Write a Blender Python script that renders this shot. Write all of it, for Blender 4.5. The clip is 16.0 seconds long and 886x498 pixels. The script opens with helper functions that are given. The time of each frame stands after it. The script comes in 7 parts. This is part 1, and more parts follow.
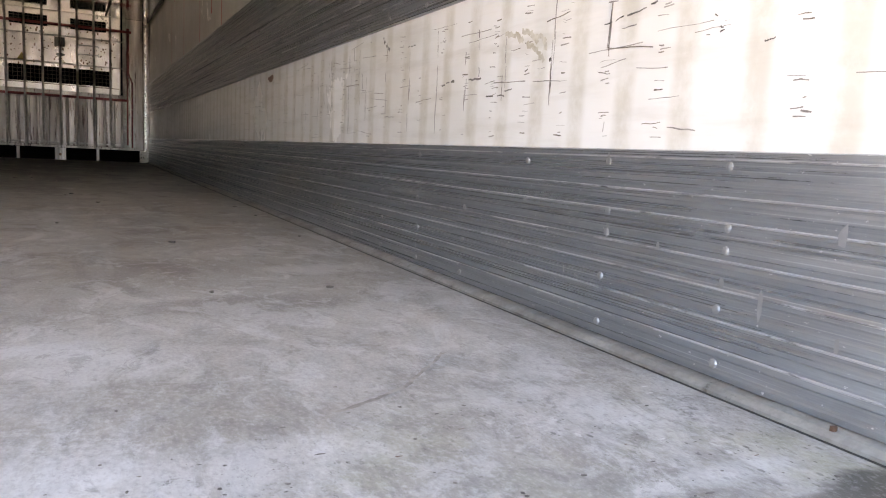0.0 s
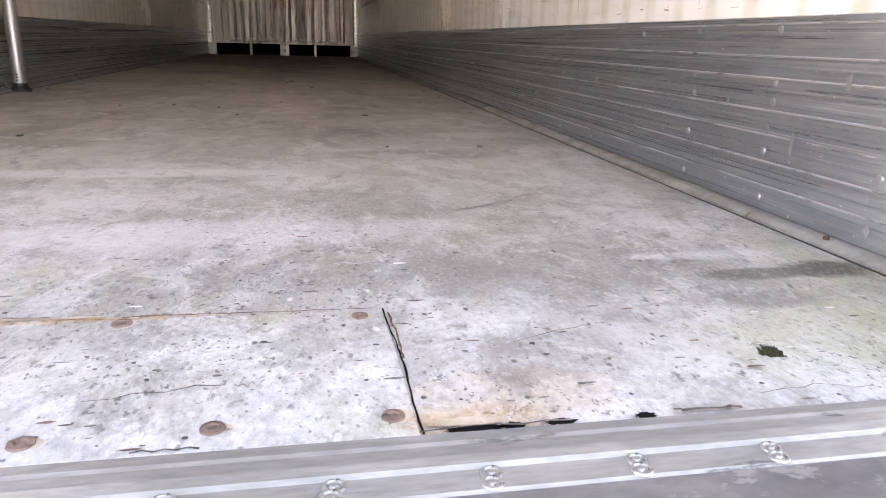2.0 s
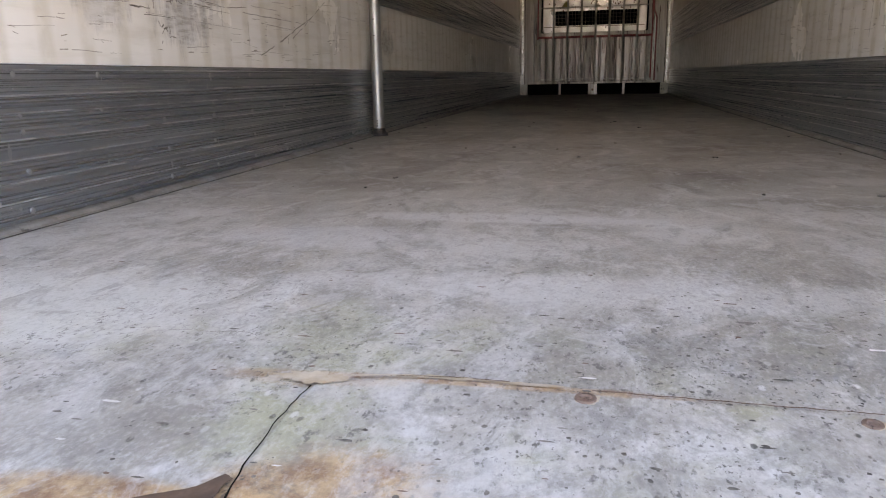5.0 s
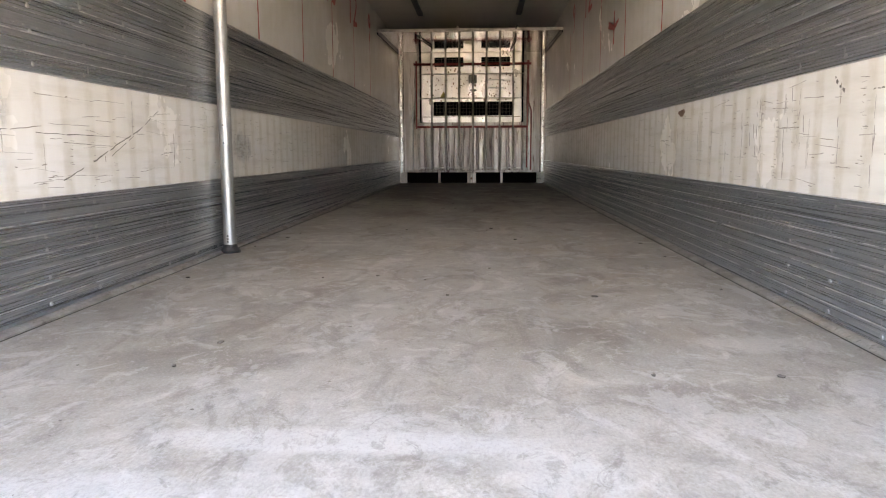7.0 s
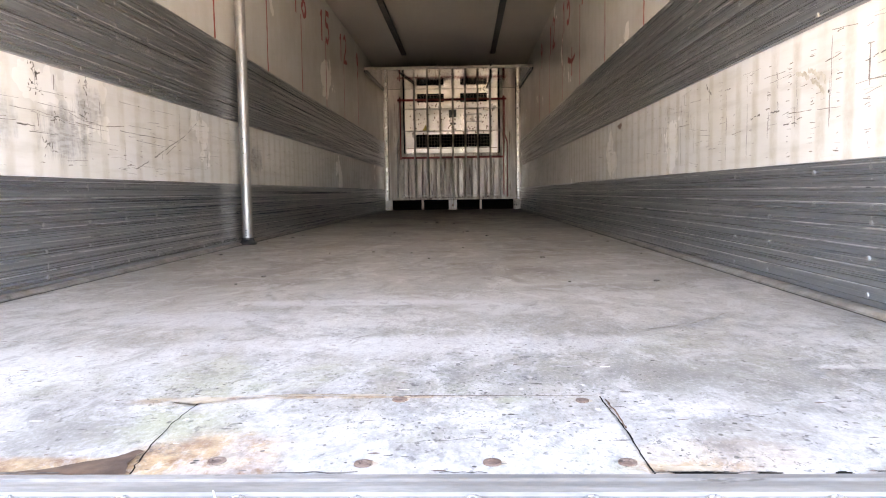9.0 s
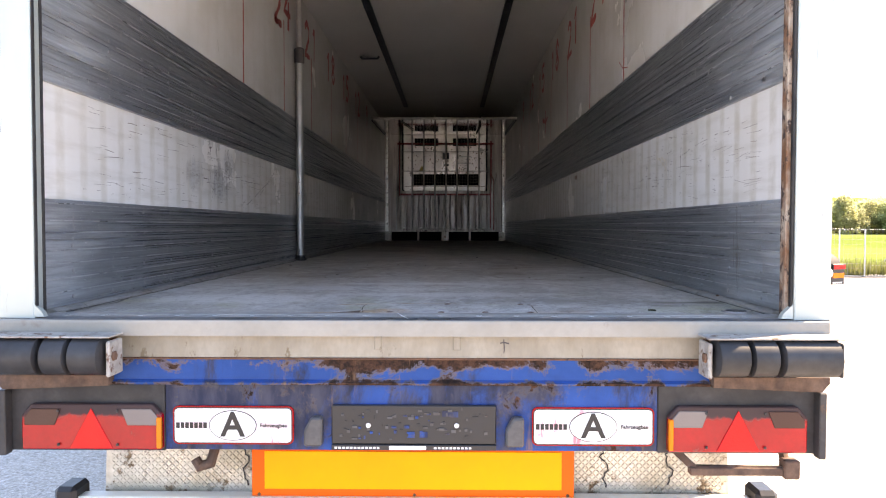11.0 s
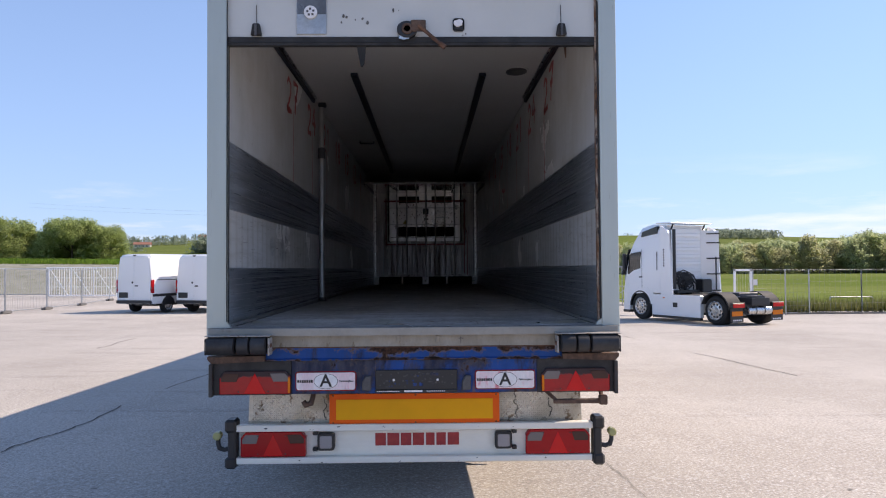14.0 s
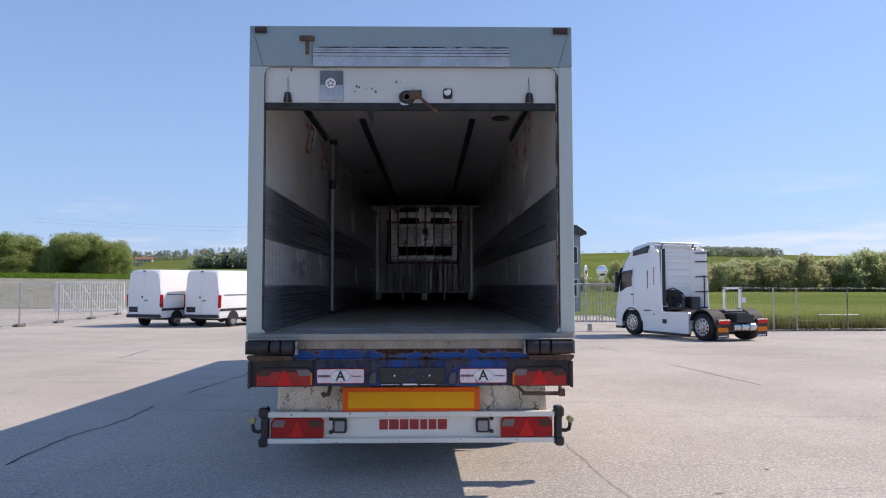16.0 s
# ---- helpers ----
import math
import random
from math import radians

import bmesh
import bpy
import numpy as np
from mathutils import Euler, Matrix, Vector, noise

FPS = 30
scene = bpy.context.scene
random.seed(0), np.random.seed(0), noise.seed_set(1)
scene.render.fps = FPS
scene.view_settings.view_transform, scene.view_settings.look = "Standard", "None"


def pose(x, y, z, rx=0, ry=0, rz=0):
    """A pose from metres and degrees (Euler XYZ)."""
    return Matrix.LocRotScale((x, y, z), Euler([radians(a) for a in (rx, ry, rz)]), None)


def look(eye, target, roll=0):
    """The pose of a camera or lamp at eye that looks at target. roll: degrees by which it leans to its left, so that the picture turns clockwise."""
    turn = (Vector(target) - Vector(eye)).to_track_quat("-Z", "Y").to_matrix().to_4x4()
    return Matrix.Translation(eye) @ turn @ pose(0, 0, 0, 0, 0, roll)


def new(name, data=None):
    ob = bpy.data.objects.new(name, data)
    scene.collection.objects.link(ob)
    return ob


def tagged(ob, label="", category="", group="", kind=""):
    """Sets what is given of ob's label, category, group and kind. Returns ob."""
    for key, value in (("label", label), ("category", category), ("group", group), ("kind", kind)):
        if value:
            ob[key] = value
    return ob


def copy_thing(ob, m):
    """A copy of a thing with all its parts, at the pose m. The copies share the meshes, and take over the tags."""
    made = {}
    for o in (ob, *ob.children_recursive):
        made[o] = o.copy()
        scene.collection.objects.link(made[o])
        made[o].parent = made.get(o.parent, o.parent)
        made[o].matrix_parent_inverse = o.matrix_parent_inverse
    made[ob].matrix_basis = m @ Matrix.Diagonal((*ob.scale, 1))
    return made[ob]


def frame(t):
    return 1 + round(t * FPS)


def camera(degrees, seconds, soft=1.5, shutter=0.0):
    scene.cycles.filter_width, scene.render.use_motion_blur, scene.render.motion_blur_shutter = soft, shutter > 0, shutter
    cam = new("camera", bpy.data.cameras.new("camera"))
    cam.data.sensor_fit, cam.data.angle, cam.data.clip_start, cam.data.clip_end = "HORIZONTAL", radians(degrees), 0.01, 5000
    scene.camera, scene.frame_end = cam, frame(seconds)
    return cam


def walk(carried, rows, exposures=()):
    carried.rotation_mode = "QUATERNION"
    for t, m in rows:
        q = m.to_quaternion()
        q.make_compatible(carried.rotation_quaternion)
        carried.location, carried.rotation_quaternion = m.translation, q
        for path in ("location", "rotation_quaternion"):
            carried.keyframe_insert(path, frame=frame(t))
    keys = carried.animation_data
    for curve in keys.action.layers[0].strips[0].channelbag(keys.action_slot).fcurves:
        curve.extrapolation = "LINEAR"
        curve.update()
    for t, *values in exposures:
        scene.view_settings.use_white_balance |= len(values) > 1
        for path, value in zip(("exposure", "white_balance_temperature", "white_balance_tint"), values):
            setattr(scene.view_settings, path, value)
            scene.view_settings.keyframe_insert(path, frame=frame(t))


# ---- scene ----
cam = camera(64.3, 16.0, 1.1)
PATH = [
    (0, (0.299, 0.056, 1.652), (1.206, 1.82, 1.39), 3.0),
    (0.5, (0.324, 0.021, 1.651), (0.949, 1.89, 1.31), 3.0),
    (1, (0.347, -0.041, 1.641), (0.818, 1.856, 1.216), 2.6),
    (1.5, (0.33, -0.18, 1.63), (0.731, 1.712, 1.122), 2.0),
    (2, (0.326, -0.395, 1.623), (0.696, 1.486, 1.054), 1.6),
    (2.5, (0.399, -0.615, 1.618), (0.675, 1.275, 1.025), 1.1),
    (3, (0.354, -0.719, 1.642), (0.404, 1.19, 1.049), 0.5),
    (3.5, (0.249, -0.74, 1.641), (0.028, 1.163, 1.065), 0.1),
    (3.7, (0.217, -0.679, 1.625), (-0.143, 1.207, 1.065), -0.9),
    (5.8, (0.108, -0.13, 1.66), (-0.314, 1.782, 1.252), -0.9),
    (6, (0.112, -0.078, 1.678), (-0.249, 1.85, 1.29), -0.6),
    (6.5, (0.083, 0.119, 1.73), (-0.131, 2.08, 1.403), -0.3),
    (7, (0.164, 0.155, 1.821), (0.056, 2.134, 1.548), -0.2),
    (7.5, (0.212, 0.121, 1.819), (0.159, 2.107, 1.591), -0.3),
    (8, (0.246, -0.001, 1.747), (0.207, 1.989, 1.553), -0.6),
    (8.5, (0.205, -0.286, 1.649), (0.155, 1.705, 1.473), -0.9),
    (9, (0.213, -0.625, 1.611), (0.15, 1.367, 1.451), -0.8),
    (9.2, (0.227, -0.778, 1.579), (0.157, 1.214, 1.422), -1.2),
    (11.3, (0.122, -2.442, 1.599), (0.104, -0.442, 1.546), 0.2),
    (11.5, (0.131, -2.603, 1.615), (0.119, -0.603, 1.567), 0.1),
    (12, (0.172, -2.998, 1.609), (0.164, -0.998, 1.577), 0.0),
    (12.5, (0.107, -3.406, 1.631), (0.107, -1.406, 1.617), -0.1),
    (13, (0.143, -3.759, 1.637), (0.154, -1.759, 1.645), -0.2),
    (13.5, (0.129, -4.12, 1.648), (0.154, -2.12, 1.679), -0.4),
    (14, (0.1, -4.468, 1.669), (0.138, -2.469, 1.724), -0.4),
    (14.5, (0.14, -4.816, 1.672), (0.184, -2.818, 1.749), -0.2),
    (15, (0.097, -5.159, 1.673), (0.14, -3.162, 1.766), -0.2),
    (15.5, (0.107, -5.415, 1.687), (0.145, -3.418, 1.787), -0.1),
    (16, (0.155, -5.625, 1.686), (0.19, -3.628, 1.787), -0.1),
]
walk(cam, [(t, look(eye, target, roll)) for t, eye, target, roll in PATH],
     [(0.0, 3.95, 12300, 21), (1.0, 4.3, 12800, 22), (2.0, 4.05, 15000, 26), (3.5, 3.27, 14000, 23), (6.0, 3.9, 13600, 22), (7.5, 4.86, 12400, 18), (8.5, 4.73, 12800, 21), (9.2, 4.22, 13200, 22), (11.3, 2.38, 9000, 19), (12.5, 1.2, 7800, 19), (14.0, 0.67, 7450, 18), (16.0, 0.42, 7250, 17)])

# ---- world, sun, exposure ----
TO_SUN = Vector((0.91, 0.41, 1.0)).normalized()
world = bpy.data.worlds.new("sky")
scene.world = world
world.use_nodes = True
wn = world.node_tree
sky = wn.nodes.new("ShaderNodeTexSky")
sky.sky_type, sky.sun_disc = "NISHITA", False
sky.sun_elevation, sky.sun_rotation = math.asin(TO_SUN.z), math.atan2(TO_SUN.x, TO_SUN.y)
sky.altitude = 900.0
sky.air_density, sky.dust_density, sky.ozone_density = 1.0, 0.0, 5.0
# thin fair-weather veil low in the sky
veil, place, height, band = (wn.nodes.new(k) for k in ("ShaderNodeTexNoise", "ShaderNodeMapping", "ShaderNodeSeparateXYZ", "ShaderNodeMapRange"))
spot, soften, amount, blend = (wn.nodes.new(k) for k in ("ShaderNodeTexCoord", "ShaderNodeMapRange", "ShaderNodeMath", "ShaderNodeMix"))
place.inputs["Scale"].default_value = (1.0, 1.0, 7.0)
place.inputs["Location"].default_value = (2.35, 1.1, 0.4)
veil.inputs["Scale"].default_value, veil.inputs["Detail"].default_value, veil.inputs["Roughness"].default_value = 3.2, 7.0, 0.62
wn.links.new(spot.outputs["Generated"], place.inputs["Vector"])
wn.links.new(place.outputs[0], veil.inputs["Vector"])
wn.links.new(spot.outputs["Generated"], height.inputs[0])
wn.links.new(height.outputs[2], band.inputs["Value"])
wn.links.new(veil.outputs["Fac"], soften.inputs["Value"])
for n, vals in ((band, (0.15, 0.05, 0.0, 0.85)), (soften, (0.52, 0.70, 0.0, 0.9))):
    for k, v in zip(("From Min", "From Max", "To Min", "To Max"), vals):
        n.inputs[k].default_value = v
amount.operation, blend.data_type = "MULTIPLY", "RGBA"
wn.links.new(band.outputs[0], amount.inputs[0])
wn.links.new(soften.outputs[0], amount.inputs[1])
wn.links.new(amount.outputs[0], blend.inputs["Factor"])
haze, deep = wn.nodes.new("ShaderNodeMix"), wn.nodes.new("ShaderNodeMapRange")
haze.data_type = "RGBA"
for k, v in zip(("From Min", "From Max", "To Min", "To Max"), (0.0, 0.42, 0.80, 0.24)):
    deep.inputs[k].default_value = v
wn.links.new(height.outputs[2], deep.inputs["Value"])
wn.links.new(deep.outputs[0], haze.inputs["Factor"])
wn.links.new(sky.outputs[0], haze.inputs["A"])
haze.inputs["B"].default_value = (1.28, 2.18, 4.12, 1.0)
wn.links.new(haze.outputs["Result"], blend.inputs["A"])
blend.inputs["B"].default_value = (4.1, 4.6, 5.4, 1.0)
wn.links.new(blend.outputs["Result"], wn.nodes["Background"].inputs[0])
wn.nodes["Background"].inputs[1].default_value = 0.15
sun = new("sun", bpy.data.lights.new("sun", "SUN"))
sun.data.energy, sun.data.angle, sun.data.color = 3.6, radians(0.5), (1.0, 0.93, 0.83)
sun.matrix_world = look(TO_SUN * 60, (0, 0, 0))


# ---- materials ----
def tree_of(name, rough=0.6, metal=0.0, spec=0.5):
    m = bpy.data.materials.new(name)
    m.use_nodes = True
    nt = m.node_tree
    b = nt.nodes["Principled BSDF"]
    b.inputs["Roughness"].default_value, b.inputs["Metallic"].default_value = rough, metal
    b.inputs["Specular IOR Level"].default_value = spec
    return m, nt, b


def node(nt, kind, **kw):
    n = nt.nodes.new(kind)
    for k, v in kw.items():
        n.inputs[k].default_value = v
    return n


def coords(nt, stretch=(1, 1, 1)):
    tc, mp = nt.nodes.new("ShaderNodeTexCoord"), nt.nodes.new("ShaderNodeMapping")
    mp.inputs["Scale"].default_value = stretch
    nt.links.new(tc.outputs["Object"], mp.inputs["Vector"])
    return mp.outputs["Vector"]


def grain(nt, scale, stretch=(1, 1, 1), detail=5.0, rough=0.6, distort=0.0):
    n = node(nt, "ShaderNodeTexNoise", Scale=scale, Detail=detail, Roughness=rough, Distortion=distort)
    nt.links.new(coords(nt, stretch), n.inputs["Vector"])
    return n.outputs["Fac"]


def ramp(nt, fac, lo, hi, a=0.0, b=1.0):
    n = nt.nodes.new("ShaderNodeMapRange")
    n.interpolation_type = "SMOOTHSTEP"
    nt.links.new(fac, n.inputs["Value"])
    for k, v in (("From Min", lo), ("From Max", hi), ("To Min", a), ("To Max", b)):
        n.inputs[k].default_value = v
    return n.outputs["Result"]


def mixed(nt, fac, a, b):
    n = nt.nodes.new("ShaderNodeMix")
    n.data_type = "RGBA"
    for sock, v in ((n.inputs["Factor"], fac), (n.inputs["A"], a), (n.inputs["B"], b)):
        if isinstance(v, (int, float)):
            sock.default_value = v
        elif isinstance(v, tuple):
            sock.default_value = (*v, 1.0)
        else:
            nt.links.new(v, sock)
    return n.outputs["Result"]


def maths(nt, op, a, b):
    n = nt.nodes.new("ShaderNodeMath")
    n.operation = op
    for sock, v in zip(n.inputs, (a, b)):
        if isinstance(v, (int, float)):
            sock.default_value = v
        else:
            nt.links.new(v, sock)
    return n.outputs[0]


def axis(nt, which):
    tc, sp = nt.nodes.new("ShaderNodeTexCoord"), nt.nodes.new("ShaderNodeSeparateXYZ")
    nt.links.new(tc.outputs["Object"], sp.inputs[0])
    return sp.outputs[which]


def bump(nt, b, height, strength=0.2, distance=0.005):
    n = node(nt, "ShaderNodeBump", Strength=strength, Distance=distance)
    nt.links.new(height, n.inputs["Height"])
    nt.links.new(n.outputs[0], b.inputs["Normal"])


def worn(name, c1, c2, scale=6.0, rough=0.5, metal=0.0, spots=None, spot_at=0.62, fine=60.0, bumps=0.15, stretch=(1, 1, 1), rough_var=0.12, fine_by=0.35):
    """A surface of two shades in broad clouds, with fine grain and, where given, spots of a third shade."""
    m, nt, b = tree_of(name, rough, metal)
    col = mixed(nt, ramp(nt, grain(nt, scale, stretch), 0.35, 0.65), c1, c2)
    g = grain(nt, fine, stretch, 4.0)
    col = mixed(nt, ramp(nt, g, 0.3, 0.75, 0.0, fine_by), col, tuple(0.6 * c for c in c1))
    if spots:
        col = mixed(nt, ramp(nt, grain(nt, scale * 2.3, stretch, 8.0, 0.7), spot_at, spot_at + 0.07), col, spots)
    nt.links.new(col, b.inputs["Base Color"])
    nt.links.new(ramp(nt, grain(nt, scale * 1.7, stretch), 0.3, 0.7, rough - rough_var, rough + rough_var), b.inputs["Roughness"])
    if bumps:
        bump(nt, b, g, bumps, 0.003)
    return m


def plain(name, c, rough=0.5, metal=0.0, spec=0.5):
    m, nt, b = tree_of(name, rough, metal, spec)
    g = grain(nt, 25.0)
    nt.links.new(mixed(nt, ramp(nt, g, 0.3, 0.7), tuple(0.9 * x for x in c), tuple(min(1, 1.06 * x) for x in c)), b.inputs["Base Color"])
    nt.links.new(ramp(nt, g, 0.3, 0.7, max(0.03, rough - 0.05), rough + 0.05), b.inputs["Roughness"])
    return m


def around(nt, cx, cy, rx, ry):
    """1 at a spot of the floor, 0 at the edge of an ellipse round it."""
    tc, mp, ln = nt.nodes.new("ShaderNodeTexCoord"), nt.nodes.new("ShaderNodeMapping"), nt.nodes.new("ShaderNodeVectorMath")
    mp.inputs["Location"].default_value = (-cx / rx, -cy / ry, 0)
    mp.inputs["Scale"].default_value = (1 / rx, 1 / ry, 0)
    ln.operation = "LENGTH"
    nt.links.new(tc.outputs["Object"], mp.inputs["Vector"])
    nt.links.new(mp.outputs["Vector"], ln.inputs[0])
    return ramp(nt, ln.outputs["Value"], 1.3, 0.15, 0.0, 0.75)


def floor_material():
    m, nt, b = tree_of("resin_floor", 0.55, 0.0, 0.35)
    y = axis(nt, 1)
    cloud = grain(nt, 2.2, (1.0, 0.6, 1), 12.0, 0.70, 0.8)
    mottle = grain(nt, 9.0, (1.0, 0.6, 1), 12.0, 0.76, 0.5)
    col = mixed(nt, ramp(nt, grain(nt, 1.1, (1, 0.8, 1), 8.0, 0.65), 0.35, 0.65), (0.275, 0.258, 0.232), (0.39, 0.377, 0.355))
    col = mixed(nt, ramp(nt, grain(nt, 1.7, (1.0, 0.6, 1), 9.0, 0.7, 0.6), 0.52, 0.7, 0.0, 0.5), col, (0.33, 0.265, 0.20))
    edge = maths(nt, "ADD", y, maths(nt, "MULTIPLY", grain(nt, 1.3, (1, 1, 1), 8.0, 0.65), 1.6))
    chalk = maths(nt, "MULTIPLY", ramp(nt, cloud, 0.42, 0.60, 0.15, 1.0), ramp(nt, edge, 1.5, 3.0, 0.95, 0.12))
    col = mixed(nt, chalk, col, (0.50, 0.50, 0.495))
    rub = maths(nt, "MULTIPLY", ramp(nt, mottle, 0.48, 0.62, 0.0, 0.5), ramp(nt, y, 0.4, 5.0, 1.0, 0.4))
    col = mixed(nt, rub, col, (0.19, 0.18, 0.17))
    pale = maths(nt, "MULTIPLY", ramp(nt, grain(nt, 14.0, (1.0, 0.55, 1), 12.0, 0.78), 0.52, 0.66, 0.0, 0.65), ramp(nt, y, 0.5, 2.2, 1.0, 0.1))
    col = mixed(nt, pale, col, (0.60, 0.615, 0.63))
    wear = maths(nt, "MULTIPLY", ramp(nt, grain(nt, 30.0, (0.7, 0.8, 1), 7.0, 0.66), 0.53, 0.61, 0.0, 0.6), ramp(nt, grain(nt, 4.1, (1, 0.8, 1), 6.0, 0.65), 0.44, 0.58, 0.1, 1.0))
    col = mixed(nt, maths(nt, "MULTIPLY", wear, ramp(nt, y, 0.7, 1.4, 1.0, 0.15)), col, (0.24, 0.235, 0.23))
    damp = maths(nt, "MULTIPLY", ramp(nt, grain(nt, 3.2, (1, 1, 1), 8.0, 0.7), 0.50, 0.66), ramp(nt, y, 0.3, 1.2, 0.6, 0.0))
    col = mixed(nt, damp, col, (0.36, 0.37, 0.24))
    streak = ramp(nt, grain(nt, 3.4, (1.2, 0.5, 1), 10.0, 0.72, 1.2), 0.55, 0.72, 0.0, 0.3)
    col = mixed(nt, streak, col, (0.17, 0.16, 0.15))
    speck = ramp(nt, grain(nt, 62.0, (1.0, 0.6, 1), 5.0, 0.6), 0.60, 0.66, 0.0, 0.8)
    speck = maths(nt, "MULTIPLY", speck, ramp(nt, y, 0.35, 1.3, 1.0, 0.0))
    speck = maths(nt, "MULTIPLY", speck, ramp(nt, grain(nt, 2.9, (1, 1, 1), 6.0), 0.42, 0.6))
    col = mixed(nt, speck, col, (0.06, 0.058, 0.055))
    green = ramp(nt, maths(nt, "ADD", around(nt, 0.95, 0.25, 0.42, 0.20), grain(nt, 5.0, (1, 1, 1), 8.0, 0.7)), 0.95, 1.25, 0.0, 0.5)
    col = mixed(nt, green, col, (0.34, 0.35, 0.21))
    green = ramp(nt, maths(nt, "ADD", around(nt, -1.0, 0.55, 0.35, 0.16), grain(nt, 5.0, (1, 1, 1), 8.0, 0.7)), 0.95, 1.25, 0.0, 0.5)
    col = mixed(nt, green, col, (0.40, 0.40, 0.26))
    for cx, cy, rx, ry, k in ((-0.15, 0.14, 0.20, 0.06, 0.95), (-0.10, 0.17, 0.15, 0.12, 0.9), (-0.24, 0.15, 0.20, 0.05, 0.9), (0.02, 0.425, 0.30, 0.018, 0.8), (0.455, 0.145, 0.10, 0.05, 0.8), (0.52, 0.19, 0.16, 0.08, 0.4), (-0.19, 0.41, 0.14, 0.03, 0.6)):
        bleed = ramp(nt, maths(nt, "ADD", around(nt, cx, cy, rx, ry), grain(nt, 9.0, (1, 1, 1), 9.0, 0.75)), 0.74, 1.1, 0.0, k)
        col = mixed(nt, bleed, col, mixed(nt, ramp(nt, grain(nt, 26.0, (1, 1, 1), 7.0, 0.7), 0.4, 0.62), (0.50, 0.335, 0.20), (0.27, 0.135, 0.075)))
    for scale, lo, shade, k in ((52.0, 0.62, (0.03, 0.028, 0.026), 0.9), (105.0, 0.62, (0.045, 0.04, 0.035), 0.85), (40.0, 0.72, (0.66, 0.67, 0.68), 0.7)):
        v = node(nt, "ShaderNodeTexVoronoi", Scale=scale)
        nt.links.new(coords(nt, (1.0, 0.6, 1)), v.inputs["Vector"])
        sp = nt.nodes.new("ShaderNodeSeparateColor")
        nt.links.new(v.outputs["Color"], sp.inputs[0])
        dot = maths(nt, "MULTIPLY", ramp(nt, maths(nt, "ADD", v.outputs["Distance"], maths(nt, "MULTIPLY", grain(nt, 150.0), 0.25)), 0.34, 0.24), ramp(nt, sp.outputs[0], lo, lo + 0.05))
        dot = maths(nt, "MULTIPLY", dot, maths(nt, "MULTIPLY", ramp(nt, y, 0.45, 1.4, k, 0.04), ramp(nt, grain(nt, 2.2, (1, 0.8, 1), 6.0), 0.42, 0.60, 0.1, 1.0)))
        col = mixed(nt, dot, col, shade)
    # dirt plus painted shade: browner and darker towards the bulkhead
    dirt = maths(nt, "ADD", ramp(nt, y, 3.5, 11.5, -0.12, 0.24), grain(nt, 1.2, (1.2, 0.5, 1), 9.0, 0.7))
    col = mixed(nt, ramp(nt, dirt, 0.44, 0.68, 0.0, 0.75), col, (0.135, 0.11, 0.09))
    smear = maths(nt, "MULTIPLY", ramp(nt, grain(nt, 3.4, (1.5, 0.8, 1), 7.0, 0.62, 1.4), 0.52, 0.68, 0.0, 0.45), ramp(nt, y, 1.0, 2.6, 0.25, 1.0))
    col = mixed(nt, smear, col, (0.155, 0.13, 0.11))
    trail = maths(nt, "MULTIPLY", ramp(nt, grain(nt, 2.3, (1.0, 1.0, 1), 6.0, 0.6, 2.2), 0.57, 0.68, 0.0, 0.5), ramp(nt, y, 0.8, 2.0, 0.2, 1.0))
    col = mixed(nt, trail, col, (0.56, 0.55, 0.53))
    # swept smears of pale dust, and darker scuffed ground beside them
    for cx, cy, rx, ry, k, shade in ((-0.10, 1.37, 0.62, 0.085, 0.75, (0.52, 0.53, 0.54)), (0.30, 1.25, 0.14, 0.16, 0.6, (0.54, 0.545, 0.55)), (-0.45, 1.12, 0.42, 0.17, 0.6, (0.50, 0.515, 0.535)), (0.92, 2.06, 0.27, 0.14, 0.6, (0.50, 0.495, 0.48)), (-0.72, 0.62, 0.55, 0.30, 0.75, (0.60, 0.61, 0.605)), (0.15, 0.80, 0.75, 0.14, 0.5, (0.58, 0.59, 0.60)), (-0.05, 1.27, 0.42, 0.07, 0.3, (0.16, 0.145, 0.13)), (0.62, 1.62, 0.35, 0.16, 0.5, (0.18, 0.16, 0.14)), (-0.55, 1.85, 0.45, 0.18, 0.45, (0.18, 0.16, 0.14)), (0.72, 0.55, 0.42, 0.24, 0.4, (0.20, 0.20, 0.19)), (0.30, 0.56, 0.55, 0.10, 0.35, (0.20, 0.195, 0.19)), (0.55, 0.28, 0.16, 0.10, 0.5, (0.19, 0.165, 0.14)), (1.12, 0.515, 0.12, 0.06, 0.95, (0.085, 0.08, 0.07)), (0.98, 0.50, 0.14, 0.04, 0.8, (0.12, 0.118, 0.10)), (0.92, 0.40, 0.14, 0.05, 0.6, (0.16, 0.155, 0.14)), (0.95, 0.60, 0.20, 0.035, 0.4, (0.58, 0.60, 0.60))):
        film = ramp(nt, maths(nt, "ADD", around(nt, cx, cy, rx, ry), grain(nt, 7.0, (1.0, 0.8, 1), 11.0, 0.74, 0.8)), 0.78, 1.18, 0.0, k)
        col = mixed(nt, film, col, shade)
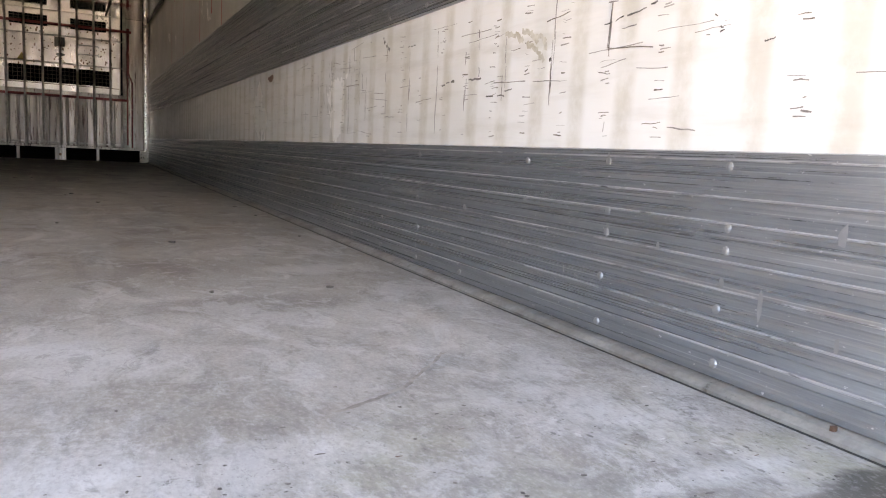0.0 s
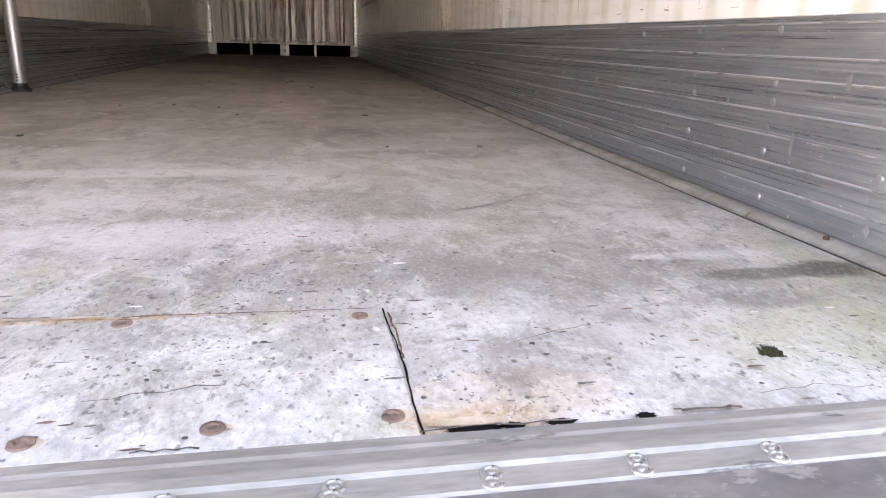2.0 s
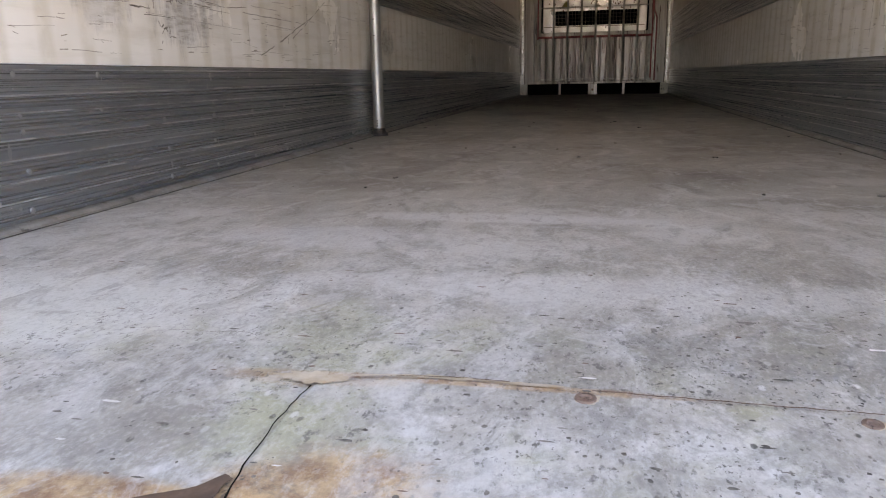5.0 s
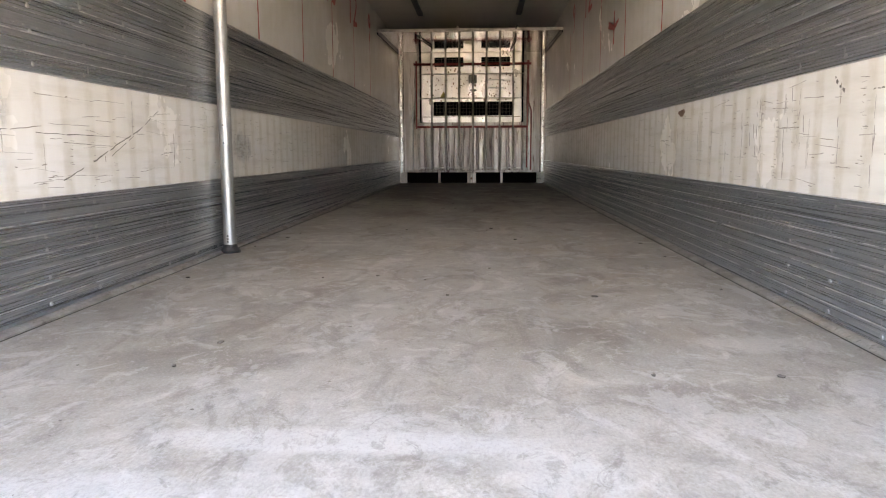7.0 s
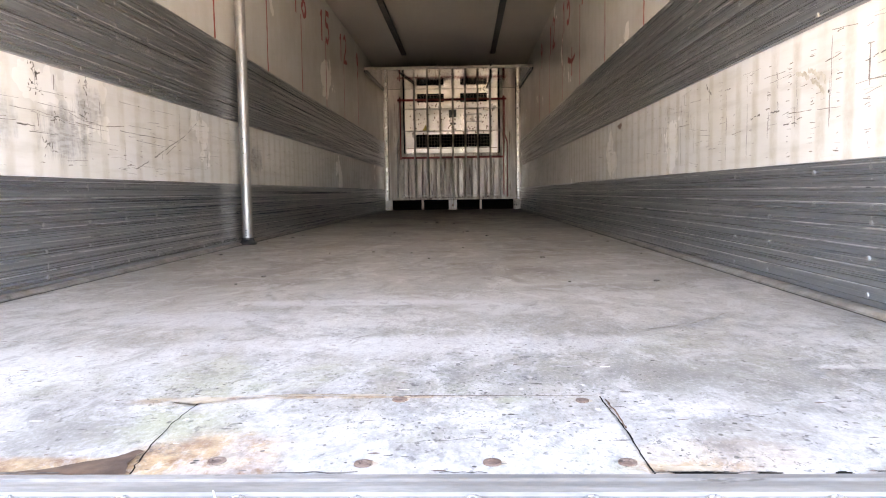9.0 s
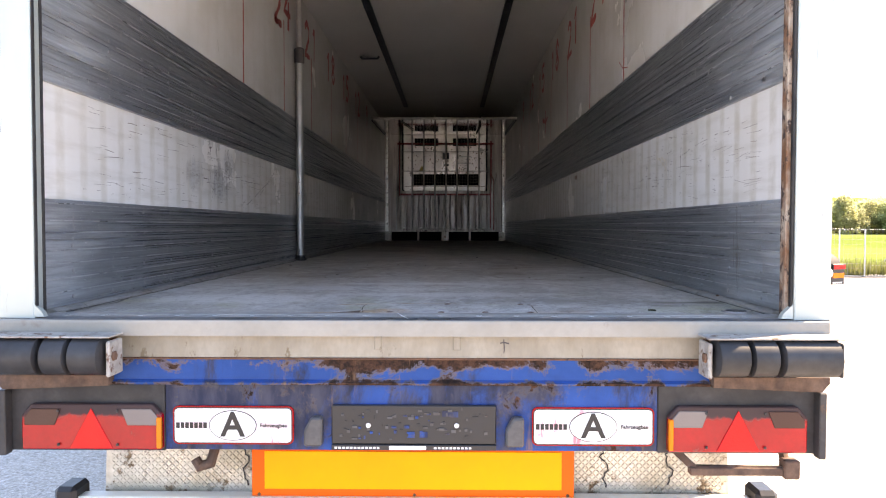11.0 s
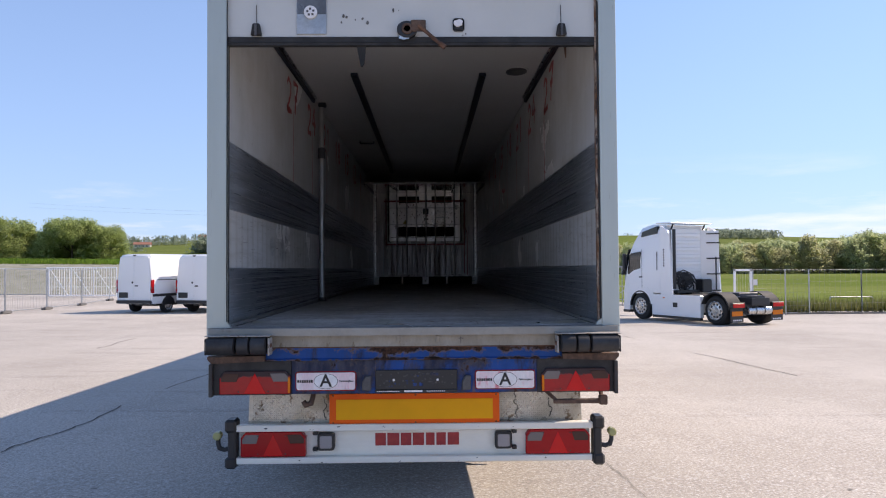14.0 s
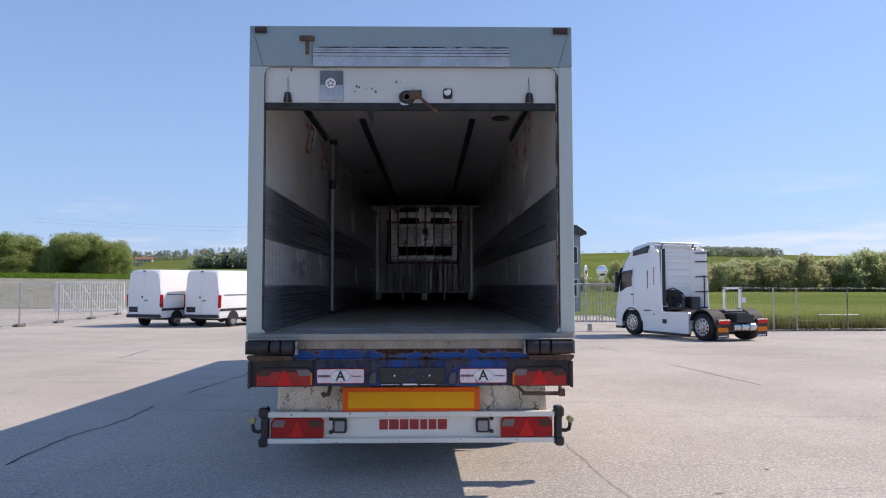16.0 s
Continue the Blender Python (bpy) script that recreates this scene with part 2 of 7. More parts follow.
    # ragged worn spots, sharp at their rims
    for scale, lo, k, shade in ((4.3, 0.535, 0.42, (0.56, 0.565, 0.57)), (5.6, 0.55, 0.38, (0.18, 0.165, 0.145)), (11.0, 0.56, 0.35, (0.60, 0.605, 0.61)), (13.0, 0.57, 0.4, (0.15, 0.14, 0.13))):
        worn_spot = ramp(nt, grain(nt, scale, (1.0, 0.65, 1), 14.0, 0.74, 0.7), lo, lo + 0.06, 0.0, k)
        col = mixed(nt, maths(nt, "MULTIPLY", worn_spot, ramp(nt, y, 1.5, 6.0, 1.0, 0.35)), col, shade)
    pit = maths(nt, "MULTIPLY", ramp(nt, grain(nt, 135.0, (1, 0.65, 1), 5.0, 0.7), 0.575, 0.63, 0.0, 0.85), ramp(nt, y, 0.3, 1.25, 1.0, 0.0))
    pit = maths(nt, "MULTIPLY", pit, ramp(nt, grain(nt, 3.7, (1, 0.8, 1), 8.0, 0.7), 0.44, 0.60, 0.05, 1.0))
    col = mixed(nt, pit, col, (0.075, 0.07, 0.065))
    speckle = grain(nt, 30.0, (1.0, 0.6, 1), 10.0, 0.8)
    col = mixed(nt, maths(nt, "MULTIPLY", ramp(nt, speckle, 0.50, 0.62, 0.0, 0.30), ramp(nt, y, 0.3, 3.0, 1.0, 0.25)), col, (0.20, 0.19, 0.18))
    fine = grain(nt, 150.0, (1.0, 0.6, 1), 4.0, 0.7)
    near = ramp(nt, y, 0.8, 3.5, 1.0, 0.3)
    col = mixed(nt, maths(nt, "MULTIPLY", ramp(nt, fine, 0.5, 0.66, 0.0, 0.22), near), col, (0.62, 0.62, 0.61))
    col = mixed(nt, maths(nt, "MULTIPLY", ramp(nt, fine, 0.5, 0.34, 0.0, 0.2), near), col, (0.13, 0.125, 0.12))
    nt.links.new(col, b.inputs["Base Color"])
    nt.links.new(ramp(nt, cloud, 0.3, 0.7, 0.48, 0.72), b.inputs["Roughness"])
    bump(nt, b, grain(nt, 48.0, (1, 0.7, 1), 10.0, 0.75), 0.35, 0.003)
    return m


def panel_material(name, smudges, stain):
    """Scuffed laminate; smudges: (y, z, half length, half height, amount) of rubbed grey patches; stain: of the ochre rib marks."""
    m, nt, b = tree_of(name, 0.24)
    col = mixed(nt, ramp(nt, grain(nt, 1.6), 0.35, 0.65), (0.76, 0.742, 0.70), (0.85, 0.842, 0.822))
    ribs = nt.nodes.new("ShaderNodeTexWave")
    ribs.bands_direction = "Y"
    ribs.inputs["Scale"].default_value, ribs.inputs["Distortion"].default_value, ribs.inputs["Detail"].default_value = 2.1, 0.5, 0.0
    nt.links.new(coords(nt, (1, 1, 0.12)), ribs.inputs["Vector"])
    blots = ramp(nt, grain(nt, 9.0, (1, 0.8, 0.7), 8.0, 0.7), 0.36, 0.62, 0.25, 1.0)
    col = mixed(nt, maths(nt, "MULTIPLY", maths(nt, "MULTIPLY", ramp(nt, ribs.outputs["Fac"], 0.5, 1.0, 0.0, stain), blots), ramp(nt, axis(nt, 2), 2.0, 2.12, 1.0, 0.15)), col, (0.56, 0.515, 0.425))
    dirt = maths(nt, "MULTIPLY", ramp(nt, grain(nt, 5.0, (1, 0.5, 4.0), 4.0, 0.6), 0.46, 0.72, 0.0, 0.28), ramp(nt, axis(nt, 2), 2.0, 2.12, 1.0, 0.15))
    col = mixed(nt, dirt, col, (0.47, 0.43, 0.36))
    for y, z, ry, rz, k in smudges:
        u = maths(nt, "DIVIDE", maths(nt, "SUBTRACT", axis(nt, 1), y), ry)
        v = maths(nt, "DIVIDE", maths(nt, "SUBTRACT", axis(nt, 2), z), rz)
        d = maths(nt, "SQRT", maths(nt, "ADD", maths(nt, "MULTIPLY", u, u), maths(nt, "MULTIPLY", v, v)), 0.0)
        rub = maths(nt, "MULTIPLY", ramp(nt, maths(nt, "ADD", ramp(nt, d, 1.3, 0.3, 0.0, 0.45), grain(nt, 16.0, (1, 1.2, 0.3), 10.0, 0.76)), 0.72, 1.02, 0.0, k), ramp(nt, d, 1.5, 0.9, 0.0, 1.0))
        col = mixed(nt, rub, col, mixed(nt, ramp(nt, grain(nt, 40.0, (1, 0.4, 2.0), 7.0, 0.7), 0.42, 0.6), (0.42, 0.44, 0.46), (0.16, 0.155, 0.15)))
    nt.links.new(col, b.inputs["Base Color"])
    nt.links.new(ramp(nt, grain(nt, 1.1), 0.3, 0.7, 0.20, 0.28), b.inputs["Roughness"])
    bump(nt, b, grain(nt, 14.0, (1, 1, 0.3)), 0.04, 0.003)
    return m


def plank_material():
    m, nt, b = tree_of("scored_aluminium", 0.3, 0.72)
    long = grain(nt, 62.0, (1, 0.004, 3.0), 6.0, 0.7)
    col = mixed(nt, ramp(nt, long, 0.34, 0.66), (0.278, 0.300, 0.322), (0.358, 0.383, 0.406))
    col = mixed(nt, ramp(nt, grain(nt, 2.2, (1, 0.5, 1.2), 8.0, 0.7), 0.4, 0.7, 0.0, 0.5), col, (0.225, 0.235, 0.245))
    line = maths(nt, "MULTIPLY", ramp(nt, grain(nt, 110.0, (1, 0.008, 3.0), 4.0, 0.6), 0.60, 0.66, 0.0, 0.45), ramp(nt, grain(nt, 3.5, (1, 0.4, 1.5)), 0.40, 0.56))
    col = mixed(nt, line, col, (0.74, 0.76, 0.78))
    dull = ramp(nt, grain(nt, 60.0, (1, 0.05, 3.0), 6.0, 0.7), 0.56, 0.70, 0.0, 0.1)
    col = mixed(nt, dull, col, (0.16, 0.165, 0.175))
    nick = maths(nt, "MULTIPLY", ramp(nt, grain(nt, 120.0, (1, 0.6, 1.0), 5.0, 0.65), 0.655, 0.69, 0.0, 0.95), ramp(nt, axis(nt, 1), 0.8, 3.5, 1.0, 0.35))
    col = mixed(nt, nick, col, (0.82, 0.83, 0.85))
    # chalky corrosion where rain reaches the planks
    rain = maths(nt, "ADD", maths(nt, "MULTIPLY", axis(nt, 1), -1.0), maths(nt, "MULTIPLY", grain(nt, 6.0, (1, 0.5, 2.0), 10.0, 0.72), 1.5))
    chalk = maths(nt, "MULTIPLY", ramp(nt, rain, -0.25, 0.65), ramp(nt, grain(nt, 26.0, (1, 0.12, 2.0), 10.0, 0.75), 0.40, 0.60, 0.25, 0.6))
    col = mixed(nt, chalk, col, (0.55, 0.595, 0.625))
    nt.links.new(col, b.inputs["Base Color"])
    nt.links.new(maths(nt, "ADD", ramp(nt, long, 0.3, 0.7, 0.24, 0.34), maths(nt, "MULTIPLY", chalk, 0.25)), b.inputs["Roughness"])
    nt.links.new(ramp(nt, chalk, 0.0, 0.8, 0.72, 0.25), b.inputs["Metallic"])
    bump(nt, b, long, 0.12, 0.002)
    return m


def rusty_paint(name, paint, paint2, grime, top=None):
    """Blue paint under soot, bare primer and rust; `top`: the seam from which corrosion creeps down."""
    m, nt, b = tree_of(name, 0.45, 0.0, 0.18)
    col = mixed(nt, ramp(nt, grain(nt, 5.0), 0.35, 0.65), paint, paint2)
    soot = ramp(nt, grain(nt, 2.6, (1, 1, 0.45), 9.0, 0.7, 0.3), 0.60 - grime * 0.25, 0.68 - grime * 0.2, 0.0, 0.88)
    col = mixed(nt, soot, col, mixed(nt, ramp(nt, grain(nt, 15.0, (1, 1, 0.3), 6.0), 0.35, 0.65), (0.016, 0.017, 0.024), (0.06, 0.055, 0.06)))
    edge = grain(nt, 6.5, (1, 1, 1.0), 11.0, 0.74, 0.35)
    if top:
        edge = maths(nt, "ADD", edge, maths(nt, "MULTIPLY", ramp(nt, axis(nt, 2), top - 0.05, top, -0.03, 0.19), ramp(nt, maths(nt, "ABSOLUTE", axis(nt, 0), 0.0), 0.30, 0.55, 1.0, 0.68)))
        edge = maths(nt, "ADD", edge, ramp(nt, axis(nt, 2), top - 0.075, top - 0.05, 0.15, 0.0))
        edge = maths(nt, "ADD", edge, ramp(nt, grain(nt, 1.4, (1, 1, 0.2), 3.0), 0.36, 0.60, -0.10, 0.075))
    if top:
        edge = maths(nt, "ADD", edge, ramp(nt, maths(nt, "ABSOLUTE", axis(nt, 0), 0.0), 0.30, 0.50, 0.05, -0.045))
    primer = ramp(nt, edge, 0.52, 0.58, 0.0, 0.8 if top else 0.35)
    col = mixed(nt, primer, col, mixed(nt, ramp(nt, grain(nt, 9.0), 0.4, 0.6), (0.105, 0.09, 0.085), (0.15, 0.105, 0.08)))
    rust = ramp(nt, edge, 0.575, 0.62)
    tone = mixed(nt, ramp(nt, grain(nt, 30.0, (1, 1, 1), 8.0, 0.75), 0.40, 0.66), (0.018, 0.011, 0.009), (0.088, 0.041, 0.025))
    col = mixed(nt, rust, col, tone)
    run = maths(nt, "MULTIPLY", ramp(nt, grain(nt, 16.0, (1.4, 1, 0.12), 6.0, 0.7), 0.58, 0.68, 0.0, 0.6), ramp(nt, grain(nt, 3.0), 0.45, 0.6))
    col = mixed(nt, run, col, (0.26, 0.15, 0.09))
    nt.links.new(col, b.inputs["Base Color"])
    nt.links.new(ramp(nt, rust, 0.0, 1.0, 0.38, 0.85), b.inputs["Roughness"])
    bump(nt, b, edge, 0.5, 0.008)
    return m


def yard_material():
    m, nt, b = tree_of("worn_asphalt_concrete", 0.85)
    col = mixed(nt, ramp(nt, grain(nt, 0.25, (1, 1, 1), 8.0), 0.35, 0.65), (0.414, 0.369, 0.316), (0.528, 0.482, 0.426))
    col = mixed(nt, ramp(nt, grain(nt, 1.3, (1, 0.6, 1), 10.0, 0.75), 0.5, 0.72, 0.0, 0.5), col, (0.302, 0.271, 0.240))
    col = mixed(nt, ramp(nt, grain(nt, 0.12, (1.6, 0.5, 1), 4.0), 0.5, 0.62, 0.0, 0.35), col, (0.593, 0.547, 0.485))
    col = mixed(nt, ramp(nt, grain(nt, 0.8, (0.25, 2.2, 1), 9.0, 0.7), 0.54, 0.68, 0.0, 0.55), col, (0.269, 0.238, 0.208))
    stone = grain(nt, 42.0, (1, 1, 1), 5.0, 0.65)
    col = mixed(nt, ramp(nt, stone, 0.48, 0.36, 0.0, 0.65), col, (0.204, 0.189, 0.175))
    col = mixed(nt, ramp(nt, stone, 0.52, 0.66, 0.0, 0.75), col, (0.703, 0.703, 0.697))
    v = node(nt, "ShaderNodeTexVoronoi", Scale=70.0)
    nt.links.new(coords(nt), v.inputs["Vector"])
    col = mixed(nt, ramp(nt, v.outputs["Distance"], 0.25, 0.6, 0.0, 0.4), col, (0.183, 0.173, 0.164))
    nt.links.new(col, b.inputs["Base Color"])
    bump(nt, b, stone, 0.6, 0.006)
    return m


def field_material():
    m, nt, b = tree_of("meadow", 0.95, 0.0, 0.0)
    col = mixed(nt, ramp(nt, grain(nt, 0.02, (1, 1, 1), 5.0), 0.42, 0.58), (0.125, 0.168, 0.042), (0.180, 0.220, 0.066))
    col = mixed(nt, ramp(nt, grain(nt, 0.9, (1, 1, 1), 6.0), 0.4, 0.7, 0.0, 0.6), col, (0.092, 0.130, 0.032))
    col = mixed(nt, ramp(nt, grain(nt, 0.006, (1, 1, 1), 3.0), 0.5, 0.56, 0.0, 0.5), col, (0.105, 0.125, 0.050))
    tuft = grain(nt, 2.6, (1, 0.5, 1), 8.0, 0.72)
    col = mixed(nt, ramp(nt, tuft, 0.50, 0.62, 0.0, 0.55), col, (0.070, 0.100, 0.024))
    col = mixed(nt, ramp(nt, tuft, 0.46, 0.36, 0.0, 0.5), col, (0.230, 0.255, 0.090))
    col = mixed(nt, ramp(nt, grain(nt, 0.09, (0.25, 1, 1), 6.0, 0.7), 0.48, 0.64, 0.0, 0.5), col, (0.200, 0.215, 0.085))
    nt.links.new(col, b.inputs["Base Color"])
    bump(nt, b, grain(nt, 6.0), 0.6, 0.05)
    return m


def leaf_material(name, c1, c2):
    m, nt, b = tree_of(name, 0.6, 0.0, 0.3)
    oi = nt.nodes.new("ShaderNodeNewGeometry")
    col = mixed(nt, oi.outputs["Random Per Island"], c1, c2)
    nt.links.new(col, b.inputs["Base Color"])
    tr, mx = nt.nodes.new("ShaderNodeBsdfTranslucent"), node(nt, "ShaderNodeMixShader", Fac=0.85)
    nt.links.new(col, tr.inputs["Color"])
    nt.links.new(b.outputs[0], mx.inputs[1])
    nt.links.new(tr.outputs[0], mx.inputs[2])
    nt.links.new(mx.outputs[0], nt.nodes["Material Output"].inputs[0])
    return m


def lens_material(name, c, rough=0.18):
    m, nt, b = tree_of(name, rough)
    w = node(nt, "ShaderNodeTexVoronoi", Scale=140.0)
    nt.links.new(coords(nt), w.inputs["Vector"])
    nt.links.new(mixed(nt, ramp(nt, grain(nt, 5.0), 0.3, 0.7), c, tuple(0.93 * x for x in c)), b.inputs["Base Color"])
    b.inputs["Specular IOR Level"].default_value = 0.3
    bump(nt, b, w.outputs["Distance"], 0.12, 0.002)
    return m


FLOOR, PLANK = floor_material(), plank_material()
PANEL = panel_material("scuffed_white_laminate", [], 0.66)
PANEL_L = panel_material("rubbed_white_laminate", [(1.90, 1.84, 0.24, 0.16, 0.6), (2.06, 1.95, 0.16, 0.12, 0.5), (4.22, 1.85, 0.22, 0.13, 0.6), (1.50, 1.86, 0.20, 0.12, 0.4)], 0.46)
BEAD = worn("rubbed_bead_alloy", (0.62, 0.64, 0.66), (0.50, 0.52, 0.54), 9.0, 0.38, 0.5, spots=(0.27, 0.28, 0.295), spot_at=0.50, stretch=(1, 0.25, 1), bumps=0.0)
CEIL = worn("ceiling_laminate", (0.74, 0.72, 0.69), (0.79, 0.77, 0.74), 0.8, 0.22, fine=300, bumps=0.0, rough_var=0.02)
FRAME = worn("anodised_frame", (0.455, 0.495, 0.46), (0.495, 0.535, 0.50), 0.8, 0.40, 0.3, fine=6, bumps=0.0, rough_var=0.04, fine_by=0.12, spots=(0.33, 0.34, 0.32), spot_at=0.70, stretch=(1, 1, 0.25))
HEADER = worn("grey_header_paint", (0.245, 0.32, 0.335), (0.265, 0.34, 0.355), 0.6, 0.45, 0.2, fine=5, bumps=0.0, rough_var=0.03, fine_by=0.10)
WHITE = worn("grimy_white_paint", (0.72, 0.71, 0.69), (0.80, 0.79, 0.77), 3.0, 0.4, spots=(0.34, 0.30, 0.25), spot_at=0.70)
FLAP = worn("grimy_flap_paint", (0.54, 0.545, 0.52), (0.60, 0.60, 0.575), 1.0, 0.4, spots=(0.40, 0.37, 0.33), spot_at=0.74, fine=8, fine_by=0.12, bumps=0.0)
CREAM = worn("cream_sill_paint", (0.25, 0.222, 0.178), (0.335, 0.305, 0.255), 5.5, 0.42, fine_by=0.25, spots=(0.15, 0.115, 0.075), spot_at=0.62, stretch=(1, 1, 0.5))
BUMPER = worn("bumper_white", (0.82, 0.78, 0.69), (0.88, 0.85, 0.77), 3.0, 0.4, spots=(0.50, 0.46, 0.39), spot_at=0.72, fine_by=0.10, bumps=0.03, stretch=(0.4, 1, 1))
BARPAINT = worn("bar_paint", (0.36, 0.34, 0.33), (0.58, 0.55, 0.53), 12.0, 0.45, 0.1, spots=(0.20, 0.10, 0.07), spot_at=0.66)
# near-black that paints the shade inside openings and behind the bulkhead
SHADEBLACK = plain("shade_black", (0.003, 0.003, 0.004), 1.0, 0.0, 0.0)
LIP = worn("pale_alloy_sill", (0.262, 0.245, 0.213), (0.322, 0.305, 0.272), 2.4, 0.45, 0.0, spots=(0.23, 0.19, 0.165), spot_at=0.62, fine_by=0.15, bumps=0.04)
TREAD = worn("dark_sill_sheet", (0.14, 0.14, 0.15), (0.25, 0.25, 0.26), 9.0, 0.45, 0.5, spots=(0.29, 0.29, 0.30), spot_at=0.57, stretch=(0.6, 1, 1))
STRIP = worn("threshold_alloy", (0.22, 0.21, 0.20), (0.34, 0.325, 0.31), 14.0, 0.5, 0.12, spots=(0.09, 0.085, 0.08), spot_at=0.61, fine=150, stretch=(0.22, 1, 1), fine_by=0.5)
RIVETED = worn("dirt_ringed_rivet", (0.34, 0.33, 0.32), (0.46, 0.45, 0.44), 60.0, 0.4, 0.5, spots=(0.08, 0.075, 0.07), spot_at=0.55)
POLISH = worn("dulled_pole_tube", (0.36, 0.36, 0.355), (0.47, 0.465, 0.455), 9.0, 0.42, 0.75, fine=60, stretch=(1, 1, 0.3))
ALLOY = worn("bright_alloy", (0.52, 0.52, 0.52), (0.66, 0.66, 0.65), 8.0, 0.3, 0.9, fine=80)
CHECKER = worn("dirty_tread_plate", (0.48, 0.43, 0.34), (0.70, 0.665, 0.59), 5.0, 0.33, 0.45, spots=(0.19, 0.13, 0.08), spot_at=0.56)
BRACKET = worn("pale_rusty_bracket", (0.30, 0.275, 0.25), (0.44, 0.415, 0.385), 14.0, 0.6, 0.1, spots=(0.13, 0.065, 0.04), spot_at=0.55)
STALK = lens_material("yellowed_clear_lens", (0.40, 0.38, 0.17))
MILKY = lens_material("milky_grey_lens", (0.34, 0.31, 0.31))
BLUE = rusty_paint("rusted_blue_paint", (0.008, 0.058, 0.23), (0.012, 0.075, 0.29), 0.7)
LEDGE = rusty_paint("flaking_blue_paint", (0.006, 0.052, 0.20), (0.009, 0.066, 0.25), 0.2, 1.172)
DARKGREY = worn("sooty_grey_paint", (0.055, 0.052, 0.055), (0.10, 0.095, 0.095), 6.0, 0.55, spots=(0.13, 0.07, 0.04), spot_at=0.6)
RUST = worn("rusted_iron", (0.11, 0.055, 0.035), (0.20, 0.10, 0.06), 14.0, 0.85, 0.1, spots=(0.05, 0.03, 0.025), spot_at=0.58, bumps=0.4)
RUBBER = worn("black_rubber", (0.018, 0.018, 0.020), (0.034, 0.034, 0.037), 7.0, 0.55, fine=50)
SEAL = worn("perished_seal", (0.015, 0.014, 0.014), (0.035, 0.032, 0.03), 8.0, 0.7, fine=40)
RUSTSEAL = worn("rust_stained_edge", (0.22, 0.10, 0.05), (0.50, 0.42, 0.34), 16.0, 0.7, 0.1, spots=(0.05, 0.03, 0.025), spot_at=0.52, stretch=(1, 1, 0.6))
STEEL = worn("galvanised_steel", (0.40, 0.41, 0.42), (0.52, 0.53, 0.54), 5.0, 0.4, 0.7, fine=50)
NAVY = plain("dark_blue_rail", (0.012, 0.014, 0.026), 0.4)
BLACK = plain("black_plastic", (0.02, 0.02, 0.022), 0.42)
GLOSS = worn("polished_baffle", (0.50, 0.50, 0.50), (0.58, 0.58, 0.58), 1.5, 0.08, 0.85, fine=10, bumps=0.02, rough_var=0.03)
REDPAINT = worn("red_marker_paint", (0.38, 0.026, 0.018), (0.47, 0.045, 0.03), 30.0, 0.5)
REDIRON = worn("red_oxide_bar", (0.19, 0.018, 0.018), (0.26, 0.04, 0.036), 10.0, 0.6, spots=(0.35, 0.30, 0.28), spot_at=0.62)
LENS_R = lens_material("red_lens", (0.40, 0.006, 0.010))
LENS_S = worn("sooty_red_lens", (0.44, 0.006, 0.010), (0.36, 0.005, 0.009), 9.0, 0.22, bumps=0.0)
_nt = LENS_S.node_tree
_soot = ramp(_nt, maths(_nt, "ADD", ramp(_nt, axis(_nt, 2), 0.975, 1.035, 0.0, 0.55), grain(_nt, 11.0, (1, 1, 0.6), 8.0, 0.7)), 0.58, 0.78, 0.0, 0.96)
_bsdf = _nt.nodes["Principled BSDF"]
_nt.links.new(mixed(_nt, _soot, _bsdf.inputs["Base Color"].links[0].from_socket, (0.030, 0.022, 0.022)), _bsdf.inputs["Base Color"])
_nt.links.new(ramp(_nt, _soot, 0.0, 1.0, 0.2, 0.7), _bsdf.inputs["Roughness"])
LENS_T = lens_material("bright_red_lens", (0.68, 0.013, 0.014))
LENS_G = lens_material("smoky_lens", (0.20, 0.17, 0.16))
LENS_B = lens_material("sooty_brown_lens", (0.075, 0.035, 0.028))
DARKRUST = worn("sooty_rust", (0.085, 0.05, 0.038), (0.16, 0.095, 0.066), 18.0, 0.8, 0.1, bumps=0.3)
DULLWIRE = plain("dull_wire", (0.26, 0.27, 0.27), 0.6)
LENS_A = lens_material("amber_lens", (0.75, 0.19, 0.01))
ORANGE = lens_material("fluorescent_red_border", (1.0, 0.13, 0.002), 0.5)
YELLOW = lens_material("retroreflective_yellow", (1.0, 0.44, 0.002), 0.5)
SIGNRED = worn("sign_red_tint", (0.84, 0.80, 0.80), (0.82, 0.62, 0.65), 5.0, 0.35, spots=(0.70, 0.20, 0.25), spot_at=0.58, stretch=(1.6, 1, 0.5))
SIGNWHITE = plain("sign_white", (0.78, 0.76, 0.76), 0.35)
SIGNBLACK = plain("sign_black", (0.015, 0.015, 0.017), 0.4)
LETTER = worn("brand_red", (0.36, 0.02, 0.025), (0.44, 0.03, 0.03), 20.0, 0.4)
SCUFF = worn("black_scuff", (0.05, 0.046, 0.043), (0.22, 0.20, 0.18), 45.0, 0.6)
WALLSCUFF = worn("brown_black_scuff", (0.09, 0.075, 0.06), (0.32, 0.27, 0.22), 45.0, 0.6)
RUBMARK = worn("grey_rub_mark", (0.20, 0.185, 0.17), (0.45, 0.42, 0.38), 30.0, 0.6)
MOSS = worn("moss", (0.016, 0.017, 0.006), (0.045, 0.042, 0.014), 60.0, 0.9)
JOINT = plain("open_joint", (0.006, 0.005, 0.005), 0.9, 0.0, 0.1)
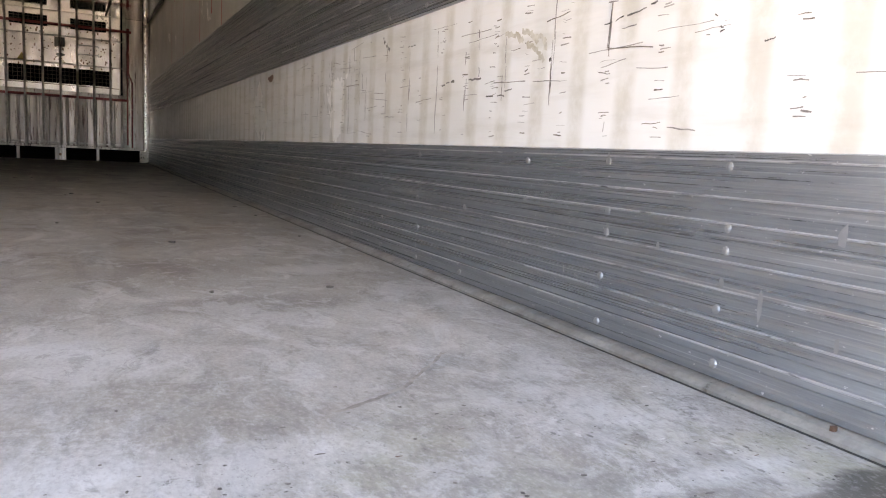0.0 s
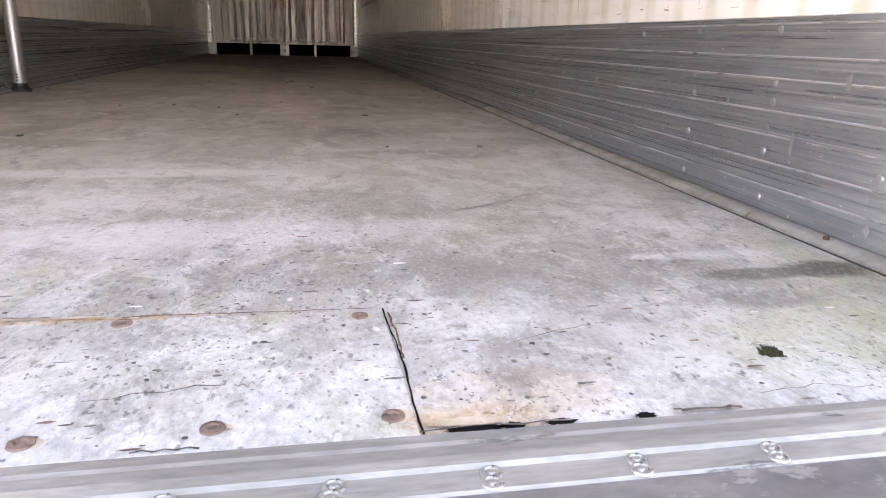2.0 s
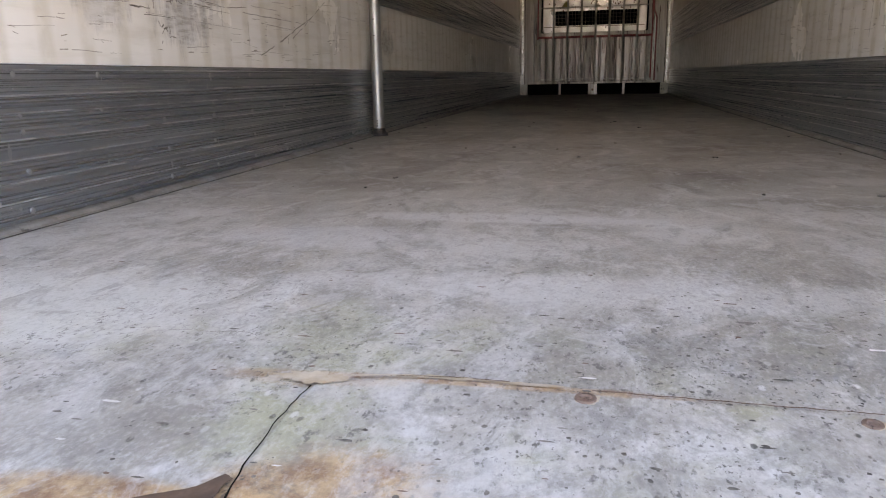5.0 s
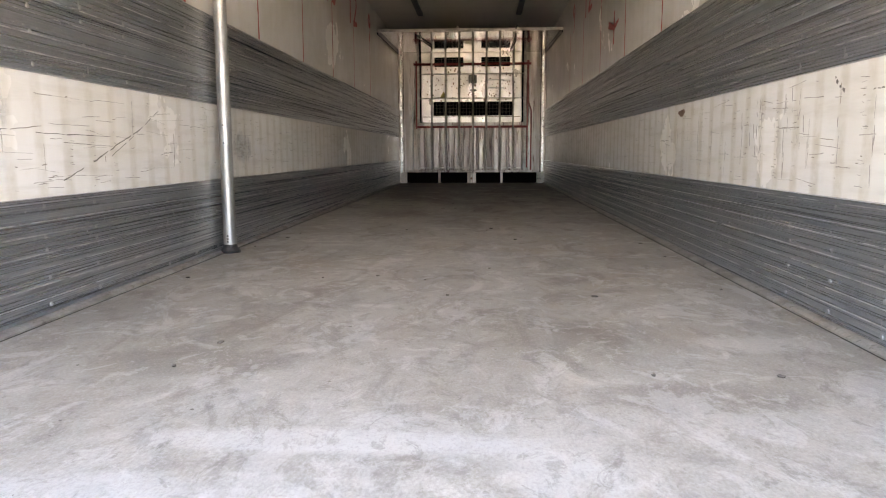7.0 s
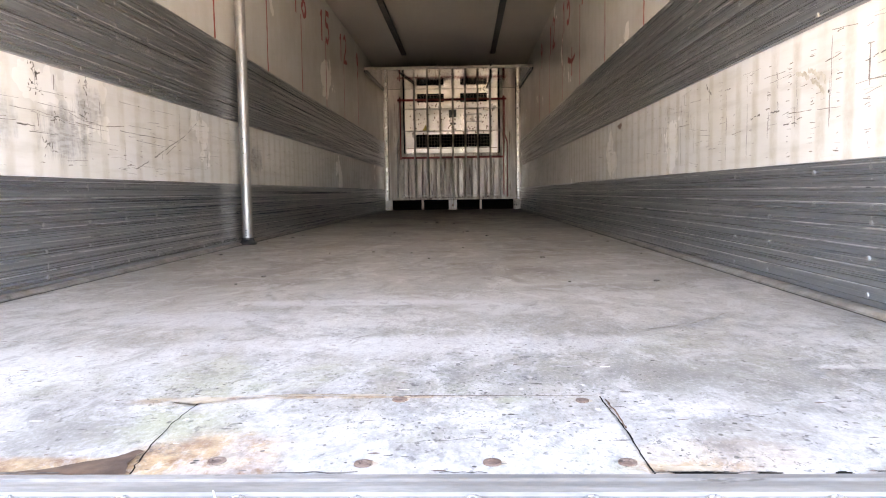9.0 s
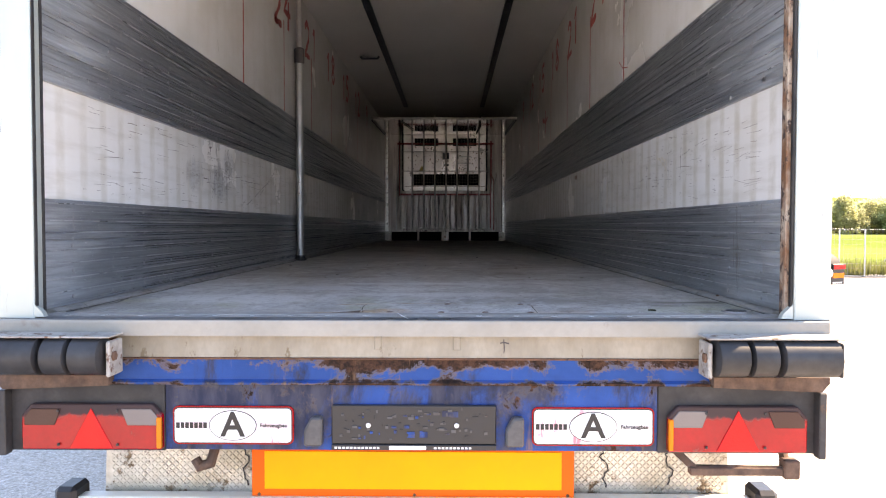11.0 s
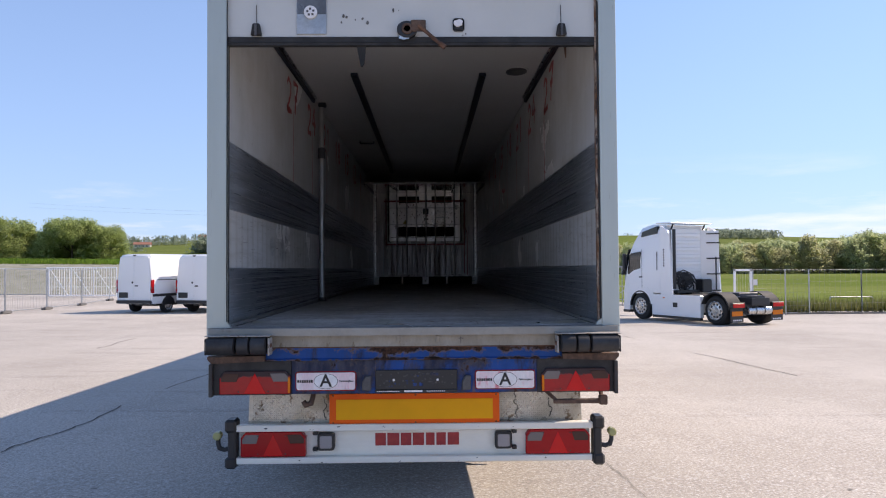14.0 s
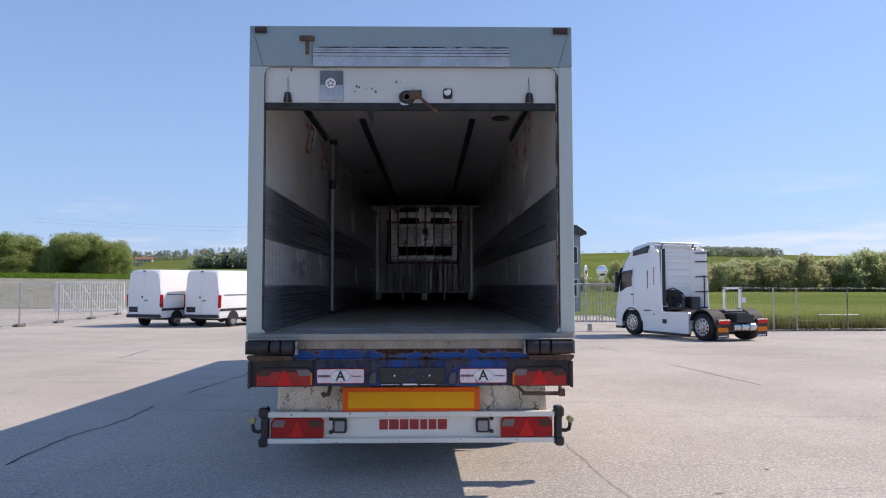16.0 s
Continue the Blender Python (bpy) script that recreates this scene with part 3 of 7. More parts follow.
SOOT = worn("soot_black_paint", (0.018, 0.017, 0.018), (0.045, 0.041, 0.042), 6.0, 0.6, spots=(0.07, 0.04, 0.028), spot_at=0.64)
TAN = worn("torn_laminate", (0.50, 0.45, 0.35), (0.64, 0.60, 0.52), 25.0, 0.6)
YARD, FIELD = yard_material(), field_material()
KERB = worn("worn_kerb_resin", (0.20, 0.19, 0.175), (0.32, 0.31, 0.29), 9.0, 0.55, spots=(0.12, 0.11, 0.10), spot_at=0.58, fine=90)
BULK = worn("streaked_bulkhead_paint", (0.35, 0.30, 0.285), (0.56, 0.515, 0.495), 5.0, 0.38, 0.25, spots=(0.10, 0.055, 0.05), spot_at=0.56, stretch=(1.6, 1, 0.12), fine=24)
FOOT = worn("chipped_foot_paint", (0.70, 0.68, 0.66), (0.84, 0.82, 0.80), 9.0, 0.35, spots=(0.10, 0.07, 0.06), spot_at=0.60)
CASING = worn("speckled_casing_paint", (0.72, 0.68, 0.67), (0.80, 0.77, 0.76), 4.0, 0.36, 0.6, spots=(0.22, 0.14, 0.11), spot_at=0.66, stretch=(1, 1, 0.6))
FAINT = plain("faint_crack", (0.20, 0.185, 0.165), 0.9)
OIL = plain("old_oil_stain", (0.21, 0.195, 0.175), 0.8)
CRACK = plain("tar_crack", (0.05, 0.047, 0.044), 0.9)
LEAF = leaf_material("hedge_leaf", (0.30, 0.37, 0.14), (0.43, 0.49, 0.21))
LEAF2 = leaf_material("wood_leaf", (0.375, 0.435, 0.235), (0.455, 0.505, 0.29))
LEAF3 = leaf_material("olive_wood_leaf", (0.42, 0.425, 0.245), (0.49, 0.49, 0.295))
LEAF4 = leaf_material("pale_wood_leaf", (0.42, 0.475, 0.25), (0.50, 0.54, 0.30))
# far leaves greyed towards blue: distance haze put into their colour
HAZYLEAF = leaf_material("hazed_far_leaf", (0.19, 0.24, 0.18), (0.30, 0.35, 0.26))
BLADE = leaf_material("grass_blade", (0.05, 0.07, 0.02), (0.20, 0.20, 0.085))
CROP = leaf_material("young_crop_blade", (0.13, 0.22, 0.03), (0.20, 0.31, 0.05))
BARK = worn("bark", (0.06, 0.048, 0.036), (0.11, 0.09, 0.07), 8.0, 0.9)
CARWHITE, _nt, _b = tree_of("van_white", 0.24)
_nt.links.new(mixed(_nt, ramp(_nt, grain(_nt, 0.5), 0.3, 0.7), (0.83, 0.835, 0.84), (0.86, 0.86, 0.86)), _b.inputs["Base Color"])
CARWHITE.node_tree.nodes["Principled BSDF"].inputs["Coat Weight"].default_value = 0.4
TYRE = plain("tyre_rubber", (0.016, 0.016, 0.016), 0.8)
GLASS = plain("tinted_glazing", (0.012, 0.016, 0.018), 0.06)
CONCRETE = worn("concrete_foot", (0.10, 0.10, 0.10), (0.17, 0.165, 0.16), 9.0, 0.9)
FARWALL = plain("render_wall", (0.55, 0.52, 0.48), 0.9)
FARROOF = plain("clay_roof", (0.28, 0.13, 0.09), 0.9)
MIRROR = plain("convex_mirror", (0.75, 0.77, 0.78), 0.05, 1.0)


# ---- building helpers ----
def thing(name, label, category, loc=(0, 0, 0), turn=0, group="", kind=""):
    ob = new(name)
    ob.matrix_basis = pose(*loc, 0, 0, turn)
    return tagged(ob, label, category, group, kind)


def part(name, bm, material, parent=None, label=""):
    me = bpy.data.meshes.new(name)
    bm.to_mesh(me)
    bm.free()
    me.materials.append(material)
    ob = new(name, me)
    ob.parent = parent
    return tagged(ob, label)


def smooth(ob, angle=40):
    for p in ob.data.polygons:
        p.use_smooth = True
    ob.data.set_sharp_from_angle(angle=radians(angle))
    return ob


def box(x0, x1, y0, y1, z0, z1, bev=0.0, seg=1, bm=None):
    own = bmesh.new()
    bmesh.ops.create_cube(own, size=1.0, matrix=Matrix.LocRotScale(((x0 + x1) / 2, (y0 + y1) / 2, (z0 + z1) / 2), None, (abs(x1 - x0), abs(y1 - y0), abs(z1 - z0))))
    if bev:
        bmesh.ops.bevel(own, geom=own.edges[:], offset=bev, segments=seg, affect="EDGES", profile=0.5)
    return join(bm, own)


def join(bm, own):
    if bm is None:
        return own
    me = bpy.data.meshes.new("tmp")
    own.to_mesh(me)
    own.free()
    bm.from_mesh(me)
    bpy.data.meshes.remove(me)
    return bm


def rod(p, q, r, seg=10, bm=None, r2=None):
    own = bmesh.new()
    p, q = Vector(p), Vector(q)
    m = Matrix.Translation((p + q) / 2) @ (q - p).to_track_quat("Z", "Y").to_matrix().to_4x4()
    bmesh.ops.create_cone(own, cap_ends=True, segments=seg, radius1=r, radius2=r if r2 is None else r2, depth=(q - p).length, matrix=m)
    return join(bm, own)


def pipe(points, r, seg=8, bm=None):
    """One closed tube swept along points."""
    own = bm or bmesh.new()
    pts = [Vector(p) for p in points]
    ways = [(b - a).normalized() for a, b in zip(pts, pts[1:])]
    side = ways[0].orthogonal().normalized()
    rings = []
    for i, p in enumerate(pts):
        way = ways[0] if i == 0 else ways[-1] if i == len(pts) - 1 else (ways[i - 1] + ways[i]).normalized()
        side = (side - way * side.dot(way)).normalized()
        up = way.cross(side)
        wide = 1.0 if i in (0, len(pts) - 1) else min(1.6, 1.0 / max(0.4, ways[i].dot(way)))
        rings.append([own.verts.new(p + (side * math.cos(2 * math.pi * k / seg) + up * math.sin(2 * math.pi * k / seg)) * r * wide) for k in range(seg)])
    faces = [own.faces.new(rings[0][::-1]), own.faces.new(rings[-1])]
    for a, b in zip(rings, rings[1:]):
        faces += [own.faces.new((a[k], a[(k + 1) % seg], b[(k + 1) % seg], b[k])) for k in range(seg)]
    bmesh.ops.recalc_face_normals(own, faces=faces)
    return own


def prism(pts, lo, hi, plane="xz", bev=0.0, bm=None):
    """An outline in the plane, pushed from lo to hi along the third axis."""
    def place(a, b, c):
        return {"xz": (a, c, b), "xy": (a, b, c), "yz": (c, a, b)}[plane]
    own = bmesh.new()
    va = [own.verts.new(place(*p, lo)) for p in pts]
    vb = [own.verts.new(place(*p, hi)) for p in pts]
    n = len(pts)
    own.faces.new(va)
    own.faces.new(vb[::-1])
    for i in range(n):
        own.faces.new((va[i], vb[i], vb[(i + 1) % n], va[(i + 1) % n]))
    bmesh.ops.recalc_face_normals(own, faces=own.faces[:])
    if bev:
        bmesh.ops.bevel(own, geom=own.edges[:], offset=bev, segments=1, affect="EDGES", profile=0.5)
    return join(bm, own)


def rounded(x0, x1, z0, z1, r, n=4):
    out = []
    for cx, cz, a0 in ((x1 - r, z1 - r, 0), (x0 + r, z1 - r, 90), (x0 + r, z0 + r, 180), (x1 - r, z0 + r, 270)):
        for i in range(n + 1):
            a = radians(a0 + 90 * i / n)
            out.append((cx + r * math.cos(a), cz + r * math.sin(a)))
    return out


def ellipse(cx, cz, rx, rz, n=28):
    return [(cx + rx * math.cos(2 * math.pi * i / n), cz + rz * math.sin(2 * math.pi * i / n)) for i in range(n)]


def lathe(profile, axis_point, along="x", seg=24, bm=None):
    """A body turned round an axis: profile of (distance along, radius)."""
    own = bmesh.new()
    rings = []
    for d, r in profile:
        ring = []
        for i in range(seg):
            a = 2 * math.pi * i / seg
            u, v = r * math.cos(a), r * math.sin(a)
            off = {"x": (d, u, v), "y": (u, d, v), "z": (u, v, d)}[along]
            ring.append(own.verts.new(Vector(axis_point) + Vector(off)))
        rings.append(ring)
    for ra, rb in zip(rings, rings[1:]):
        for i in range(seg):
            own.faces.new((ra[i], ra[(i + 1) % seg], rb[(i + 1) % seg], rb[i]))
    own.faces.new(rings[0][::-1])
    own.faces.new(rings[-1])
    bmesh.ops.recalc_face_normals(own, faces=own.faces[:])
    return join(bm, own)


def stroke(pts, width, put, bm=None, lift=0.0015):
    """A painted or scratched stroke of varying width along 2D points; put(a, b, h) gives the place on its surface."""
    own = bmesh.new()
    rows = []
    for i, p in enumerate(pts):
        a, b = Vector(pts[max(0, i - 1)]), Vector(pts[min(len(pts) - 1, i + 1)])
        d = (b - a)
        d = d.normalized() if d.length else Vector((1, 0))
        n = Vector((-d.y, d.x)) * width * 0.5 * (0.55 + 0.6 * random.random())
        rows.append((own.verts.new(put(p[0] - n.x, p[1] - n.y, lift)), own.verts.new(put(p[0] + n.x, p[1] + n.y, lift))))
    for r, s in zip(rows, rows[1:]):
        own.faces.new((r[0], s[0], s[1], r[1]))
    return join(bm, own)


def words(text, height, material, parent, at, label="", name="lettering"):
    cu = bpy.data.curves.new("words", "FONT")
    cu.offset = 0.018 * height
    cu.body, cu.size, cu.extrude, cu.align_x, cu.align_y = text, height, 0.0006, "CENTER", "CENTER"
    tmp = bpy.data.objects.new("words", cu)
    scene.collection.objects.link(tmp)
    bpy.context.view_layer.update()
    me = bpy.data.meshes.new_from_object(tmp)
    bpy.data.objects.remove(tmp)
    me.name = name
    me.materials.clear()
    me.materials.append(material)
    ob = new(name, me)
    ob.parent = parent
    ob.matrix_basis = pose(*at, 90, 0, 0)
    return tagged(ob, label)


# ---- ground ----
def ground_z(x, y):
    """The yard falls gently away from the trailer's tail; the fields rise behind it."""
    slope = 0.0185 + 0.0004 * max(-20, min(12, x))
    z = 0.1 - slope * min(max(y, -25), 34)
    if y > 34:
        far = y - 34
        z += far * (0.013 + 0.016 * max(0.0, min(1.0, (-x - 10) / 40)) * max(0.0, 1 - far / 400))
    return z


def ease(k):
    k = max(0.0, min(1.0, k))
    return k * k * (3 - 2 * k)


def hill_z(x, y):
    z = ground_z(x, min(y, 250)) + 1.9 * ease((y - 50) / 20) * ease((-x - 14) / 14) * (1 - ease((y - 120) / 120))
    if y > 230:
        k = min(1.0, (y - 230) / 420)
        z += k * k * (3 - 2 * k) * (18 - 0.022 * max(-400, min(0, x)) + 0.05 * max(0, min(140, x)) + 3 * math.sin(x / 110))
        z += 8.5 * ease((y - 430) / 220) * math.exp(-((x + 150) / 70) ** 2)
    return z


def sheet(name, xs, ys, height, material, drop=0.0, keep=None):
    bm = bmesh.new()
    grid = [[bm.verts.new((x, y, height(x, y) - drop)) for x in xs] for y in ys]
    for j in range(len(ys) - 1):
        for i in range(len(xs) - 1):
            if keep is None or keep((xs[i] + xs[i + 1]) / 2, (ys[j] + ys[j + 1]) / 2):
                bm.faces.new((grid[j][i], grid[j][i + 1], grid[j + 1][i + 1], grid[j + 1][i]))
    loose = [v for v in bm.verts if not v.link_faces]
    bmesh.ops.delete(bm, geom=loose, context="VERTS")
    ob = part(name, bm, material)
    for p in ob.data.polygons:
        p.use_smooth = True
    return ob


far_x = sorted({round(s * (60 * (1.18 ** i) - 60), 1) for i in range(17) for s in (-1, 1)} | {float(v) for v in range(-60, 61, 5)})
far_y = [-80, -50, -25, 0, 10, 20, 25, 28, 30, 34, 40, 48, 56, 64, 75, 90, 110, 130, 150, 175, 200, 230, 260, 300, 340, 390, 450, 520, 600, 680, 800, 1000, 1500]
tagged(sheet("ground", far_x, far_y, lambda x, y: hill_z(x, y) - (0.7 if -78 < x < -13 and 46 < y < 66 else 0.0), FIELD, 0.06), "green spring meadow rolling up to low wooded hills", "meadow", kind="structure")
YARD_OB = tagged(sheet("pavement", [v * 2.5 for v in range(-28, 19)], [v * 2.5 for v in range(-16, 31)] , hill_z, YARD, 0.0,
                       lambda x, y: (y < 27.6 or x < 5 or (x < 13.5 and y < 44)) and (x > -14 or y < 47)), "pale weathered asphalt yard with hairline cracks", "pavement", kind="structure")


VERGE = worn("sparse_gravel_verge", (0.21, 0.21, 0.155), (0.30, 0.29, 0.235), 0.9, 0.9, spots=(0.10, 0.13, 0.05), spot_at=0.56, fine=8.0)
tagged(sheet("verge", [-75 + 2.5 * v for v in range(25)], [47 + 2.4 * v for v in range(10)], hill_z, VERGE, -0.03), "sparse grey-green gravel bank behind the fence", "verge", kind="structure")


def on_yard(a, b, h):
    return (a, b, ground_z(a, b) + h + 0.003)


for pts, w in (([(-3.64, 0.8), (-3.7, 1.6), (-3.72, 2.1), (-3.6, 2.8), (-3.57, 3.35), (-3.66, 4.2)], 0.02),
               ([(-3.62, 5.5), (-3.6, 5.92), (-3.5, 6.9), (-3.42, 7.96), (-3.5, 9.0)], 0.02),
               ([(5.5, 10.2), (5.62, 8.8), (5.66, 7.8), (5.78, 6.4)], 0.025), ([(-7.42, 11.6), (-7.4, 12.3), (-7.6, 13.1), (-7.65, 14.3)], 0.03),
               ([(1.52, 1.63), (1.55, 1.0), (1.56, 0.44), (1.6, 0.0), (1.66, -0.6), (1.7, -1.4)], 0.006), ([(5.2, 15.6), (5.3, 14.8), (5.41, 13.8)], 0.03)):
    fine = []
    for p, q in zip(pts, pts[1:]):
        for i in range(6):
            k = i / 6
            fine.append((p[0] + (q[0] - p[0]) * k + random.uniform(-0.02, 0.02), p[1] + (q[1] - p[1]) * k))
    part("crack", stroke(fine + [pts[-1]], w, on_yard, lift=0.003), FAINT if w < 0.02 else CRACK, YARD_OB)

# ---- the trailer ----
FL, WALL, ROOF, FRONT = 1.30, 1.22, 3.62, 12.05
LOW0, LOW1, UP0, UP1 = 1.315, 1.683, 2.068, 2.512
trailer = thing("semi_trailer", "empty refrigerated semi-trailer, open tail, rusty blue rear beam", "trailer")


def band_profile(z0, z1, seam, n):
    """The ribbed section of a scuff plank pair: (proud, z)."""
    out = [(0.0, z0), (0.012, z0 + 0.002), (0.014, z0 + 0.012)]
    z = z0 + 0.016
    step = (z1 - z0 - 0.032) / n
    for i in range(n):
        a = z + i * step
        if abs(a + step / 2 - seam) < step * 0.5:
            out += [(0.012, a + step * 0.2), (0.012, seam - 0.004), (0.009, seam - 0.003), (0.009, seam - 0.0005), (0.015, seam + 0.001), (0.015, a + step * 0.9)]
        else:
            out += [(0.0115, a + step * 0.10), (0.0120, a + step * 0.58), (0.0142, a + step * 0.66), (0.0142, a + step * 0.94)]
    return out + [(0.015, z1 - 0.012), (0.013, z1 - 0.002), (0.0, z1)]


for s in (-1, 1):
    wall = part("side_wall", box(s * WALL, s * 1.296, 0.0535, 12.5, 1.16, 3.74), PANEL if s > 0 else PANEL_L, trailer, "scuffed white laminate side wall")
    for z0, z1, seam in ((LOW0, LOW1, 1.545), (UP0, UP1, 2.285)):
        prof = band_profile(z0, z1, seam, 10)
        bm = bmesh.new()
        ends = [[bm.verts.new((s * (WALL - p), y, z)) for p, z in prof] for y in (0.055, FRONT - 0.01)]
        for i in range(len(prof) - 1):
            q = (ends[0][i], ends[0][i + 1], ends[1][i + 1], ends[1][i])
            bm.faces.new(q if s < 0 else q[::-1])
        bm.faces.new(ends[0] if s > 0 else ends[0][::-1])
        band = part("scuff_band", bm, PLANK, wall, "ribbed scored aluminium scuff band")
        for k in (0.04, 0.20, 0.31, 0.475, 0.60, 0.74, 0.865):
            z = z1 - k * (z1 - z0)
            part("bead", prism([(s * (WALL - 0.013), z - 0.0022), (s * (WALL - 0.0165), z - 0.0008), (s * (WALL - 0.0165), z + 0.0008), (s * (WALL - 0.013), z + 0.0022)], 0.056, FRONT - 0.012, "xz"), BEAD, band, "rubbed bright bead")
    part("kerb_strip", prism([(s * WALL, FL - 0.01), (s * 1.178, FL - 0.01), (s * 1.178, FL + 0.006), (s * 1.19, FL + 0.013), (s * WALL, FL + 0.016)], 0.12, FRONT, "xz"), KERB, wall, "resin kerb strip along the floor")
    part("floor_groove", box(s * 1.176, s * 1.172, 0.12, FRONT, FL, FL + 0.0015), CRACK, wall)

floor = part("floor", box(-1.215, 1.215, 0.122, 12.4, 1.18, FL), FLOOR, trailer, "grey resin floor with chalky wear, dirt and shade painted in towards the bulkhead")
part("ceiling", box(-1.215, 1.215, 0.10, 12.45, ROOF, ROOF + 0.05), CEIL, trailer, "off-white laminate ceiling")
part("roof", box(-1.298, 1.298, 0.0215, 12.5, ROOF + 0.055, 3.77, 0.01), WHITE, trailer)
part("underbody", box(-1.28, 1.28, 0.12, 12.5, 1.06, 1.155), DARKGREY, trailer)
part("front_wall", box(-1.296, 1.296, 12.51, 12.6, 1.1, 3.76), PANEL, trailer)
for s in (-1, 1):
    rail = part("ceiling_rail", box(s * 0.64 - 0.035, s * 0.64 + 0.035, 2.5, 9.7, ROOF - 0.035, ROOF - 0.001, 0.006), NAVY, trailer, "dark blue ceiling rail")
    part("corner_rail", box(s * 1.185, s * 1.225 - s * 0.006, 0.5, 3.5, 3.555, 3.60, 0.006), NAVY, trailer, "dark corner track")
    part("corner_trim", box(s * 1.165, s * 1.183, 0.5, 3.5, 3.596, 3.618, 0.004), ALLOY, trailer)
    part("track_bracket", box(s * 1.06, s * 1.17, 1.0, 1.12, 3.565, 3.617, 0.012), RUBBER, trailer)
part("ceiling_vent", prism(ellipse(0.97, 2.45, 0.105, 0.13), ROOF - 0.012, ROOF - 0.001, "xy"), DARKGREY, trailer, "oval ceiling vent")
part("vent_ring", prism(ellipse(0.97, 2.45, 0.125, 0.155), ROOF - 0.006, ROOF - 0.0005, "xy"), CEIL, trailer)
part("ceiling_lug", pipe([(-0.95, 6.2, 3.60), (-0.93, 6.2, 3.575), (-0.75, 6.2, 3.575), (-0.73, 6.2, 3.60)], 0.012), DARKGREY, trailer)

# tail of the floor: patch sheet, bolts, rust and broken edge
def blot(cx, cy, rx, ry, seed, n=26):
    rnd = random.Random(seed)
    out = []
    for i in range(n):
        a = 2 * math.pi * i / n
        k = 0.7 + 0.5 * rnd.random()
        out.append((cx + rx * k * math.cos(a), cy + ry * k * math.sin(a)))
    return out


def flat(pts, z, bm=None):
    own = bmesh.new()
    own.faces.new([own.verts.new((x, y, z)) for x, y in pts])
    bmesh.ops.recalc_face_normals(own, faces=own.faces[:])
    return join(bm, own)


RUSTBOLT = worn("rusty_bolt_head", (0.17, 0.10, 0.08), (0.26, 0.18, 0.15), 40.0, 0.7, 0.2, spots=(0.08, 0.05, 0.04), spot_at=0.55)
RUBPALE = worn("pale_scrape", (0.60, 0.60, 0.59), (0.70, 0.70, 0.69), 40.0, 0.6)
STAIN = worn("ochre_rust_stain", (0.42, 0.33, 0.24), (0.54, 0.47, 0.39), 20.0, 0.6, spots=(0.30, 0.17, 0.09), spot_at=0.6)
patch = part("floor_patch", prism([(-0.163, 0.124), (-0.176, 0.19), (-0.186, 0.34), (-0.183, 0.392), (-0.12, 0.412), (-0.05, 0.428), (0.06, 0.424), (0.2, 0.418), (0.411, 0.413), (0.4135, 0.30), (0.4135, 0.124)], FL + 0.0004, FL + 0.0028, "xy", 0.0008), FLOOR, trailer, "screwed-down floor repair sheet with rusty edges")
for x, y, r in ((0.241, 0.157, 0.011), (0.094, 0.154, 0.011), (0.113, 0.403, 0.012), (0.382, 0.394, 0.010), (0.394, 0.156, 0.011), (-0.078, 0.163, 0.011)):
    part("bolt", lathe([(0.0, r), (0.0025, r * 0.95), (0.003, r * 0.55), (0.0015, r * 0.4)], (x, y, FL + 0.0026), "z", 14), RUSTBOLT, patch)
    part("bolt_stain", flat(blot(x + 0.003, y, r * 1.3, r * 1.05, int(1000 * (x + 1)), 16), FL + 0.0032), STAIN, patch)


def on_floor(a, b, h):
    return (a, b, FL + h)


def rough_line(pts, n=4, jit=0.001):
    rnd = random.Random(len(pts))
    out = []
    for p, q in zip(pts, pts[1:]):
        out += [(p[0] + (q[0] - p[0]) * i / n + rnd.uniform(-jit, jit), p[1] + (q[1] - p[1]) * i / n + rnd.uniform(-jit, jit)) for i in range(n)]
    return out + [pts[-1]]


part("patch_joint", stroke(rough_line([(-0.163, 0.124), (-0.172, 0.17), (-0.183, 0.25), (-0.188, 0.32), (-0.186, 0.385)], 5, 0.0016), 0.0022, on_floor, lift=0.0036), JOINT, floor)
part("patch_joint", stroke(rough_line([(0.416, 0.122), (0.415, 0.18), (0.417, 0.25), (0.416, 0.31), (0.412, 0.372), (0.4115, 0.416)], 5, 0.0006), 0.0024, on_floor, lift=0.0036), JOINT, floor)
part("rust_stain", flat(blot(-0.215, 0.133, 0.05, 0.009, 3, 40), FL + 0.002), RUST, floor, "rust where the floor skin has broken")
part("rust_stain", flat(rough_line([(-0.168, 0.126), (-0.36, 0.124), (-0.31, 0.132), (-0.277, 0.137), (-0.25, 0.152), (-0.225, 0.166), (-0.205, 0.178), (-0.188, 0.203), (-0.180, 0.195), (-0.182, 0.165), (-0.174, 0.14)], 3, 0.0018), FL + 0.0035), DARKRUST, floor, "rust where the floor skin has broken")
part("rust_stain", flat(blot(-0.195, 0.405, 0.042, 0.016, 5, 40), FL + 0.004), STAIN, floor, "rust along the repair sheet")
for i, (a, w) in enumerate(((0.462, 0.028), (0.495, 0.012), (0.54, 0.016), (-0.36, 0.04), (0.62, 0.010))):
    part("broken_edge", flat(blot(a, 0.128, w, 0.006, 10 + i, 34), FL + 0.0025), JOINT, floor, "chipped floor edge")
for cx, cy, rx, ry, sd in ((-0.05, 0.428, 0.07, 0.004, 42), (0.05, 0.426, 0.05, 0.003, 43)):
    part("ochre_stain", flat(blot(cx, cy, rx, ry, sd, 22), FL + 0.0042), STAIN, floor, "ochre rust bleeding from the repair sheet")
bm = bmesh.new()
mr = random.Random(15)
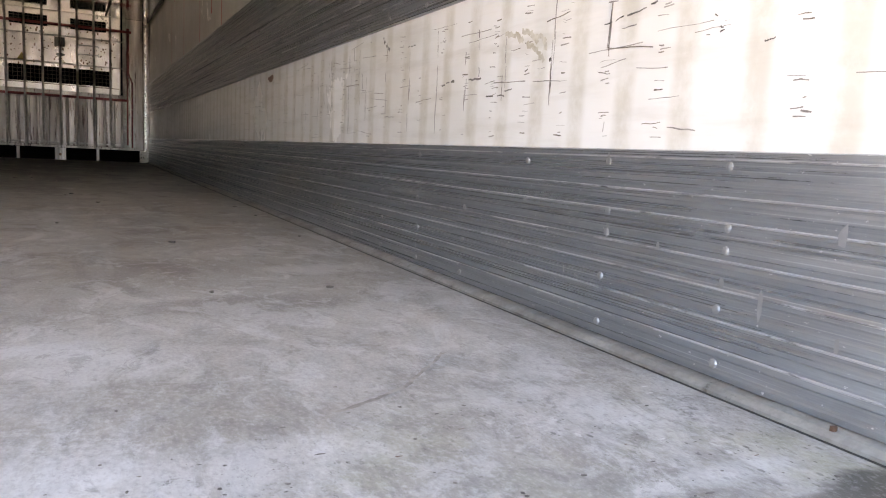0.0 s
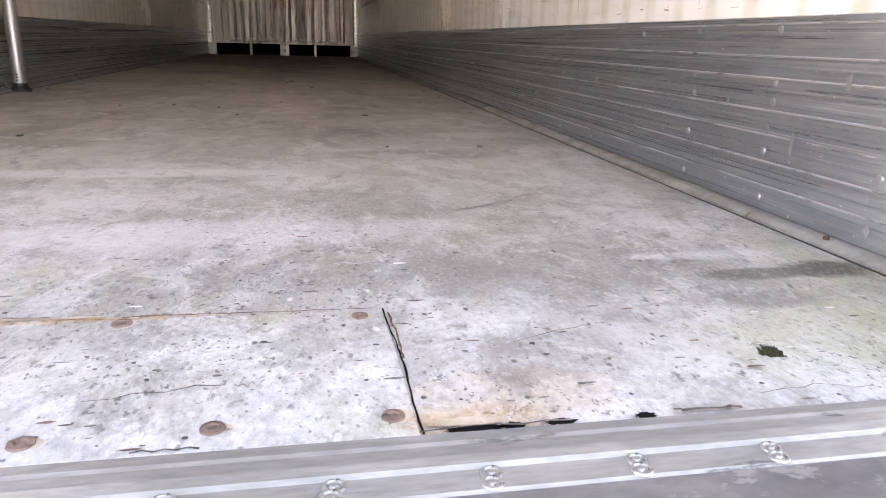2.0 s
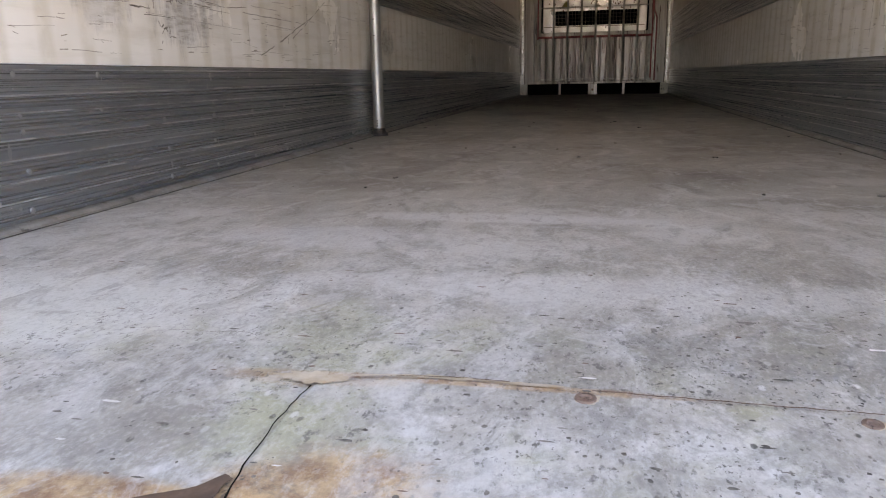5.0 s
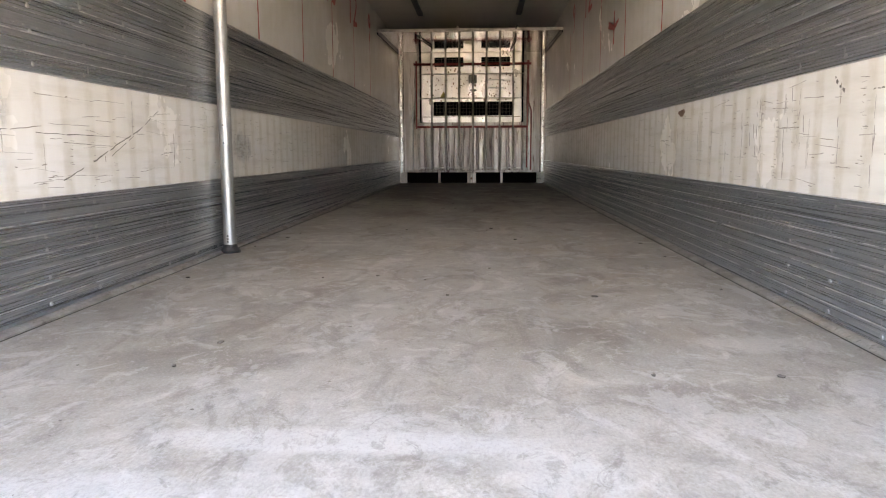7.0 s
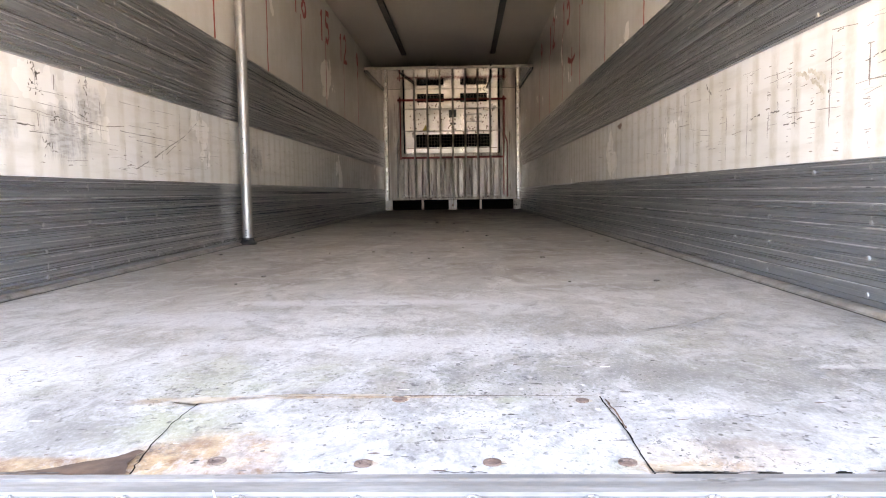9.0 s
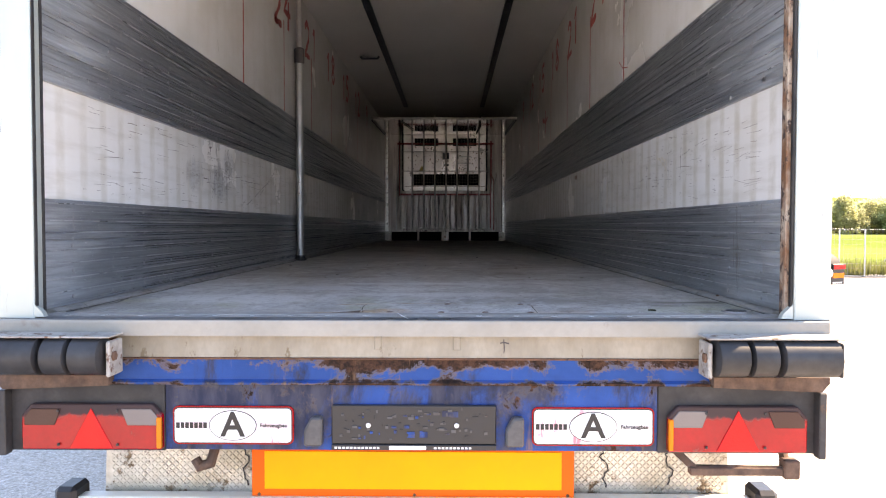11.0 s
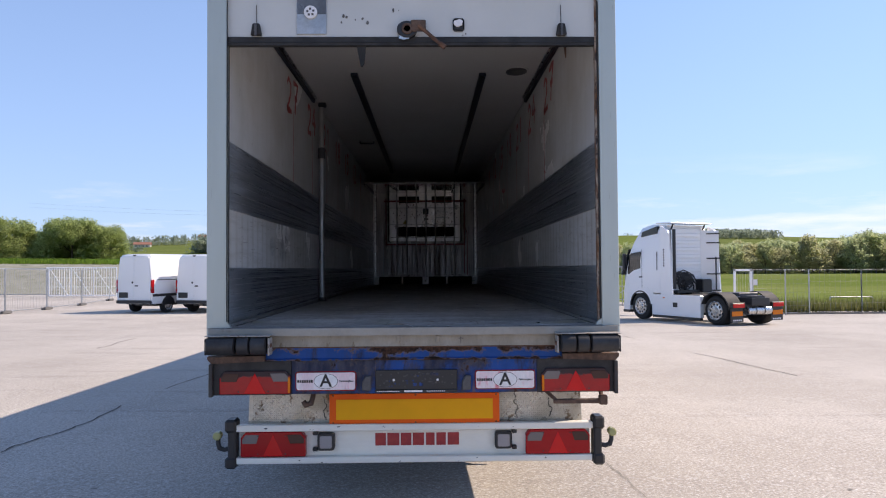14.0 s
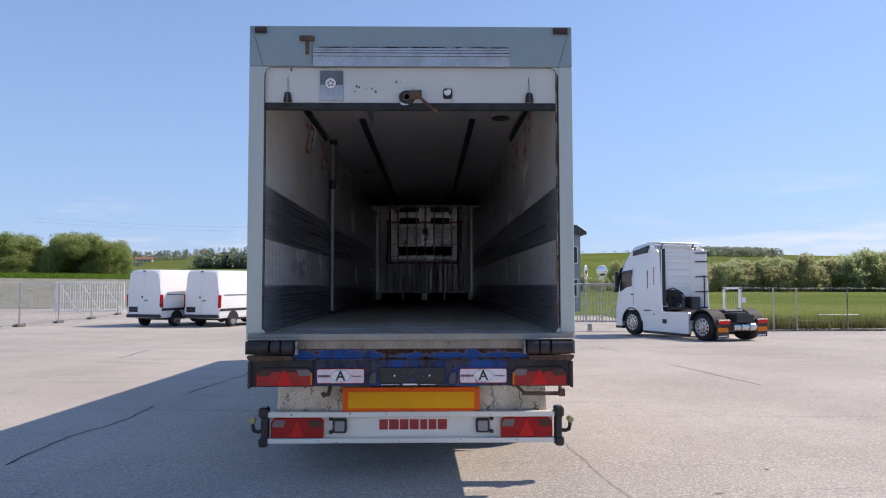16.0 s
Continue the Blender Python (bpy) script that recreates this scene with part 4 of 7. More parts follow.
for i in range(90):
    a, k = mr.uniform(0, 6.28), mr.random() ** 0.5 * 0.012
    x, y = 0.823 + k * math.cos(a), 0.238 + k * 0.7 * math.sin(a)
    rod((x, y, FL), (x + mr.gauss(0, 0.004), y + mr.gauss(0, 0.004), FL + mr.uniform(0.002, 0.006)), 0.0022, 4, bm, 0.0004)
tagged(part("moss_tuft", bm, MOSS, floor, "small tuft of moss"), kind="stuff")
part("loose_straw", rod((-0.046, 0.062, FL + 0.012), (-0.008, -0.016, FL + 0.004), 0.0008, 5), SIGNWHITE, trailer, "loose straw")
part("pale_chip", flat(blot(0.455, 0.60, 0.012, 0.0035, 8, 9), FL + 0.002), SIGNWHITE, floor)
part("metal_scrap", prism(blot(1.19, 0.62, 0.007, 0.004, 4, 8), FL + 0.014, FL + 0.02, "xy"), RUST, floor, "scrap of rusty metal")
drain = part("floor_drain", lathe([(0.0, 0.05), (0.004, 0.047), (0.004, 0.036), (-0.012, 0.034)], (1.104, 0.215, FL + 0.0005), "z", 24), STEEL, trailer, "round floor drain ring")
part("drain_hole", lathe([(0.0, 0.033), (0.0012, 0.032)], (1.104, 0.215, FL + 0.0042), "z", 20), BLACK, drain)
part("scrape", stroke(rough_line([(0.60, 0.93), (0.665, 0.958), (0.696, 0.976), (0.745, 1.01), (0.785, 1.056), (0.83, 1.10), (0.87, 1.146)], 4, 0.002), 0.009, on_floor, lift=0.002), RUBMARK, floor)
part("dark_seam", stroke([(-1.165, 0.16), (-1.15, 0.24), (-1.16, 0.34), (-1.14, 0.45), (-1.165, 0.58)], 0.012, on_floor, lift=0.0016), SCUFF, floor, "dirt packed along the kerb")
rnd = random.Random(4)
bm = bmesh.new()
for i in range(1000):
    if i % 5 == 0:
        x, y, k = rnd.uniform(-1.15, 1.15), 0.14 + 9.5 * rnd.random() ** 1.3, rnd.uniform(0.0008, 0.0026)
    else:
        x, y, k = rnd.gauss(0.45, 0.45), 0.14 + abs(rnd.gauss(0.30, 0.26)), 0.0005 + 0.0022 * rnd.random() ** 3
    if abs(x) > 1.15:
        continue
    k *= 1 + y * 0.22
    bm.faces.new([bm.verts.new((a, b, FL + (0.0018 if y > 0.44 or not -0.19 < x < 0.42 else 0.0034))) for a, b in blot(x, y, k * rnd.uniform(0.8, 1.6), k * rnd.uniform(0.8, 1.4), i, 7)])
tagged(part("floor_grit", bm, SCUFF, floor, "scattered specks of dirt"), kind="stuff")

bm = bmesh.new()
stain = random.Random(21)
for i in range(30):
    x, y, k = stain.uniform(-4.5, 5.5), stain.uniform(-6.0, 2.5), stain.uniform(0.006, 0.02)
    own = bmesh.new()
    own.faces.new([own.verts.new(on_yard(a, b, 0.0025)) for a, b in blot(x, y, k * stain.uniform(0.6, 2.4), k, i, 12)])
    join(bm, own)
tagged(part("oil_spots", bm, OIL, YARD_OB, "small dark oil spots"), kind="stuff")

for pts, w, m in (([(-0.15, 0.418), (-0.06, 0.431), (0.02, 0.4285), (0.09, 0.4265)], 0.0045, STAIN), ([(-0.10, 0.425), (-0.03, 0.432), (0.03, 0.430)], 0.0022, RUST), ([(0.12, 0.423), (0.2, 0.4205), (0.3, 0.418), (0.40, 0.416)], 0.0026, RUSTBOLT), ([(0.417, 0.40), (0.419, 0.33), (0.418, 0.27)], 0.003, RUST)):
    part("ochre_stain", stroke(rough_line(pts, 7, 0.0012), w, on_floor, lift=0.0044), m, floor, "rust bleeding along the repair sheet")

# loose chips of dirt further in
bm = bmesh.new()
rnd = random.Random(57)
for i in range(44):
    x, y, k = rnd.uniform(-1.12, 1.12), rnd.uniform(1.6, 10.5), rnd.uniform(0.003, 0.009)
    prism(blot(x, y, k * rnd.uniform(0.8, 1.8), k * 1.4, 300 + i, 8), FL + 0.0005, FL + 0.004, "xy", 0.0, bm)
tagged(part("dirt_chips", bm, SCUFF, floor, "dark chips of dirt lying on the floor"), kind="stuff")

# wear round the tail edge
rnd = random.Random(31)
for mat, count, label in ((SCUFF, 150, "dark chips near the tail edge"), (RUSTBOLT, 60, "rust pits near the tail edge"), (RUBPALE, 22, "pale scrapes near the tail edge")):
    bm = bmesh.new()
    for i in range(count):
        x, y = rnd.uniform(-1.1, 1.1), 0.13 + 0.75 * rnd.random() ** 1.8
        k = rnd.uniform(0.0012, 0.0046)
        flat(blot(x, y, k * rnd.uniform(0.9, 3.0), k * 0.6, i + count, 9), FL + 0.0036, bm)
    tagged(part("floor_chips", bm, mat, floor, label), kind="stuff")
for k in range(9):
    x, w = -1.05 + 0.25 * k + rnd.uniform(-0.06, 0.06), rnd.uniform(0.05, 0.14)
    part("edge_dirt", stroke([(x + w * j / 6, 0.1285 + rnd.uniform(-0.0015, 0.0035)) for j in range(7)], rnd.uniform(0.002, 0.0045), on_floor, lift=0.0037), SCUFF, floor, "dirt packed along the threshold")
for x, y, n in ((-0.62, 0.22, 7), (0.55, 0.30, 6), (0.12, 0.22, 5), (-0.45, 0.52, 8), (0.75, 0.15, 6)):
    pts = [(x, y)]
    for j in range(n):
        pts.append((pts[-1][0] + rnd.uniform(0.008, 0.03), pts[-1][1] + rnd.uniform(-0.008, 0.011)))
    part("hairline_crack", stroke(pts, 0.0014, on_floor, lift=0.0037), SCUFF, floor)
part("rust_stain", flat(blot(0.455, 0.140, 0.035, 0.008, 62, 26), FL + 0.0031), STAIN, floor, "rust along the open joint")

# sill and threshold
part("threshold_strip", prism([(0.038, FL + 0.001), (0.041, FL + 0.004), (0.052, FL + 0.004), (0.054, FL + 0.0025), (0.068, FL + 0.003), (0.071, FL + 0.0065), (0.083, FL + 0.0075), (0.086, FL + 0.005), (0.101, FL + 0.005), (0.105, FL + 0.0065), (0.118, FL + 0.006), (0.1215, FL + 0.002), (0.1215, FL - 0.02), (0.038, FL - 0.02)], -1.19, 1.19, "yz"), STRIP, trailer, "ridged aluminium threshold strip")
bm = bmesh.new()
edges_x = [-1.19, -0.052, 0.024, 0.053, 0.128, 1.19]
for i in range(5):
    if i in (1, 3):
        box(edges_x[i], edges_x[i + 1], -0.052, -0.016, FL - 0.001, FL + 0.002, bm=bm)
        box(edges_x[i], edges_x[i + 1], 0.014, 0.038, FL - 0.001, FL + 0.002, bm=bm)
    else:
        box(edges_x[i], edges_x[i + 1], -0.052, 0.038, FL - 0.001, FL + 0.002, bm=bm)
for x0, x1 in ((-0.052, 0.024), (0.053, 0.128)):
    ring = bmesh.new()
    for pts in (rounded(x0 - 0.002, x1 + 0.002, -0.018, 0.016, 0.010, 5), rounded(x0 + 0.001, x1 - 0.001, -0.015, 0.013, 0.009, 5)):
        for p in pts:
            ring.verts.new((p[0], p[1], FL + 0.0034))
    ring.verts.ensure_lookup_table()
    n = len(ring.verts) // 2
    for i in range(n):
        ring.faces.new([ring.verts[k] for k in (i, (i + 1) % n, n + (i + 1) % n, n + i)])
    bmesh.ops.solidify(ring, geom=ring.faces[:], thickness=0.0022)
    part("slot_rim", ring, STRIP, trailer, "worn bright rim of a latch slot")
# black block just under the sheet paints the slots' shade
part("slot_shade", box(-0.09, 0.16, -0.035, 0.034, FL - 0.04, FL - 0.0075), SHADEBLACK, trailer)
part("slot_catch", box(0.075, 0.11, -0.004, 0.006, FL - 0.0074, FL - 0.003, 0.001), STEEL, trailer)
part("tread_sheet", bm, TREAD, trailer, "dark worn steel tread sheet with two latch slots")
part("sill_lip", prism([(-0.0525, FL - 0.004), (-0.0525, FL + 0.0030), (-0.0545, FL + 0.0035), (-0.0575, FL + 0.001), (-0.0585, FL - 0.006), (-0.0585, 1.2545), (-0.006, 1.2545), (-0.006, 1.259), (-0.0525, 1.259)], -1.276, 1.276, "yz"), LIP, trailer, "pale alloy sill lip")
for s in (-1, 1):
    part("lip_end", box(s * 1.1905, s * 1.2755, -0.052, -0.0135, 1.2595, FL + 0.001, 0.002), LIP, trailer)
part("sill_beam", box(-0.925, 0.925, -0.0145, 0.02, 1.178, 1.254, 0.004), CREAM, trailer, "stained cream beam")
for x in (-0.10, 0.145):
    part("sill_tab", box(x - 0.012, x + 0.012, -0.019, -0.012, 1.205, 1.25, 0.003), CREAM, trailer)
part("weld_scar", stroke([(0.292, 1.197), (0.293, 1.215), (0.291, 1.24)], 0.0035, lambda a, b, h: (a, -0.0147 - h, b)), DARKGREY, trailer, "dark weld scar on the beam")
part("weld_scar", stroke([(0.280, 1.228), (0.292, 1.231), (0.308, 1.227)], 0.0045, lambda a, b, h: (a, -0.0147 - h, b), lift=0.002), DARKGREY, trailer, "dark weld scar on the beam")
rivet = None
for i in range(-9, 10):
    for dy in (0.047, 0.0615):
        bm = lathe([(0.0, 0.0092), (0.0020, 0.0086), (0.0022, 0.0064), (0.0004, 0.0054), (0.0004, 0.0038), (0.0024, 0.0026)], (0, 0, 0), "z", 14)
        r = part("rivet", bm, RIVETED, trailer) if rivet is None else new("rivet", rivet.data)
        rivet = rivet or r
        r.parent = trailer
        r.location = (-0.026 + 0.1205 * i + (0.003 if dy > 0.05 else 0.0), dy, FL + (0.0038 if dy < 0.05 else 0.0026))
        if r is not rivet:
            bm.free()

# rear frame
for s in (-1, 1):
    post = part("rear_post", box(s * (1.19 if s > 0 else 1.1805), s * 1.302, -0.012, 0.052, 1.254, 3.445, 0.004), FRAME, trailer, "silver-green aluminium rear post")
    part("door_seal", box(s * (1.170 if s > 0 else 1.176), s * (1.1895 if s > 0 else 1.180), 0.012 if s > 0 else 0.036, 0.05, FL + 0.01, 3.43, 0.003), SEAL if s < 0 else RUSTSEAL, post, "perished door seal" if s < 0 else "rusted inner post edge with peeling seal")
    part("seal_lip", box(s * (1.180 if s > 0 else 1.1765), s * (1.1885 if s > 0 else 1.180), -0.006, 0.009, FL + 0.01, 3.43, 0.002), SEAL, post)
    part("corner_gusset", prism([(s * 1.188, FL + 0.006), (s * 1.150, FL + 0.006), (s * 1.158, FL + 0.022), (s * 1.188, FL + 0.05)], -0.010, 0.012, "xz"), FRAME, post)
    part("top_gusset", prism([(s * 1.188, 3.442), (s * 1.13, 3.442), (s * 1.165, 3.425), (s * 1.188, 3.37)], -0.009, 0.014, "xz"), FRAME, post)
    part("foot_joint", stroke([(s * 1.191 + s * 0.011 * k, 1.302) for k in range(11)], 0.0025, lambda a, b, h: (a, -0.0135 - h, b)), DARKGREY, post)
    marks = random.Random(60 + s)
    for k in range(7):
        x, z, n = s * marks.uniform(1.2, 1.295), 1.32 + 2.0 * marks.random() ** 1.6, marks.uniform(0.01, 0.07)
        part("post_scratch", stroke([(x, z), (x + marks.gauss(0, 0.002), z + n * 0.5), (x + marks.gauss(0, 0.003), z + n)], marks.uniform(0.0006, 0.0014), lambda a, b, h: (a, -0.0132 - h, b)), RUBMARK, post)
    part("post_joint", stroke([(s * 1.19, 3.44), (s * 1.24, 3.62), (s * 1.29, 3.765)], 0.004, lambda a, b, h: (a, -0.0135 - h, b)), DARKGREY, post)
header = part("rear_header", box(-1.302, 1.302, -0.012, 0.02, 3.447, 3.776, 0.004), HEADER, trailer, "grey rear header")
trim = part("header_trim", prism([(-0.0125, 3.445), (-0.0200, 3.445), (-0.0200, 3.525), (-0.0260, 3.528), (-0.0260, 3.548), (-0.0200, 3.552), (-0.0200, 3.575), (-0.0240, 3.578), (-0.0240, 3.592), (-0.0125, 3.595)], -0.79, 0.795, "yz"), STEEL, trailer, "ridged aluminium drip rail")
# thin dark strips paint the shadow gaps along the rail's ridges
for z in (3.5265, 3.5535, 3.5765):
    part("trim_shade_strip", box(-0.788, 0.793, -0.0222, -0.0195, z - 0.0022, z + 0.0022), SEAL, trim)
rnd = random.Random(8)
bm = bmesh.new()
for i in range(90):
    x = rnd.uniform(-0.78, 0.78)
    w = rnd.uniform(0.008, 0.07)
    box(x, min(0.785, x + w), -0.0215, -0.018, 3.592, 3.5975 + rnd.random() * 0.006, bm=bm)
tagged(part("dirt_line", bm, SCUFF, trim), kind="stuff")
bracket = part("rust_bracket", box(-0.90, -0.78, -0.037, -0.0125, 3.648, 3.690, 0.006), DARKRUST, trailer, "rusted mounting bracket with run marks")
part("bracket_stem", box(-0.85, -0.825, -0.032, -0.014, 3.54, 3.646, 0.004), DARKRUST, bracket)
part("bracket_stem", rod((-0.80, -0.018, 3.46), (-0.80, -0.018, 3.646), 0.005, 8), LIP, bracket)
for x0, x1 in ((-1.258, -1.162), (1.15, 1.267)):
    ml = part("marker_lamp", box(x0, x1, -0.034, -0.0125, 3.712, 3.762, 0.004), BLACK, trailer, "dark marker lamp")
    part("lens", box(x0 + 0.012, x1 - 0.012, -0.042, -0.035, 3.72, 3.754, 0.004), LENS_B, ml)

# white flap panel below the header
panel = part("header_panel", box(-1.185, 1.185, 0.022, 0.06, 3.155, 3.446, 0.003), FLAP, trailer, "white flap panel with fittings")
lipseal = part("flap_seal", prism([(0.015, 3.10), (0.015, 3.154), (0.062, 3.154), (0.055, 3.10)], -1.183, 1.183, "yz"), SEAL, trailer, "black rubber flap seal")
part("seal_groove", box(-1.183, 1.183, 0.011, 0.0145, 3.118, 3.122), BLACK, lipseal)
part("torn_tab", prism([(-0.36, 3.10), (-0.30, 3.10), (-0.31, 2.99), (-0.325, 2.965), (-0.335, 2.97)], 0.03, 0.04, "xz"), SEAL, lipseal)
gp = part("gauge_plate", box(-0.74, -0.55, 0.012, 0.021, 3.172, 3.418, 0.002), STEEL, panel, "brushed aluminium plate with round gauge")
# dark sheet paints the reflection in the plate's upper half
part("plate_reflection", box(-0.737, -0.553, 0.0108, 0.0118, 3.30, 3.415), worn("painted_reflection", (0.13, 0.13, 0.135), (0.20, 0.20, 0.205), 5.0, 0.3, 0.5), gp, "dark reflection painted on the upper half")
part("gauge", lathe([(0.0, 0.042), (-0.012, 0.042), (-0.014, 0.038)], (-0.65, 0.0105, 3.31), "y", 24), SIGNWHITE, gp)
for i in range(5):
    a = i * 1.256 + 0.4
    part("gauge_spoke", box(-0.65 + 0.02 * math.cos(a) - 0.007, -0.65 + 0.02 * math.cos(a) + 0.007, -0.0045, -0.0027, 3.31 + 0.02 * math.sin(a) - 0.007, 3.31 + 0.02 * math.sin(a) + 0.007, 0.001), DARKGREY, gp)
for x in (-0.995, 0.955):
    hk = part("flap_catch", prism([(x - 0.022, 3.235), (x + 0.022, 3.235), (x + 0.034, 3.16), (x - 0.034, 3.16)], -0.012, 0.021, "xz", 0.005), SEAL, panel, "black spring catch")
    part("catch_pin", box(x - 0.008, x + 0.008, -0.022, -0.013, 3.15, 3.225, 0.003), DARKGREY, hk)
    part("catch_wire", rod((x, 0.014, 3.235), (x - 0.002, 0.014, 3.36), 0.0025, 6), DARKGREY, hk)
latch = part("latch_housing", prism(ellipse(-0.035, 3.195, 0.065, 0.055, 18), -0.02, 0.021, "xz", 0.006), BLACK, panel, "broken latch housing with hanging rusty rod")
part("latch_cup", lathe([(0.0, 0.036), (-0.012, 0.034), (-0.012, 0.022), (0.0, 0.02)], (-0.035, -0.021, 3.195), "y", 18), DARKRUST, latch)
part("latch_plate", box(-0.01, 0.085, -0.03, -0.021, 3.175, 3.25, 0.006), DARKRUST, latch)
part("latch_rod", rod((0.04, -0.04, 3.21), (0.19, -0.05, 3.075), 0.012, 10), RUST, latch)
part("rod_end", rod((0.175, -0.05, 3.09), (0.205, -0.052, 3.065), 0.017, 10), RUST, latch)
part("torn_foil", prism([(-0.085, 3.155), (-0.03, 3.15), (-0.02, 3.135), (-0.06, 3.128), (-0.09, 3.138)], -0.012, -0.006, "xz"), ALLOY, latch)
sock = part("socket_hole", box(0.258, 0.332, 0.01, 0.0205, 3.19, 3.272, 0.012), BLACK, panel, "open socket hole with foam")
part("foam_plug", prism(blot(0.295, 3.237, 0.03, 0.028, 21, 12), -0.006, 0.0095, "xz", 0.003), SIGNWHITE, sock)
bm = bmesh.new()
rnd = random.Random(12)
for cx, cz, n in ((-0.42, 3.275, 3), (-0.33, 3.27, 3), (-0.08, 3.31, 3), (-0.93, 3.40, 1), (0.36, 3.17, 2)):
    for i in range(n):
        x, z, k = cx + rnd.uniform(-0.05, 0.05), cz + rnd.uniform(-0.025, 0.025), rnd.uniform(0.003, 0.011)
        prism(blot(x, z, k, k * 1.3, i * 7 + n, 7), 0.0185, 0.0215, "xz", bm=bm)
tagged(part("paint_chips", bm, SCUFF, panel, "small dark chips in the paint"), kind="stuff")

# blue cross-member, buffers, lamps
part("corroded_ledge", prism([(-0.014, 1.1755), (-0.0155, 1.112), (-0.028, 1.104), (-0.026, 1.097), (0.02, 1.097), (0.02, 1.1755)], -0.93, 0.93, "yz"), LEDGE, trailer, "flaking blue ledge eaten by rust")
part("rust_seam", box(-0.925, 0.925, -0.0185, -0.0125, 1.1745, 1.181, 0.002), RUST, trailer)
for s in (-1, 1):
    part("ledge_end", prism([(s * 0.932, 1.13), (s * 1.285, 1.13), (s * 1.285, 1.112), (s * 1.262, 1.085), (s * 0.932, 1.098)], -0.048, 0.02, "xz"), DARKRUST, trailer, "rusted ledge end")
    part("lamp_carrier", box(s * 0.772, s * 1.272, -0.012, 0.02, 0.884, 1.096, 0.003), SOOT, trailer, "sooty grey lamp carrier")
    part("carrier_flange", box(s * 1.255, s * 1.277, -0.05, -0.0125, 0.878, 1.083, 0.003), SOOT, trailer)
part("cross_member", box(-0.771, 0.771, -0.01, 0.02, 0.888, 1.096, 0.002), BLUE, trailer, "blue painted cross-member with rust streaks")


def tail_lamp(x0, x1, z0, z1, y, amber, grime):
    """A broad tail lamp with a bevelled top edge, a triangle and two small upper windows."""
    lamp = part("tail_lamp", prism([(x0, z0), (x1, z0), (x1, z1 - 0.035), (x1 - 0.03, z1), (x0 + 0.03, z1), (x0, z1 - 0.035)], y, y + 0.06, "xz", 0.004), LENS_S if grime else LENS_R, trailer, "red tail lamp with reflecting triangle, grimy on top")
    w, h, c = x1 - x0, z1 - z0, (x0 + x1) / 2
    f = y - 0.004
    part("triangle", prism([(c - w * 0.155, z0 + 0.004), (c + w * 0.155, z0 + 0.004), (c, z1 - 0.012)], f, y + 0.002, "xz", 0.0015), LENS_T, lamp, "bright red triangle")
    for s, m in ((-1, LENS_B if amber > 0 else LENS_G), (1, LENS_G if amber > 0 else LENS_B)):
        a, b = c + s * w * 0.215, c + s * w * 0.475
        part("window", prism([(a + s * w * 0.045, z0 + h * 0.54), (b, z0 + h * 0.54), (b, z1 - h * 0.28), (b - s * w * 0.05, z1 - h * 0.10), (a, z1 - h * 0.10)], f, y + 0.002, "xz", 0.0015), m, lamp, "smoky reversing window" if m is LENS_G else "brown stained indicator window")
    if amber:
        xa = x1 - 0.014 if amber > 0 else x0
        part("side_strip", box(xa, xa + 0.014, f - 0.004, y + 0.01, z0 + 0.006, z0 + h * 0.72, 0.002), LENS_A, lamp, "amber side strip")
    for sx in (-0.23, 0.19):
        for kz in (0.12, 0.86):
            part("screw", lathe([(0.0, 0.005), (-0.003, 0.004)], (c + w * sx, f - 0.001, z0 + h * kz), "y", 8), BLACK, lamp)
    return lamp


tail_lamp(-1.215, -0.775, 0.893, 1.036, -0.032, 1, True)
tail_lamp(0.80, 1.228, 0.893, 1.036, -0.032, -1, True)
for s in (-1, 1):
    buf = part("dock_buffer", box(s * 0.878, s * 0.890, -0.15, -0.063, 1.145, 1.251, 0.004), BRACKET, trailer, "twin rubber dock buffer rollers in a rusty bracket")
    part("bracket_top", box(s * 0.876, s * 1.272, -0.155, -0.064, 1.2615, 1.267, 0.0015), BRACKET, buf)
    part("bracket_back", box(s * 0.891, s * 1.26, -0.078, -0.063, 1.148, 1.251, 0.002), RUST, buf)
    part("end_plate", box(s * 1.262, s * 1.272, -0.15, -0.063, 1.15, 1.251, 0.004), RUBBER, buf)
    for a, b in ((0.90, 0.995), (1.0, 1.078), (1.088, 1.26)):
        ro = part("roller", lathe([(s * a, 0.045), (s * (a + 0.006), 0.056), (s * (b - 0.006), 0.056), (s * b, 0.045)], (0, -0.125, 1.205), "x", 22), RUBBER, buf, "scuffed black rubber roller")
        smooth(ro)
    part("axle_bolt", lathe([(s * 0.871, 0.014), (s * 0.875, 0.016), (s * 0.879, 0.014)], (0, -0.125, 1.205), "x", 6), RUST, buf)

